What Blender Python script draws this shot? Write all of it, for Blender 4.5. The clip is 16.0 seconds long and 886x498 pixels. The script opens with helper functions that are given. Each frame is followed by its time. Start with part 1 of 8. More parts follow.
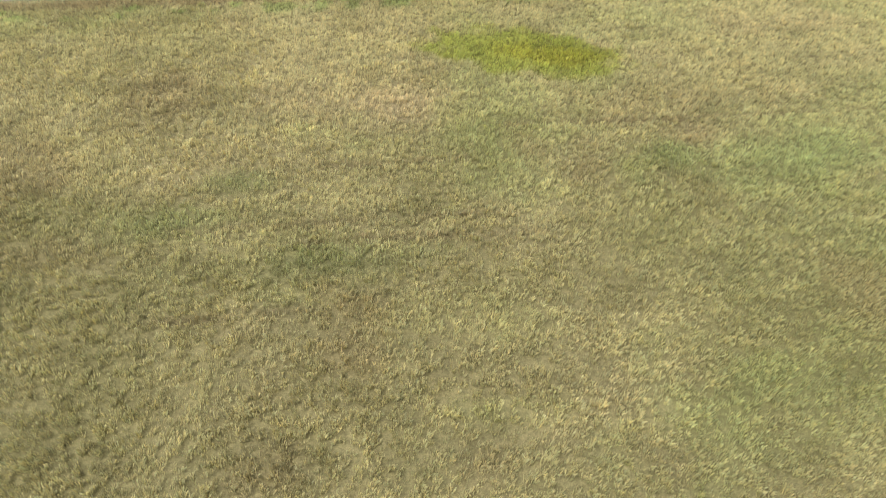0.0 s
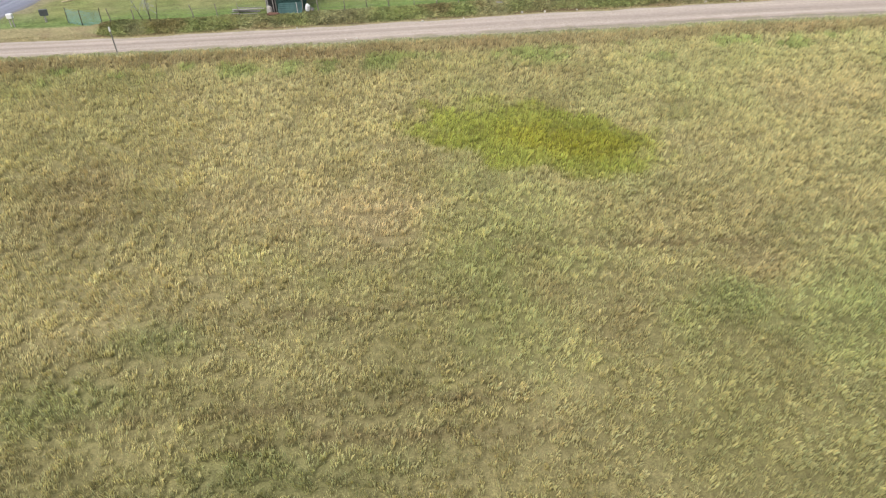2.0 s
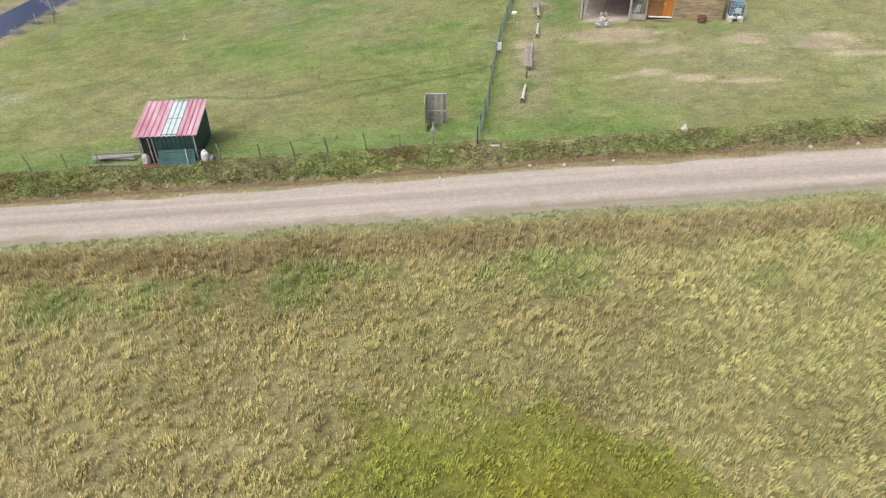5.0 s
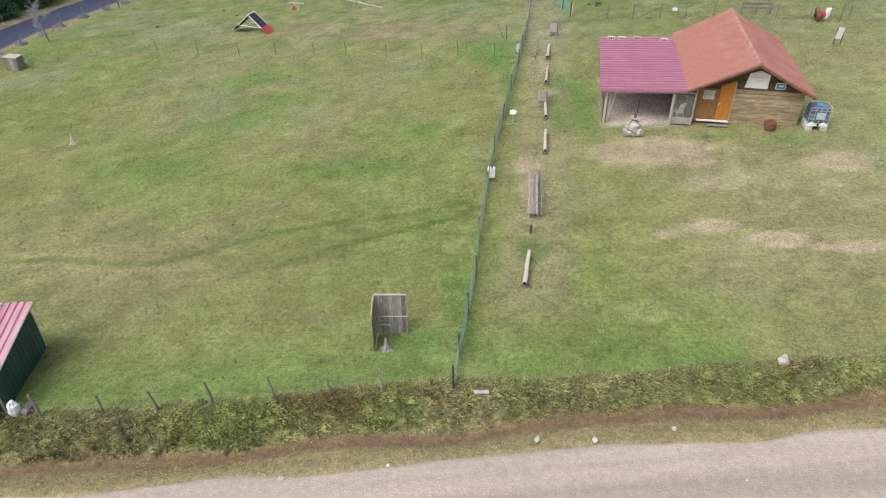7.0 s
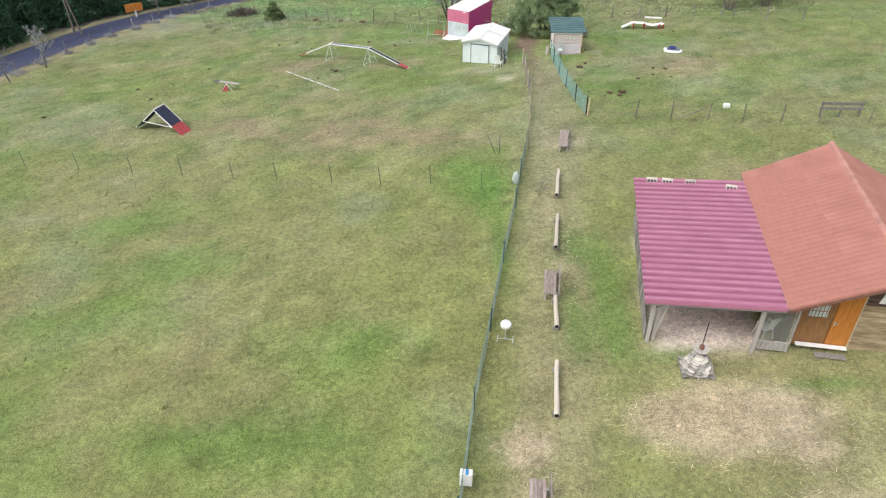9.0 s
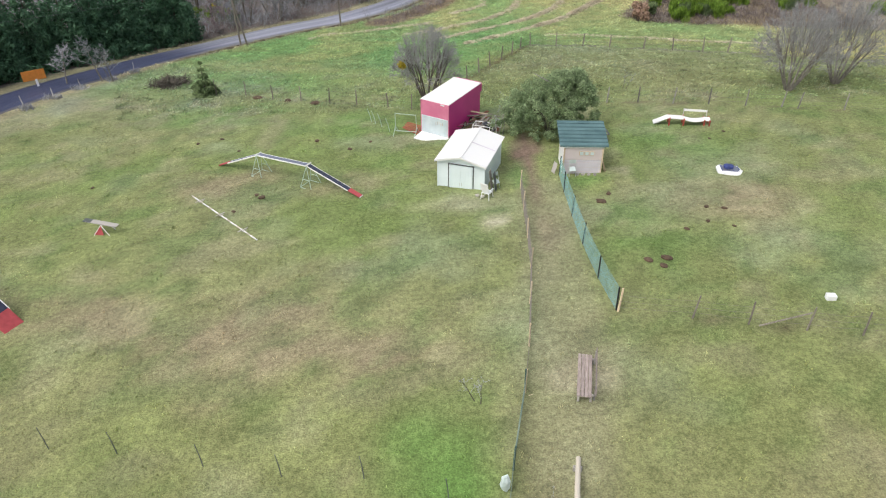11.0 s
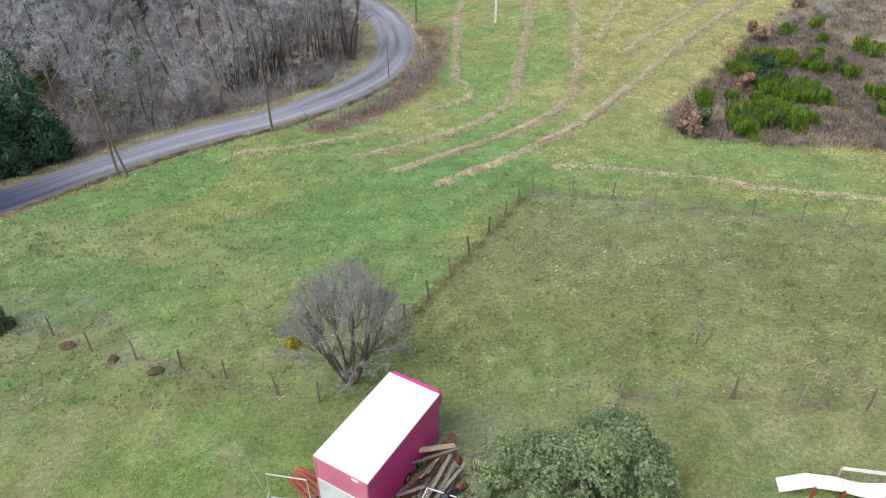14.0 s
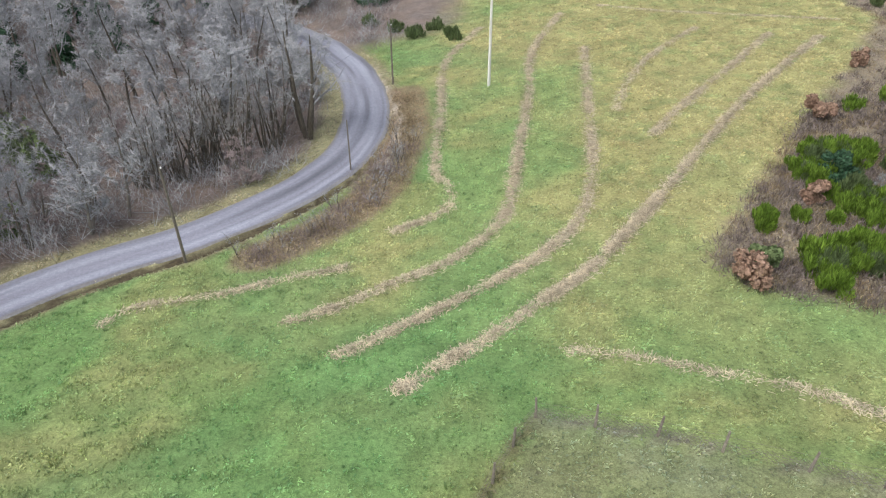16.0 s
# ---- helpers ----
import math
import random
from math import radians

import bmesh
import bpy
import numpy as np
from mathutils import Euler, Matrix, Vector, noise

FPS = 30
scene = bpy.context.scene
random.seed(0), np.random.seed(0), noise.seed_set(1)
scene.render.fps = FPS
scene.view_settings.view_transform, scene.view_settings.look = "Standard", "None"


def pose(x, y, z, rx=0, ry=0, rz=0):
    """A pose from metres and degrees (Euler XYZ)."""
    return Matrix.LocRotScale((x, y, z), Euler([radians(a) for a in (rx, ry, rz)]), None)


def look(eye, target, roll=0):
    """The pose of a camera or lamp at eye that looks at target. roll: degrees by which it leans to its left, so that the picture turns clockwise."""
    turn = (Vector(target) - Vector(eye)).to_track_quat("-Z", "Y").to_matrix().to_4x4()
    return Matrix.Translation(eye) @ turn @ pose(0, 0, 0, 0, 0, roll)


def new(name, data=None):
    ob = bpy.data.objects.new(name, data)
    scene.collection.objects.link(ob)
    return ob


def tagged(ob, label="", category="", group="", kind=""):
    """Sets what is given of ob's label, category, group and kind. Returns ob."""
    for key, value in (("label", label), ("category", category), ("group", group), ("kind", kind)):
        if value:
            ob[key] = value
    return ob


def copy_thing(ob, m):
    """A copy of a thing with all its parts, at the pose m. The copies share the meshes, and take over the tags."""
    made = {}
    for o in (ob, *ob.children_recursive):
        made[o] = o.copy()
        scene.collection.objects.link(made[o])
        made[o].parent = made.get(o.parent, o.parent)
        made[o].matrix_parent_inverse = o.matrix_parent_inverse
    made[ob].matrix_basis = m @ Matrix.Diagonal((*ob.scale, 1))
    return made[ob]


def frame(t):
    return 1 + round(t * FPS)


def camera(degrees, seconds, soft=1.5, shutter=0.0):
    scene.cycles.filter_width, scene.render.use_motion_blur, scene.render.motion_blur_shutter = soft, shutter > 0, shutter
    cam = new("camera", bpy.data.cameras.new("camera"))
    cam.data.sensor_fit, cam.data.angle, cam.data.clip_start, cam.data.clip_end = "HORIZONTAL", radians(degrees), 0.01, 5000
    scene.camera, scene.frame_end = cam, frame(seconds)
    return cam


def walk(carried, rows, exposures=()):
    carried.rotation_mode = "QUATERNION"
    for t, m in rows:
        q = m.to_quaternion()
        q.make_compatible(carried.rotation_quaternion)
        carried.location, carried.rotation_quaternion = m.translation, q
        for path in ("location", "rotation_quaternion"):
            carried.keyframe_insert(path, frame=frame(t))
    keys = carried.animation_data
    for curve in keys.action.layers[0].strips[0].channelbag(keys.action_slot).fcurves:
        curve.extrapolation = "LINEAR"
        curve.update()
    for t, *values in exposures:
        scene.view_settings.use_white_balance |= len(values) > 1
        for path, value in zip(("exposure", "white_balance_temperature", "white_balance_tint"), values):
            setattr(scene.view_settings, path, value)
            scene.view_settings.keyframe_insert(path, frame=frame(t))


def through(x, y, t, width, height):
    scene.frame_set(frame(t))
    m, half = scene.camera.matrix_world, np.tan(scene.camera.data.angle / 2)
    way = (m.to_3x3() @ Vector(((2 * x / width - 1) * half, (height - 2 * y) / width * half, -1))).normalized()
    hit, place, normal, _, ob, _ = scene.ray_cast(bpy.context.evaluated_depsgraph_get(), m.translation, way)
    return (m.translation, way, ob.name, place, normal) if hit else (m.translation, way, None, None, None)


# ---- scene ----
cam = camera(64.7, 16.0, soft=1.15)
METRES, EYE, TILT, LEAN, TURN = 150.0, 18.0, -36.9, 0.0, 0.0
ROWS = [
    (0.0, 0.0, 0.0, 0.0, -0.0, 0.0, -0.0),
    (0.5, 0.0007, 0.0166, 0.0124, 0.08, 0.06, 0.02),
    (1.0, 0.0018, 0.0348, 0.0259, 0.13, 0.15, 0.03),
    (1.5, 0.0031, 0.0544, 0.0404, 0.19, 0.22, 0.04),
    (2.0, 0.0048, 0.0752, 0.0556, 0.24, 0.34, 0.05),
    (2.5, 0.0069, 0.0972, 0.0717, 0.3, 0.45, 0.07),
    (3.0, 0.0092, 0.12, 0.0884, 0.37, 0.57, 0.09),
    (5.5, 0.0215, 0.2444, 0.1803, 0.57, 1.14, 0.12),
    (6.0, 0.024, 0.2702, 0.1996, 0.56, 1.24, 0.08),
    (6.5, 0.0268, 0.2961, 0.2191, 0.58, 1.31, 0.09),
    (7.0, 0.0294, 0.3226, 0.2385, 0.54, 1.47, 0.02),
    (7.5, 0.0324, 0.3491, 0.2584, 0.57, 1.56, -0.02),
    (8.0, 0.0352, 0.3757, 0.2784, 0.54, 1.67, -0.07),
    (8.5, 0.0382, 0.4021, 0.2988, 0.54, 1.73, -0.07),
    (9.0, 0.0413, 0.4286, 0.3191, 0.55, 1.75, -0.13),
    (9.5, 0.0443, 0.4551, 0.3394, 0.55, 1.79, -0.16),
    (10.0, 0.0474, 0.4815, 0.3596, 0.56, 1.82, -0.2),
    (12.5, 0.0622, 0.6131, 0.4597, 0.63, 2.04, -0.28),
    (13.0, 0.065, 0.6394, 0.4796, 0.62, 2.09, -0.3),
    (13.5, 0.0675, 0.6637, 0.498, 0.61, 2.14, -0.33),
    (14.0, 0.0702, 0.6903, 0.5184, 0.62, 2.19, -0.32),
    (14.5, 0.0731, 0.7169, 0.5389, 0.64, 2.23, -0.3),
    (15.0, 0.0761, 0.7434, 0.5593, 0.65, 2.32, -0.31),
    (15.5, 0.0788, 0.77, 0.5792, 0.63, 2.42, -0.33),
    (16.0, 0.0817, 0.7963, 0.5992, 0.64, 2.5, -0.32),
]
walk(cam, [(t, pose(0, 0, EYE, TILT, LEAN, TURN) @ pose(METRES * x, METRES * y, METRES * z, 90 + pitch, roll, yaw)) for t, x, y, z, yaw, pitch, roll in ROWS], exposures=[(0.0, .02), (5.5, 0.0), (6.0, -.05), (6.5, -.15), (7.0, -.12), (7.5, -.03), (9.0, 0.0), (10.2, -.03), (12.5, -.12), (13.5, -.17), (14.5, -.04), (16.0, -.03)])

# ---- light ----
SUN_EL, SUN_AZ = 56.0, 228.0
world = bpy.data.worlds.new("sky")
scene.world = world
world.use_nodes = True
wn, wl = world.node_tree.nodes, world.node_tree.links
sky = wn.new("ShaderNodeTexSky")
sky.sky_type = 'NISHITA'
sky.sun_disc = False
sky.sun_elevation = radians(SUN_EL)
sky.sun_rotation = radians(SUN_AZ)
sky.air_density, sky.dust_density, sky.ozone_density = 1.0, 6.0, 1.0
cloud = wn.new("ShaderNodeHueSaturation")
cloud.inputs["Saturation"].default_value = 0.5
wl.new(sky.outputs[0], cloud.inputs["Color"])
wl.new(cloud.outputs[0], wn["Background"].inputs["Color"])
wn["Background"].inputs["Strength"].default_value = 0.185

sun_data = bpy.data.lights.new("sun", 'SUN')
sun_data.energy, sun_data.angle, sun_data.color = 1.1, radians(40), (1.0, 0.98, 0.95)
sun = new("sun", sun_data)
saz = radians(SUN_AZ)
sun_way = Vector((math.sin(saz) * math.cos(radians(SUN_EL)), math.cos(saz) * math.cos(radians(SUN_EL)), math.sin(radians(SUN_EL))))
sun.matrix_world = look(sun_way * 300, (0, 0, 0))

# ---- lie of the land ----
KNOT_Y = (-40, 0, 25, 45, 60, 80, 100, 120, 140, 155, 170, 185, 200, 230, 320)
KNOT_Z = (-16, -11.0, -6.82, -4.0, -2.75, -2.35, -2.6, -2.6, -3.55, -4.7, -6.9, -9.2, -10.0, -11.0, -13)
KNOT_S = (.02, .02, .018, .012, .016, .036, .052, .058, .052, .042, .04, .052, .07, .09, .09)
FINE_Y = np.arange(-100, 400.5, 1.0)
BELL = np.exp(-.5 * (np.arange(-15, 16) / 5.0) ** 2)
BELL /= BELL.sum()
FINE_Z = np.convolve(np.pad(np.interp(FINE_Y, KNOT_Y, KNOT_Z), 15, mode='edge'), BELL, 'valid')
FINE_S = np.convolve(np.pad(np.interp(FINE_Y, KNOT_Y, KNOT_S), 15, mode='edge'), BELL, 'valid')


def vnoise(x, y, size, seed=0):
    """Smooth noise from 0 to 1 on arrays, with lumps of that size in metres."""
    x, y = np.asarray(x, float) / size + 31.7 * seed, np.asarray(y, float) / size + 17.3 * seed
    ix, iy = np.floor(x).astype(np.int64), np.floor(y).astype(np.int64)
    fx, fy = x - ix, y - iy
    fx, fy = fx * fx * (3 - 2 * fx), fy * fy * (3 - 2 * fy)

    def cell(a, b):
        h = (a * 374761393 + b * 668265263 + seed * 1442695041) & 0x7fffffff
        h = ((h ^ (h >> 13)) * 1274126177) & 0x7fffffff
        return ((h ^ (h >> 16)) & 0xffff) / 65535.0
    lo = cell(ix, iy) * (1 - fx) + cell(ix + 1, iy) * fx
    hi = cell(ix, iy + 1) * (1 - fx) + cell(ix + 1, iy + 1) * fx
    return lo * (1 - fy) + hi * fy


def fbm(x, y, size, seed=0):
    return (vnoise(x, y, size, seed) + .5 * vnoise(x, y, size / 2.1, seed + 1) + .25 * vnoise(x, y, size / 4.3, seed + 2)) / 1.75


def step(a, b, v):
    t = np.clip((v - a) / (b - a), 0, 1)
    return t * t * (3 - 2 * t)


# the gravel track and its bank
def track_near(x):
    return 71.2 + .068 * x + .35 * (vnoise(x, 0 * x, 3.1, 5) - .5)


def track_far(x):
    return 75.1 + .082 * x + .45 * (vnoise(x, 0 * x, 2.6, 6) - .5)


def bank_base(x):
    return 76.75 + .082 * x + .5 * (vnoise(x, 0 * x, 4.0, 7) - .5)


def bank_top(x):
    return 78.2 + .068 * x + .7 * (vnoise(x, 0 * x, 3.3, 8) - .5)


# the asphalt lane, south to north
LANE = ((-43.6, 73.2), (-42.4, 82), (-41.7, 92), (-41.0, 104), (-39.9, 116), (-37.9, 128), (-35.2, 138), (-32.3, 148),
        (-28.8, 158.5), (-25.6, 166.5), (-22.2, 174.0), (-19, 180.0), (-15, 185.7), (-11.5, 188.8), (-7.5, 191.4), (-3.5, 195),
        (0, 199.2), (2.6, 204.2), (3.7, 210), (3.4, 217.5), (1, 227.8), (-2.5, 235.7), (-6, 242), (-14, 252), (-30, 266))


def smooth_line(points, gap=1.0):
    """Points about gap apart on a smooth curve through the given ones."""
    p = [Vector((*q, 0)[:3]) for q in points]
    out = []
    for i in range(len(p) - 1):
        a, b, c, d = p[max(i - 1, 0)], p[i], p[i + 1], p[min(i + 2, len(p) - 1)]
        n = max(2, int((c - b).length / gap))
        for k in range(n):
            t = k / n
            out.append(.5 * ((2 * b) + (c - a) * t + (2 * a - 5 * b + 4 * c - d) * t * t + (3 * b - 3 * c + d - a) * t ** 3))
    out.append(p[-1])
    return np.array([(v.x, v.y) for v in out])


LANE_PTS = smooth_line(LANE, 1.0)


def line_dist(x, y, pts):
    """The distance of each place to a polyline's points."""
    x, y = np.asarray(x, float).ravel(), np.asarray(y, float).ravel()
    best = np.full(x.shape, 1e9)
    for px, py in pts:
        np.minimum(best, (x - px) ** 2 + (y - py) ** 2, out=best)
    return np.sqrt(best)


def lane_gap(x, y):
    """Distance to the lane's middle, 99 where it is far away."""
    shape = np.shape(x)
    x, y = np.ravel(np.asarray(x, float)), np.ravel(np.asarray(y, float))
    out = np.full(x.shape, 99.0)
    k = (y > 165) & (y < 220) & (x > -32) & (x < 14)
    if k.any():
        out[k] = line_dist(x[k], y[k], LANE_PTS)
    return out.reshape(shape)


def base_land(x, y):
    return np.interp(y, FINE_Y, FINE_Z) + np.interp(y, FINE_Y, FINE_S) * (40 * np.tanh(x / 40))


def land(x, y):
    """Height of the ground."""
    x, y = np.asarray(x, float), np.asarray(y, float)
    z = base_land(x, y)
    near, far, low, top = track_near(x), track_far(x), bank_base(x), bank_top(x)
    z = z - .08 * step(near - .6, near, y) * (1 - step(far, far + .3, y))
    away = step(-31.5, -29.0, x) * step(3.0, 6.5, np.abs(x - np.interp(y, LANE_PTS[:, 1], LANE_PTS[:, 0])))
    z = z - .5 * away * step(far + .1, low, y) * (1 - step(low, top, y))
    z = z + .26 * away * step(low, top, y) * (1 - step(top, top + 6, y))
    dl = lane_gap(x, y)
    z = z - .38 * (1 - step(.0, .55, np.abs(dl - 3.05))) * (x > np.interp(y, LANE_PTS[:, 1], LANE_PTS[:, 0])) * step(172, 180, y) * (1 - step(206, 214, y))
    lumps = .10 * (fbm(x, y, 2.6, 21) - .5) + .05 * (vnoise(x, y, .9, 24) - .5)
    quiet = step(near - .5, near, y) * (1 - step(far, far + .3, y))
    return z + lumps * (1 - quiet)


def gz(x, y):
    return float(land(np.array([x]), np.array([y]))[0])


# ---- what covers the ground ----
OLIVE, STRAW, GREEN = np.array((.22, .20, .075)), np.array((.34, .285, .135)), np.array((.125, .17, .04))
BROWN, LUSH, LIME = np.array((.185, .135, .065)), np.array((.08, .155, .03)), np.array((.235, .25, .05))
SOIL, SAND, LITTER = np.array((.155, .095, .065)), np.array((.52, .43, .27)), np.array((.215, .19, .182))
HEATH, GREYGRASS = np.array((.205, .18, .14)), np.array((.23, .235, .12))


def mix(a, b, f):
    return a + (b - a) * np.asarray(f)[:, None]


def blob(x, y, cx, cy, rx, ry, soft=.5, seed=3):
    """1 inside an uneven oval, 0 outside."""
    out = np.zeros(len(x))
    k = (np.abs(x - cx) < 1.9 * rx) & (np.abs(y - cy) < 1.9 * ry)
    if k.any():
        d = np.sqrt(((x[k] - cx) / rx) ** 2 + ((y[k] - cy) / ry) ** 2) + .9 * (fbm(x[k], y[k], 1.6, seed) - .5)
        out[k] = 1 - step(1 - soft, 1 + soft * .3, d)
    return out


def band(x, y, pts, half, soft):
    out = np.zeros(len(x))
    k = (x > pts[:, 0].min() - 2) & (x < pts[:, 0].max() + 2) & (y > pts[:, 1].min() - 2) & (y < pts[:, 1].max() + 2)
    if k.any():
        out[k] = 1 - step(half, half + soft, line_dist(x[k], y[k], pts))
    return out


RUT_LINES = (((-17, 88.3), (-14.9, 88.2), (-10.7, 87.6), (-7.6, 88.6), (-4.4, 90.1), (-1.4, 90.8), (1.8, 91.3), (5.4, 92.4)),
             ((-4.2, 87.0), (-1.0, 88.6), (1.1, 89.5), (3.9, 90.5), (5.9, 91.8)),
             ((-10.4, 84.3), (-8.7, 85.2), (-6.1, 86.4), (-4.2, 87.0), (-.9, 87.8)))
RUTS = [smooth_line(p, .4) for p in RUT_LINES]
BARE = ((16.4, 97.2, 3.6, 1.9, .95), (13.9, 97.4, 1.6, 1.1, .5), (18.6, 95.7, 1.0, .7, .6), (26.5, 95.4, 2.0, 1.1, .8), (31.5, 94.3, 4.2, 1.7, 1.0), (34, 91.6, 3.0, .8, .7),
        (17.5, 89.3, 2.0, .6, .6), (20.3, 88.0, 1.7, .7, .75), (23.6, 87.3, 2.2, .55, .8), (15.1, 88.7, .9, .6, .4), (8.9, 96.2, 1.1, 1.0, .7), (9.0, 93.0, .8, 2.0, .35),
        (19, 93.5, 2.5, 1.0, .25), (10.6, 131.9, 1.1, .9, .55), (13.1, 119.6, 1.6, .8, .35), (18.3, 137.7, .7, .7, .3), (8.5, 133.9, 2.8, 1.1, .2), (11.6, 109, .6, 6, .2))


def cover(x, y):
    """Base colour and growth (0 bare to 1 high grass) of the ground at each place."""
    x, y = np.asarray(x, float).ravel(), np.asarray(y, float).ravel()
    n1, n2, n3, n4 = fbm(x, y, 16, 1), fbm(x, y, 6, 11), fbm(x, y, 2.2, 31), fbm(x, y, .7, 41)
    near, far, low, top = track_near(x), track_far(x), bank_base(x), bank_top(x)
    # the hay field before the track
    c = mix(np.repeat(OLIVE[None], len(x), 0), STRAW, np.clip((n1 - .4) * 1.0 + (n2 - .5) * .6 + (n3 - .5) * .2 + .35, 0, 1))
    c = mix(c, GREEN * 1.4, np.clip((fbm(x, y, 11, 51) - .56) * 1.2 + (n3 - .5) * .4, 0, .2))
    c = mix(c, GREEN * 1.3, .18 * step(8, 24, x + .25 * (y - 40)) * step(.35, .6, n2))
    c = mix(c, BROWN * 1.35, np.clip((fbm(x, y, 7, 61) - .58) * 1.8, 0, .3))
    c = mix(c, STRAW * 1.12, .4 * step(34, 58, y + 8 * (n1 - .5)))
    c = mix(c, np.array((.36, .27, .15)), .45 * blob(x, y, -3.2, 46.5, 6, 4, .9, 73))
    for cx, cy, rx, ry in ((-13.1, 37.6, 2.6, 1.5), (14.6, 40.3, 2.2, 1.5), (-16.5, 34, 4, 2), (-6, 31, 6, 2), (24, 40, 6, 2.5)):
        c = mix(c, np.array((.16, .20, .065)), .3 * blob(x, y, cx, cy, rx, ry, .9, 74))
    c = mix(c, BROWN * 1.2, .4 * blob(x, y, 17.8, 42.4, 3.5, 1.6, .8, 75))
    c = mix(c, BROWN * 1.25, .4 * blob(x, y, -20.6, 48.6, 5, 5, .9, 76))
    swath = vnoise(x * .25, y + .04 * x, 1.1, 171)
    c = c * (.93 + .14 * swath)[:, None]
    for y0, x0, x1 in ((33.4, -16, 4), (32.2, -9, 6), (39.4, -8, 2), (43.6, 4, 30), (26.8, -15, -7)):
        c = mix(c, BROWN * .9, .5 * (1 - step(.05, .3, np.abs(y - y0 - .06 * (x - x0) - .5 * (n2 - .5)))) * step(x0 - 1, x0 + 1, x) * (1 - step(x1 - 1, x1 + 1, x)) * step(.3, .6, n3 + .15))
    yp = y + .25 * (x - 6.3)
    patch = blob(x, yp, 6.0, 54.6, 8.2, 4.3, .3, 71)
    c = mix(c, LIME * np.array((.95, .92, .7)), .72 * patch)
    c = mix(c, np.array((.25, .22, .028)), .55 * blob(x, yp, 8.6, 54.2, 5.0, 2.0, .6, 72))
    strip_n = near - y
    brown = step(.7, 1.5, strip_n + .8 * (n2 - .5)) * (1 - step(3.0, 4.2, strip_n + 1.5 * (n2 - .5)))
    c = mix(c, BROWN * 1.15, .65 * brown * (.6 + .9 * (n3 - .25)))
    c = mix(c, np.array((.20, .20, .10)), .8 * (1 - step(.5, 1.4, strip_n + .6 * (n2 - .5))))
    c = mix(c, GREEN * 1.2, .5 * step(3.0, 4.0, strip_n) * (1 - step(5.5, 8, strip_n)) * step(.5, .66, fbm(x, y, 1.6, 63)))
    high = 1.0 - .6 * (1 - step(.2, 1.5, strip_n + .6 * (n2 - .5)))
    # bank and ditch beyond the track
    inside = step(far - .1, far + .1, y)
    verge = mix(np.repeat(np.array((.225, .19, .095))[None], len(x), 0), SOIL, step(.5, .75, n3) * .45)
    c = mix(c, verge, inside)
    high = high * (1 - inside) + .35 * inside
    ditch = step(-31.5, -29.0, x) * step(low - .75, low - .35, y) * (1 - step(low + .05, low + .4, y))
    c = mix(c, mix(np.repeat(SOIL[None], len(x), 0), np.array((.14, .10, .05)), n4), ditch * np.clip(.85 + (n2 - .4) * 1.2, 0, 1))
    slope = step(-31.5, -29.0, x) * step(low, low + .5, y) * (1 - step(top - .1, top + .5, y))
    bankc = mix(np.repeat(np.array((.215, .20, .10))[None], len(x), 0), GREEN * 1.1, step(.38, .6, n2) * .45)
    c = mix(c, mix(bankc, BROWN * .95, step(.5, .7, n3) * .6), slope)
    high = high * (1 - slope) + 1.1 * slope
    # meadows
    m = step(top, top + .7, y)
    mead = mix(np.repeat(np.array((.20, .205, .068))[None], len(x), 0), np.array((.255, .225, .10)), np.clip((n1 - .42) * 1.8 + (n2 - .5) * .9, 0, 1))
    mead = mix(mead, np.array((.15, .195, .05)), np.clip((fbm(x, y, 9, 81) - .5) * 2.2 + (n3 - .5) * .8, 0, .6))
    mead = mix(mead, GREYGRASS, np.clip((fbm(x, y, 5, 91) - .58) * 3, 0, .6))
    for cx, cy, rx, ry in ((-1, 123, 7, 5), (-10, 125, 4, 3), (6, 121, 3, 2), (-6, 138, 5, 2.5), (2, 137, 3, 2), (24, 133, 4, 3), (24, 112, 6, 5)):
        mead = mix(mead, np.array((.28, .205, .115)), .75 * blob(x, y, cx, cy, rx, ry, .9, 93) * step(.25, .6, n3 + .1))
    for cx, cy, rx, ry in ((-10, 104.3, 5, 2.5), (-7, 108, 6, 2), (-12, 112, 4, 2), (8.6, 113.7, 1.6, 4), (1.5, 147, 5, 3), (-10.5, 150, 6, 3), (-6, 160, 9, 4), (-14, 98, 5, 2), (-2, 97, 6, 1.6), (2, 102, 4, 2), (22, 142, 6, 4), (18, 130, 3, 4)):
        mead = mix(mead, np.array((.115, .185, .042)), .68 * blob(x, y, cx, cy, rx, ry, .9, 94) * step(.2, .55, n3 + .1))
    mead = mix(mead, np.array((.10, .145, .04)), (.22 + .25 * step(105, 130, y)) * step(.56, .70, fbm(x, y, 1.5, 95)))
    mead = mix(mead, np.array((.29, .245, .125)), (.2 + .25 * step(105, 130, y)) * step(.56, .72, fbm(x, y, 1.9, 98)))
    edge = 1 - step(0, 6, y - top)
    mead = mix(mead, LUSH * 1.15, .6 * edge * step(.3, .55, n2) * (x < 16))
    for r in RUTS[:2]:
        mead = mix(mead, np.array((.095, .14, .033)), .7 * band(x, y, r, .12, .26) * (x < 7) * step(.1, .4, n2 + .1))
    mead = mix(mead, np.array((.17, .125, .06)), .55 * band(x, y, RUTS[2], .08, .24) * step(.25, .5, n2 + .05))
    # lane between the fences, worn
    lane_x = np.interp(y, (78, 98, 112, 124, 136), (7.2, 10.2, 11.8, 13.1, 13.3))
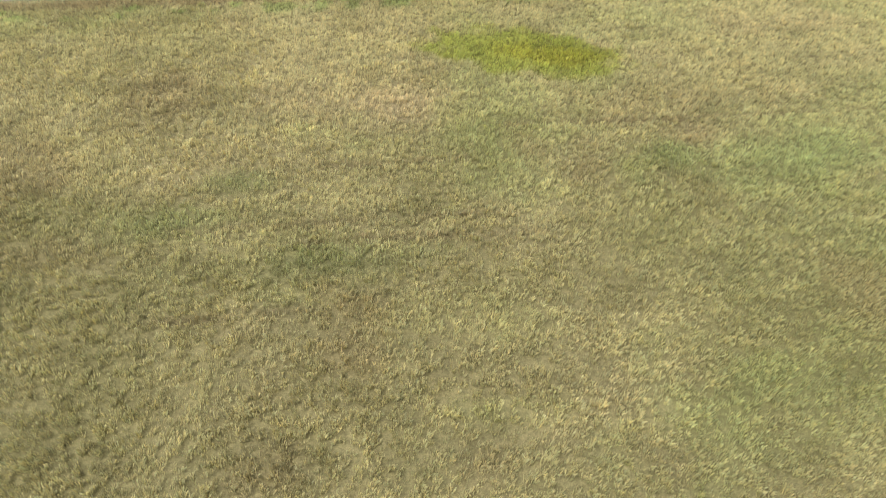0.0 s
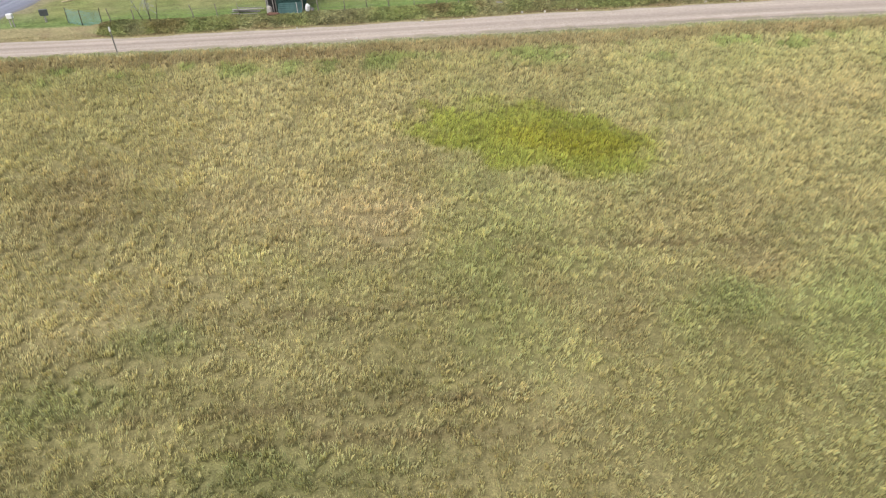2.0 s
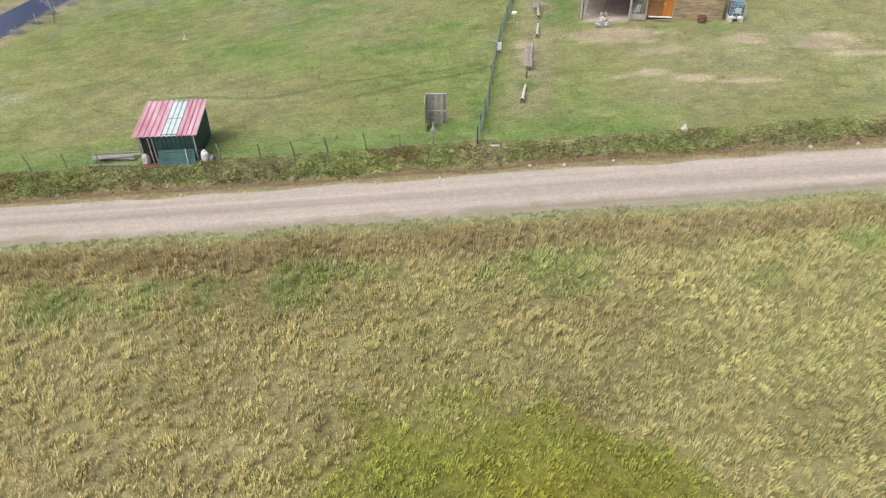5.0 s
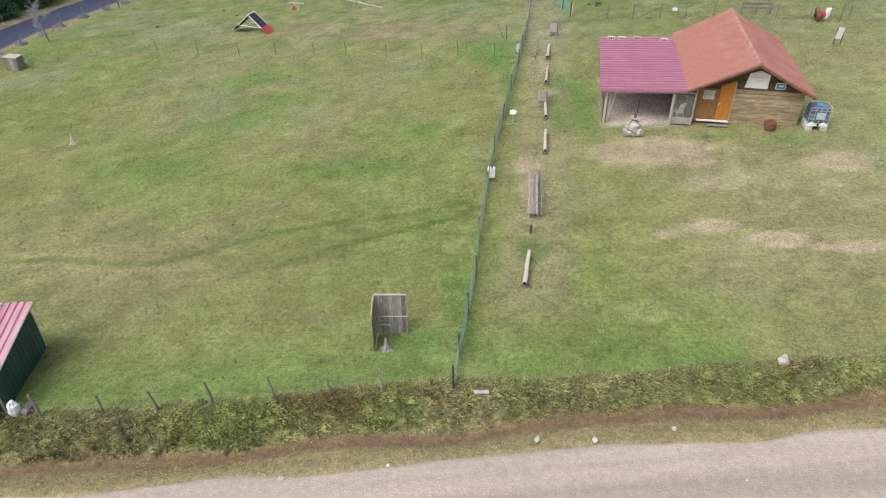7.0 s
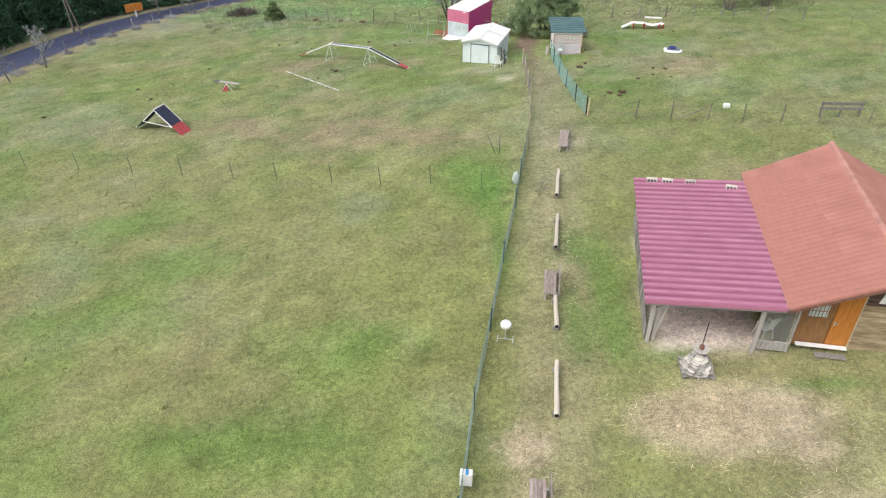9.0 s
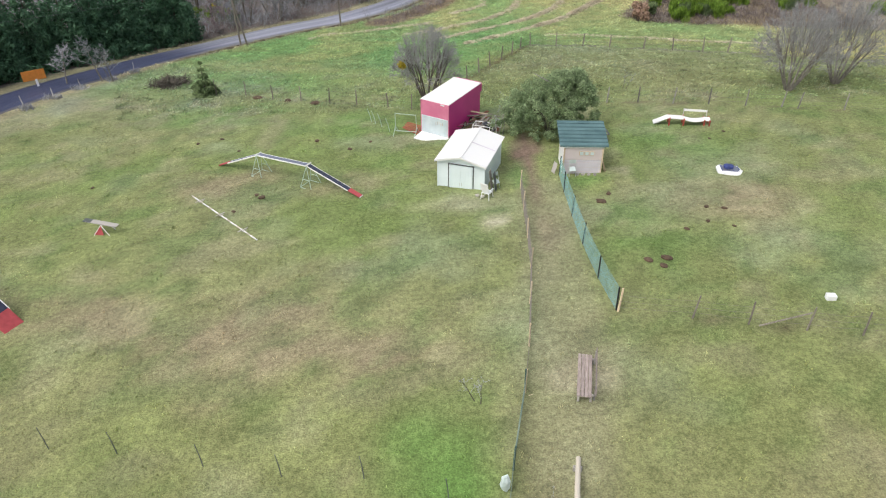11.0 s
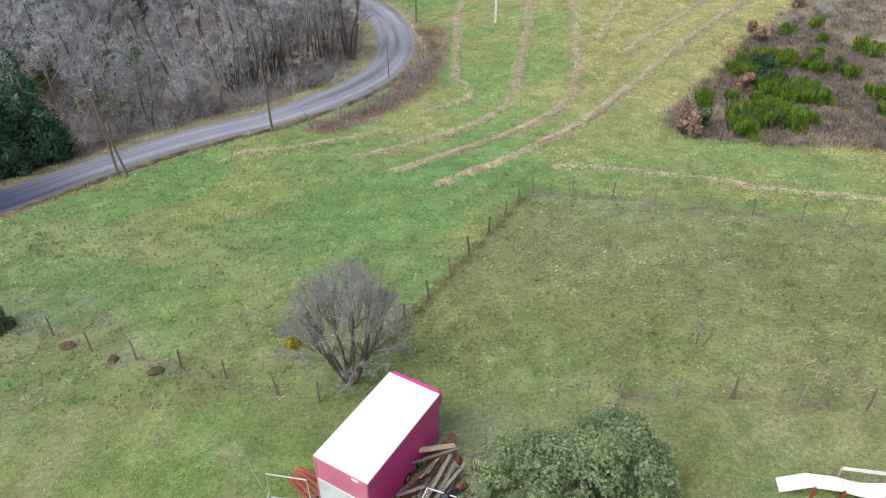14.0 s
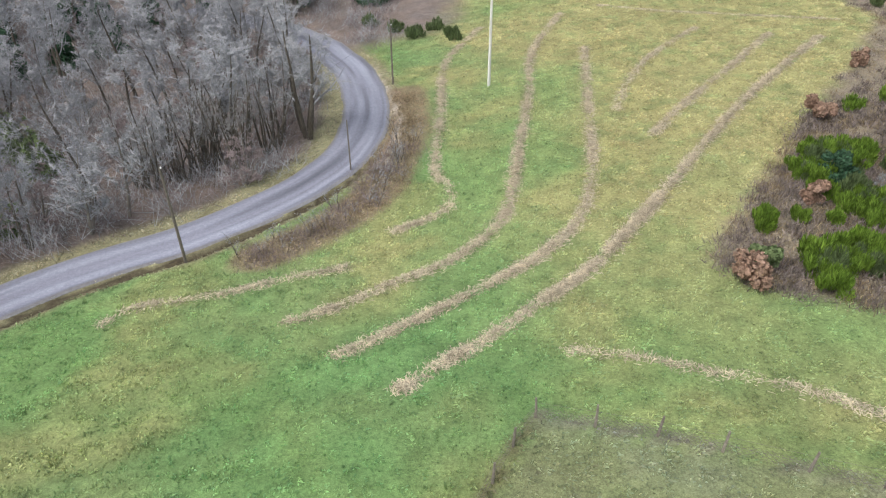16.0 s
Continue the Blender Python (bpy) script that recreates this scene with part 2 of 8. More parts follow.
    worn = (1 - step(1.0, 2.2, np.abs(x - lane_x))) * step(80, 86, y) * (1 - step(133, 140, y))
    mead = mix(mead, np.array((.26, .225, .115)), .62 * worn * step(.3, .6, n2 + .15))
    right = step(12, 16, x) * step(top + 3, top + 6, y) * (1 - step(112, 120, y))
    mead = mix(mead, np.array((.255, .23, .10)), .55 * right * step(.35, .6, n1))
    for cx, cy, rx, ry, k in BARE:
        mead = mix(mead, mix(np.repeat(SAND[None], len(x), 0), np.array((.36, .285, .16)), n3), min(1, k * 1.5) * blob(x, y, cx, cy, rx, ry, .55, 3 + int(cx)))
    mead = mix(mead, SOIL * 1.2, .9 * blob(x, y, 12.9, 141.5, .9, 3.4, .4, 9))
    mead = mix(mead, SOIL * 1.3, .6 * blob(x, y, 12.75, 137.2, .6, 4.2, .6, 10))
    mead = mix(mead, SOIL * 1.5, .4 * blob(x, y, 13.2, 130.5, .5, 5, .6, 11))
    porch = (1 - step(2.0, 2.4, np.abs(x - 17.3 - .165 * (y - 105.5)))) * (1 - step(4.8, 5.4, np.abs(y - 105.8)))
    mead = mix(mead, np.array((.56, .46, .34)), .95 * porch)
    for cx, cy, rx, ry in ((13.2, 105, 1.1, 6), (11.6, 103, .8, 3), (11.9, 108.6, .7, 2.5), (8.3, 88, .7, 1.6), (4.9, 84, 1.0, 3.5), (8.6, 108, .5, 4), (20.5, 98.9, 2.2, .5), (15, 100.6, 1.2, .6), (16, 136.4, 1.6, .6), (12, 137.5, .6, 2.4), (3.4, 81.5, 1.3, .9), (7.6, 116, 2.6, 4), (24.5, 98.2, 2, .8), (29, 94.8, 1.8, 1.2)):
        mead = mix(mead, LUSH * 1.15, .6 * blob(x, y, cx, cy, rx, ry, .7, 13))
    for ln, kk, col in ((WF, .6, SOIL * .8), (EAST, .55, SOIL * .8)):
        mead = mix(mead, col, kk * band(x, y, smooth_line(ln, .3), .08, .3) * step(.3, .5, n3))
    # north field, sown brighter
    fresh = step(146, 172, y + .35 * x + 6 * (n1 - .5))
    north = mix(np.repeat(np.array((.135, .205, .042))[None], len(x), 0), np.array((.265, .235, .06)), np.clip((n1 - .45) * 2.0 + .008 * (y - 185) + .036 * (x - 9), 0, 1))
    north = mix(north, np.array((.28, .235, .06)), np.clip((n2 - .48) * 2.2, 0, .5))
    north = mix(north, np.array((.115, .205, .045)), .4 * step(.45, .62, fbm(x, y, 8, 97)) * (1 - step(8, 22, x)))
    north = mix(north, np.array((.10, .165, .035)), .35 * step(.5, .72, fbm(x, y, 1.3, 96)))
    inpad = step(0, .6, .36 * (x - 16.2) * 0 + np.minimum(171.8 - .34 * (x - 16.2) - y, (x - 8.3) * .89 - (y - 155.7) * .44)) * step(8, 10, x)
    mead = mix(mead, north, fresh * (1 - .85 * inpad))
    mead = mix(mead, np.array((.165, .17, .045)), .65 * inpad * step(150, 156, y))
    for ln, kk, col in ((PAD1, .9, np.array((.13, .11, .035))), (PAD2, .7, np.array((.17, .135, .07))), (REAR, .4, np.array((.24, .2, .1)))):
        mead = mix(mead, col, kk * band(x, y, smooth_line(ln, .3), .12, .4) * step(.15, .4, n3))
    c = mix(c, mead, m)
    high = high * (1 - m) + m * (.42 + .25 * (n2 - .5))
    # blue raised, most in the north: veiling haze put into the grass colour
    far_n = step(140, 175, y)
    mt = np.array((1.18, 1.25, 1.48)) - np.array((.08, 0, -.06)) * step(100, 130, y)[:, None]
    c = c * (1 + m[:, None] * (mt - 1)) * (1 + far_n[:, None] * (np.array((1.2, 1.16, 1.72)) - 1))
    c = c * (1 + (1 - m)[:, None] * (np.array((1.45, 1.51, 1.64)) - 1))
    # the asphalt lane's verges, wood floor, thicket
    dl = np.full(x.shape, 99.0)
    k = (x < 12) & (y > 60) & (y < 275) & (x > -75)
    dl[k] = line_dist(x[k], y[k], LANE_PTS)
    leftside = np.interp(y, LANE_PTS[:, 1], LANE_PTS[:, 0]) > x
    v = (1 - step(3.2 + .9 * leftside, 4.2 + .9 * leftside, dl + .8 * (n3 - .5))) * (y > 80)
    c = mix(c, np.array((.31, .28, .18)), .85 * v)
    # ditch beside the lane: wet soil and the ditch's shade in one dark colour
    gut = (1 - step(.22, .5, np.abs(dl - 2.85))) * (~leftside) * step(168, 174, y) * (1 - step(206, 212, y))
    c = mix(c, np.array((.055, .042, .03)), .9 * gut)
    wood = step(3.6, 5.0, dl + 1.2 * (n2 - .5)) * leftside * step(150, 156, y)
    wood = np.maximum(wood, step(236, 244, y + .7 * n1 * 6 - .5 * x) * (1 - step(9.5, 14.5, x + 5 * (n2 - .5))))
    c = mix(c, mix(np.repeat(LITTER[None], len(x), 0), np.array((.185, .145, .12)), n3), wood)
    th = step(-1.0, 1.2, thicket_depth(x, y) + 2.2 * (n3 - .5))
    c = mix(c, mix(np.repeat(HEATH[None], len(x), 0), np.array((.30, .26, .19)), n2), th)
    high = high * (1 - wood) * (1 - .6 * th)
    br = band(x, y, BRAMBLE, 1.5, 1.2)
    c = mix(c, np.array((.27, .20, .14)), .8 * br)
    c = mix(c, np.array((.44, .39, .33)), .95 * band(x, y, TRAIL, .22, .3))
    high = high * (1 - band(x, y, TRAIL, .3, .3))
    soilk = np.zeros(x.shape)
    for cx, cy, rx, ry, k in BARE:
        soilk = np.maximum(soilk, min(1, k * 1.2) * blob(x, y, cx, cy, rx, ry, .55, 3 + int(cx)))
    soilk = np.maximum.reduce([soilk, .95 * porch, ditch * .8, .9 * blob(x, y, 12.9, 141.5, .8, 3.4, .4, 9)])
    high = high * (1 - .85 * np.clip(soilk, 0, 1))
    on_track = step(near - .1, near + .1, y) * (1 - step(far - .1, far + .1, y))
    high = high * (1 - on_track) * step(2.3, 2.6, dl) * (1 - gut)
    k3, k4 = .12 + .2 * m, .2 + .36 * m
    c = c * (1 - k4 / 2 + k4 * n4)[:, None] * (1 - k3 / 2 + k3 * n3)[:, None]
    return np.clip(c, .01, .9), np.clip(high, 0, 1.2)


# fence lines
WF = [(15.35, 123.5), (18.4, 123.0), (20.6, 122.5), (22.8, 122.0), (24.9, 121.6), (27.2, 121.3), (29.5, 121.1), (32.3, 120.6), (35, 120.2), (38, 119.6), (41, 119)]
REAR = [(-12.2, 156.6), (-9.2, 155.4), (-6.6, 154.0), (-4.1, 153.2), (-1.7, 152.4), (.6, 151.6), (3.2, 150.4), (5.0, 150.0)]
PAD1 = [(7.2, 153.4), (8.3, 155.7), (9.4, 157.8), (10.5, 160.2), (11.6, 162.6), (12.8, 165.2), (14.0, 167.8), (15.0, 169.9), (16.2, 171.8)]
PAD2 = [(16.2, 171.8), (18.8, 171.1), (21.4, 170.4), (23.9, 169.4), (27.0, 168.2), (29.6, 167.3), (32.2, 166.3), (34.3, 165.6), (37, 164.6), (40, 163.4), (43, 162.2)]
EAST = [(17.5, 149.9), (19.8, 149.9), (22.1, 149.75), (24.6, 149.3), (27.1, 148.9), (29.6, 148.3), (32.0, 147.8), (33.0, 147.4), (36, 146.8), (39, 146)]


THICKET = ((47, 177.5), (41.8, 179.8), (34.5, 181), (30.3, 183.2), (29.2, 186.3), (32.8, 192.1), (39.8, 201.9), (48.2, 213.9), (59.2, 228.9), (66, 240))
TRAIL = smooth_line(((2.5, 230.0), (3.6, 226.2), (5.2, 221.4), (6.6, 215.8), (7.4, 210.9), (7.1, 206.9), (6.5, 202.7)), .3)
BRAMBLE = smooth_line(((-1.0, 188.6), (2.0, 191.3), (5.0, 195.2), (6.8, 199.5), (7.4, 203.5), (8.2, 211), (7.4, 220)), .5)


def thicket_depth(x, y):
    """Metres inside the thicket on the north-east; negative outside."""
    west = np.interp(y, [p[1] for p in THICKET[4:]], [p[0] for p in THICKET[4:]])
    south = np.interp(x, (29.2, 30.3, 34.5, 41.8, 47, 90), (186.3, 183.2, 181, 179.8, 177.5, 165))
    return np.minimum((x - west) * .8, y - south)

# ---- materials ----
def material(name, colour, rough=.8, metal=0.0, vary=.25, size=3.0, bump=.15, bump_size=40.0, other=None, other_amount=.5, stretch=(1, 1, 1), per_object=.0, transmit=0.0, spec=.3, island=0.0):
    """A worn surface: two scales of colour variation and fine relief, in metres of the object."""
    m = bpy.data.materials.new(name)
    m.use_nodes = True
    n, l = m.node_tree.nodes, m.node_tree.links
    p = n["Principled BSDF"]
    p.inputs["Roughness"].default_value, p.inputs["Metallic"].default_value = rough, metal
    p.inputs["Specular IOR Level"].default_value = spec
    p.inputs["Transmission Weight"].default_value = transmit
    tc = n.new("ShaderNodeTexCoord")
    mp = n.new("ShaderNodeMapping")
    mp.inputs["Scale"].default_value = stretch
    l.new(tc.outputs["Object"], mp.inputs["Vector"])
    big, fine = n.new("ShaderNodeTexNoise"), n.new("ShaderNodeTexNoise")
    big.inputs["Scale"].default_value, big.inputs["Detail"].default_value = size, 4
    fine.inputs["Scale"].default_value, fine.inputs["Detail"].default_value = bump_size, 3
    l.new(mp.outputs[0], big.inputs["Vector"])
    l.new(mp.outputs[0], fine.inputs["Vector"])
    ramp = n.new("ShaderNodeValToRGB")
    ramp.color_ramp.elements[0].position, ramp.color_ramp.elements[1].position = .3, .7
    dark = [c * (1 - vary) for c in colour]
    lite = [min(1, c * (1 + vary)) for c in colour] if other is None else [a + (b - a) * other_amount for a, b in zip(colour, other)]
    ramp.color_ramp.elements[0].color, ramp.color_ramp.elements[1].color = (*dark, 1), (*lite, 1)
    l.new(big.outputs[0], ramp.inputs[0])
    mul = n.new("ShaderNodeMix")
    mul.data_type, mul.blend_type = 'RGBA', 'MULTIPLY'
    mul.inputs[0].default_value = min(1, vary * 1.6)
    r2 = n.new("ShaderNodeValToRGB")
    r2.color_ramp.elements[0].color, r2.color_ramp.elements[1].color = (.55, .55, .55, 1), (1.15, 1.15, 1.15, 1)
    l.new(fine.outputs[0], r2.inputs[0])
    l.new(ramp.outputs[0], mul.inputs[6])
    l.new(r2.outputs[0], mul.inputs[7])
    out = mul.outputs[2]
    if per_object or island:
        src = n.new("ShaderNodeObjectInfo").outputs["Random"] if per_object else n.new("ShaderNodeNewGeometry").outputs["Random Per Island"]
        k = per_object or island
        rng = n.new("ShaderNodeMapRange")
        rng.inputs["To Min"].default_value, rng.inputs["To Max"].default_value = 1 - k, 1 + k
        l.new(src, rng.inputs["Value"])
        hs = n.new("ShaderNodeHueSaturation")
        l.new(rng.outputs[0], hs.inputs["Value"])
        l.new(out, hs.inputs["Color"])
        out = hs.outputs[0]
    l.new(out, p.inputs["Base Color"])
    if bump:
        b = n.new("ShaderNodeBump")
        b.inputs["Strength"].default_value, b.inputs["Distance"].default_value = bump, .02
        l.new(fine.outputs[0], b.inputs["Height"])
        l.new(b.outputs[0], p.inputs["Normal"])
    return m


def tint_material(name, grain=1.0, glow_through=.0, rough=.9, relief=.6):
    """Colour from the mesh's own tint (what grows there), with grain and relief on top."""
    m = bpy.data.materials.new(name)
    m.use_nodes = True
    n, l = m.node_tree.nodes, m.node_tree.links
    p = n["Principled BSDF"]
    p.inputs["Roughness"].default_value = rough
    p.inputs["Specular IOR Level"].default_value = .1
    at = n.new("ShaderNodeAttribute")
    at.attribute_name = "tint"
    tc = n.new("ShaderNodeTexCoord")
    out = at.outputs["Color"]
    for size, lo, hi in ((1.1, .93, 1.07), (4.6, .76, 1.26), (15.0, .68, 1.28)):
        no = n.new("ShaderNodeTexNoise")
        no.inputs["Scale"].default_value, no.inputs["Detail"].default_value = size, 5
        l.new(tc.outputs["Object"], no.inputs["Vector"])
        rng = n.new("ShaderNodeMapRange")
        rng.inputs["From Min"].default_value, rng.inputs["From Max"].default_value = .3, .7
        rng.inputs["To Min"].default_value, rng.inputs["To Max"].default_value = 1 - (1 - lo) * grain, 1 + (hi - 1) * grain
        l.new(no.outputs[0], rng.inputs["Value"])
        hs = n.new("ShaderNodeHueSaturation")
        l.new(rng.outputs[0], hs.inputs["Value"])
        l.new(out, hs.inputs["Color"])
        out = hs.outputs[0]
    l.new(out, p.inputs["Base Color"])
    if relief:
        b = n.new("ShaderNodeBump")
        b.inputs["Strength"].default_value, b.inputs["Distance"].default_value = relief, .08
        l.new(no.outputs[0], b.inputs["Height"])
        l.new(b.outputs[0], p.inputs["Normal"])
    if glow_through:
        tr, mx = n.new("ShaderNodeBsdfTranslucent"), n.new("ShaderNodeMixShader")
        l.new(out, tr.inputs["Color"])
        mx.inputs[0].default_value = glow_through
        l.new(p.outputs[0], mx.inputs[1])
        l.new(tr.outputs[0], mx.inputs[2])
        l.new(mx.outputs[0], n["Material Output"].inputs["Surface"])
    return m


def leaf_material(name, colour, other, rough=.6, through=.25, island=.45):
    m = material(name, colour, rough, 0, .25, 1.2, 0, 9.0, other, .8, island=island, spec=.25)
    n, l = m.node_tree.nodes, m.node_tree.links
    p = n["Principled BSDF"]
    tr, mx = n.new("ShaderNodeBsdfTranslucent"), n.new("ShaderNodeMixShader")
    l.new(p.inputs["Base Color"].links[0].from_socket, tr.inputs["Color"])
    mx.inputs[0].default_value = through
    l.new(p.outputs[0], mx.inputs[1])
    l.new(tr.outputs[0], mx.inputs[2])
    l.new(mx.outputs[0], n["Material Output"].inputs["Surface"])
    return m


M_GROUND = tint_material("turf", 1.0, 0, .95, .8)
M_GRASS = tint_material("grass_blades", .6, .4, .8, 0)
M_GRAVEL = tint_material("pale_gravel", .4, 0, .95, .5)
M_ASPHALT = tint_material("worn_wet_asphalt", .5, 0, .4, .15)
M_PALE = material("pale_stone", (.62, .59, .54), .9, 0, .2, 8, .4, 60, per_object=.2)
M_STONE = material("grey_stone", (.36, .34, .32), .9, 0, .3, 6, .5, 40, (.5, .48, .45), .8, per_object=.25)
M_WOOD_GREY = material("weathered_wood", (.29, .27, .25), .85, 0, .34, 3, .4, 30, (.44, .42, .40), .8, stretch=(6, 6, 1), per_object=.36)
M_WOOD_POST = material("stake_wood", (.23, .20, .17), .9, 0, .3, 4, .4, 30, (.36, .33, .29), .8, stretch=(5, 5, 1), per_object=.3)
M_WOOD_BENCH = material("grey_pink_planks", (.36, .29, .27), .85, 0, .28, 3, .3, 30, (.46, .40, .37), .8, stretch=(6, 1, 6), per_object=.2)
M_WOOD_WALL = material("timber_boards", (.44, .325, .19), .8, 0, .34, 1.6, .3, 24, (.56, .45, .31), .9, stretch=(1, 6, 6), per_object=.2)
M_WOOD_DARK = material("dark_boards", (.115, .08, .06), .8, 0, .3, 2, .3, 24, stretch=(1, 6, 6), per_object=.2)
M_DOOR = material("varnished_door", (.52, .19, .035), .45, 0, .2, 1.5, .1, 20, (.60, .25, .06), .8, stretch=(8, 8, 1))
M_DOOR_BROWN = material("brown_door", (.27, .14, .06), .55, 0, .25, 2, .1, 20, stretch=(8, 8, 1))
M_FRESH = material("sawn_wood", (.58, .47, .33), .8, 0, .18, 3, .2, 30, stretch=(5, 5, 1), per_object=.15)
M_WHITE = material("white_paint", (.80, .80, .79), .5, 0, .06, 3, .05, 40, per_object=.04)
M_PANEL = material("white_board", (.92, .94, .95), .4, 0, .04, 3, .02, 40)
# shade in the porch roof's valleys and highlights on its ribs, as colours
M_GROOVE_SHADE = material("roof_groove_shade", (.13, .045, .075), .8, 0, .3, 3, .1, 30)
M_CREST_GLINT = material("rib_crest_highlight", (.46, .20, .30), .45, 0, .15, 1.2, .03, 30, (.52, .27, .37), .8)
M_WRAP = material("blue_tank_wrap", (.09, .14, .25), .5, 0, .3, 4, .1, 40, (.20, .28, .40), .8)
M_WHITEWOOD = material("whitewashed_wood", (.60, .57, .54), .85, 0, .22, 3, .3, 30, (.45, .42, .39), .8, stretch=(5, 5, 1), per_object=.12)
M_LOG = material("peeled_log", (.70, .65, .55), .85, 0, .2, 3, .3, 30, (.58, .52, .44), .8, stretch=(5, 1, 5), per_object=.12)
M_PLASTIC = material("white_plastic", (.82, .83, .84), .4, 0, .05, 5, .02, 40)
M_TILE = material("salmon_roof_tiles", (.42, .185, .15), .85, 0, .14, .9, .15, 30, (.47, .225, .185), .9, per_object=.05)
M_RIDGE = material("ridge_tiles", (.45, .235, .20), .85, 0, .15, 2, .3, 30, per_object=.1)
M_REDSTEEL = material("wine_red_steel", (.38, .14, .225), .4, .05, .10, .8, .03, 30, (.42, .17, .26), .8, spec=.4)
M_PINKSTEEL = material("faded_red_steel", (.60, .25, .33), .45, .05, .2, .8, .03, 30, (.74, .52, .57), .9, stretch=(3, .5, 1), spec=.5)
M_CLEARSHEET = material("pale_plastic_sheet", (.52, .61, .60), .35, 0, .15, 2, .03, 30)
M_GREENSTEEL = material("dark_green_steel", (.03, .085, .075), .5, .1, .25, 1.4, .05, 30, (.05, .12, .11), .8, spec=.5)
M_BLUEGREEN = material("bluegreen_sheet", (.05, .125, .12), .5, .1, .3, 1.5, .08, 30, (.10, .19, .185), .7)
M_TEAL = material("teal_roof_sheet", (.085, .16, .17), .55, .0, .15, 1.2, .05, 30, (.12, .21, .22), .8)
M_MINT = material("pale_mint_steel", (.73, .83, .85), .45, .0, .07, .9, .03, 30, (.77, .86, .88), .8)
M_TRIMDARK = material("dark_trim_and_shade", (.10, .11, .115), .5, 0, .2, 3, .03, 30)
M_CREAM = material("cream_metal_roof", (.80, .81, .81), .5, 0, .05, .8, .03, 30, (.75, .76, .74), .8)
M_CONCRETE = material("pinkish_render", (.70, .61, .60), .9, 0, .13, 1.4, .3, 30, (.56, .51, .50), .9)
M_LILAC = material("greyish_panels", (.61, .58, .63), .8, 0, .13, 1.4, .2, 30, per_object=.05)
M_MAGENTA = material("magenta_panel", (.66, .045, .29), .4, 0, .08, .7, .02, 30, (.70, .06, .32), .8, spec=.5)
M_PINK = material("faded_magenta_panel", (.60, .16, .28), .45, 0, .10, .8, .02, 30, (.68, .26, .37), .7)
M_ALU = material("dull_aluminium", (.58, .68, .73), .4, .2, .14, 1.6, .04, 40, (.70, .78, .82), .8)
M_RED = material("red_paint", (.40, .07, .055), .55, 0, .15, 3, .05, 40)
M_CONTACT = material("red_contact_zone", (.42, .075, .085), .8, 0, .15, 4, .2, 60)
M_NAVY = material("navy_rubber", (.035, .045, .085), .85, 0, .25, 3, .3, 60, (.06, .07, .11), .8)
M_DULLBLUE = material("grey_blue_rubber", (.16, .18, .25), .8, 0, .2, 2, .2, 60)
M_BLUE = material("blue_plastic", (.08, .30, .58), .5, 0, .15, 4, .03, 40)
M_DEEPBLUE = material("deep_blue_cloth", (.05, .07, .22), .8, 0, .3, 4, .2, 40)
M_BLACK = material("black_rubber_and_shade", (.02, .021, .023), .7, 0, .3, 6, .1, 40)
M_DARKMETAL = material("dark_cage_bars", (.07, .08, .10), .5, .5, .2, 6, .03, 40)
M_RUST = material("rusty_brown", (.20, .085, .055), .9, 0, .3, 5, .3, 40)
M_TERRA = material("brown_oak_staves", (.20, .10, .075), .8, 0, .25, 5, .2, 40)
M_GALV = material("galvanised_tube", (.58, .62, .60), .45, .5, .12, 6, .03, 40)
M_GREENTUBE = material("pale_green_tube", (.50, .62, .54), .5, .2, .12, 6, .03, 40)
M_WIRE = material("old_wire", (.22, .20, .18), .7, .3, .2, 6, 0, 40)
M_MESH = material("green_mesh", (.13, .21, .175), .6, 0, .3, 1, 0, 40, (.27, .33, .28), .8)
M_NET = material("bluish_green_net", (.20, .36, .34), .7, 0, .2, 2, 0, 40)
M_ORANGE = material("orange_board", (.66, .25, .05), .6, 0, .12, 3, .03, 40)
M_BARK = material("grey_bark", (.24, .215, .19), .95, 0, .35, 3, .5, 25, (.34, .32, .28), .8, stretch=(3, 3, .6))
M_BARKDARK = material("dark_bark", (.12, .105, .09), .95, 0, .35, 3, .5, 25, (.18, .165, .13), .8, stretch=(3, 3, .6))
M_TWIG = material("grey_twigs", (.355, .37, .40), .95, 0, .2, 1.0, 0, 10, (.445, .46, .485), .8, island=.35)
M_TWIGDARK = material("dark_grey_twigs", (.285, .285, .29), .95, 0, .2, 1.0, 0, 10, (.36, .36, .36), .8, island=.3)
M_TWIGRED = material("brown_twigs", (.25, .207, .205), .95, 0, .2, 1.0, 0, 10, (.33, .28, .275), .8, island=.35)
M_THUJA = leaf_material("dark_conifer_sprays", (.06, .15, .085), (.125, .25, .135))
M_FIR = leaf_material("fir_needles", (.04, .105, .06), (.08, .165, .085))
M_LAUREL = leaf_material("evergreen_leaves", (.26, .375, .185), (.44, .54, .32), .6, .5, .35)
M_BROOM = leaf_material("broom_green", (.14, .25, .035), (.28, .43, .07))
M_BROOMDARK = leaf_material("broom_dull", (.12, .18, .075), (.21, .275, .125))
M_HEATHER = leaf_material("heather_brown", (.24, .20, .185), (.35, .305, .28), .9)
M_DEADGRASS = leaf_material("dead_grass", (.34, .265, .165), (.45, .37, .25), .9)
M_OAKLEAF = leaf_material("withered_oak_leaves", (.36, .235, .17), (.48, .34, .26), .8)
M_MISTLE = leaf_material("yellow_leaves", (.42, .33, .02), (.55, .44, .04))
M_HAY = leaf_material("old_hay", (.62, .55, .41), (.76, .69, .53), .95)
M_STRAW = leaf_material("trampled_straw", (.53, .45, .30), (.64, .56, .39), .95)
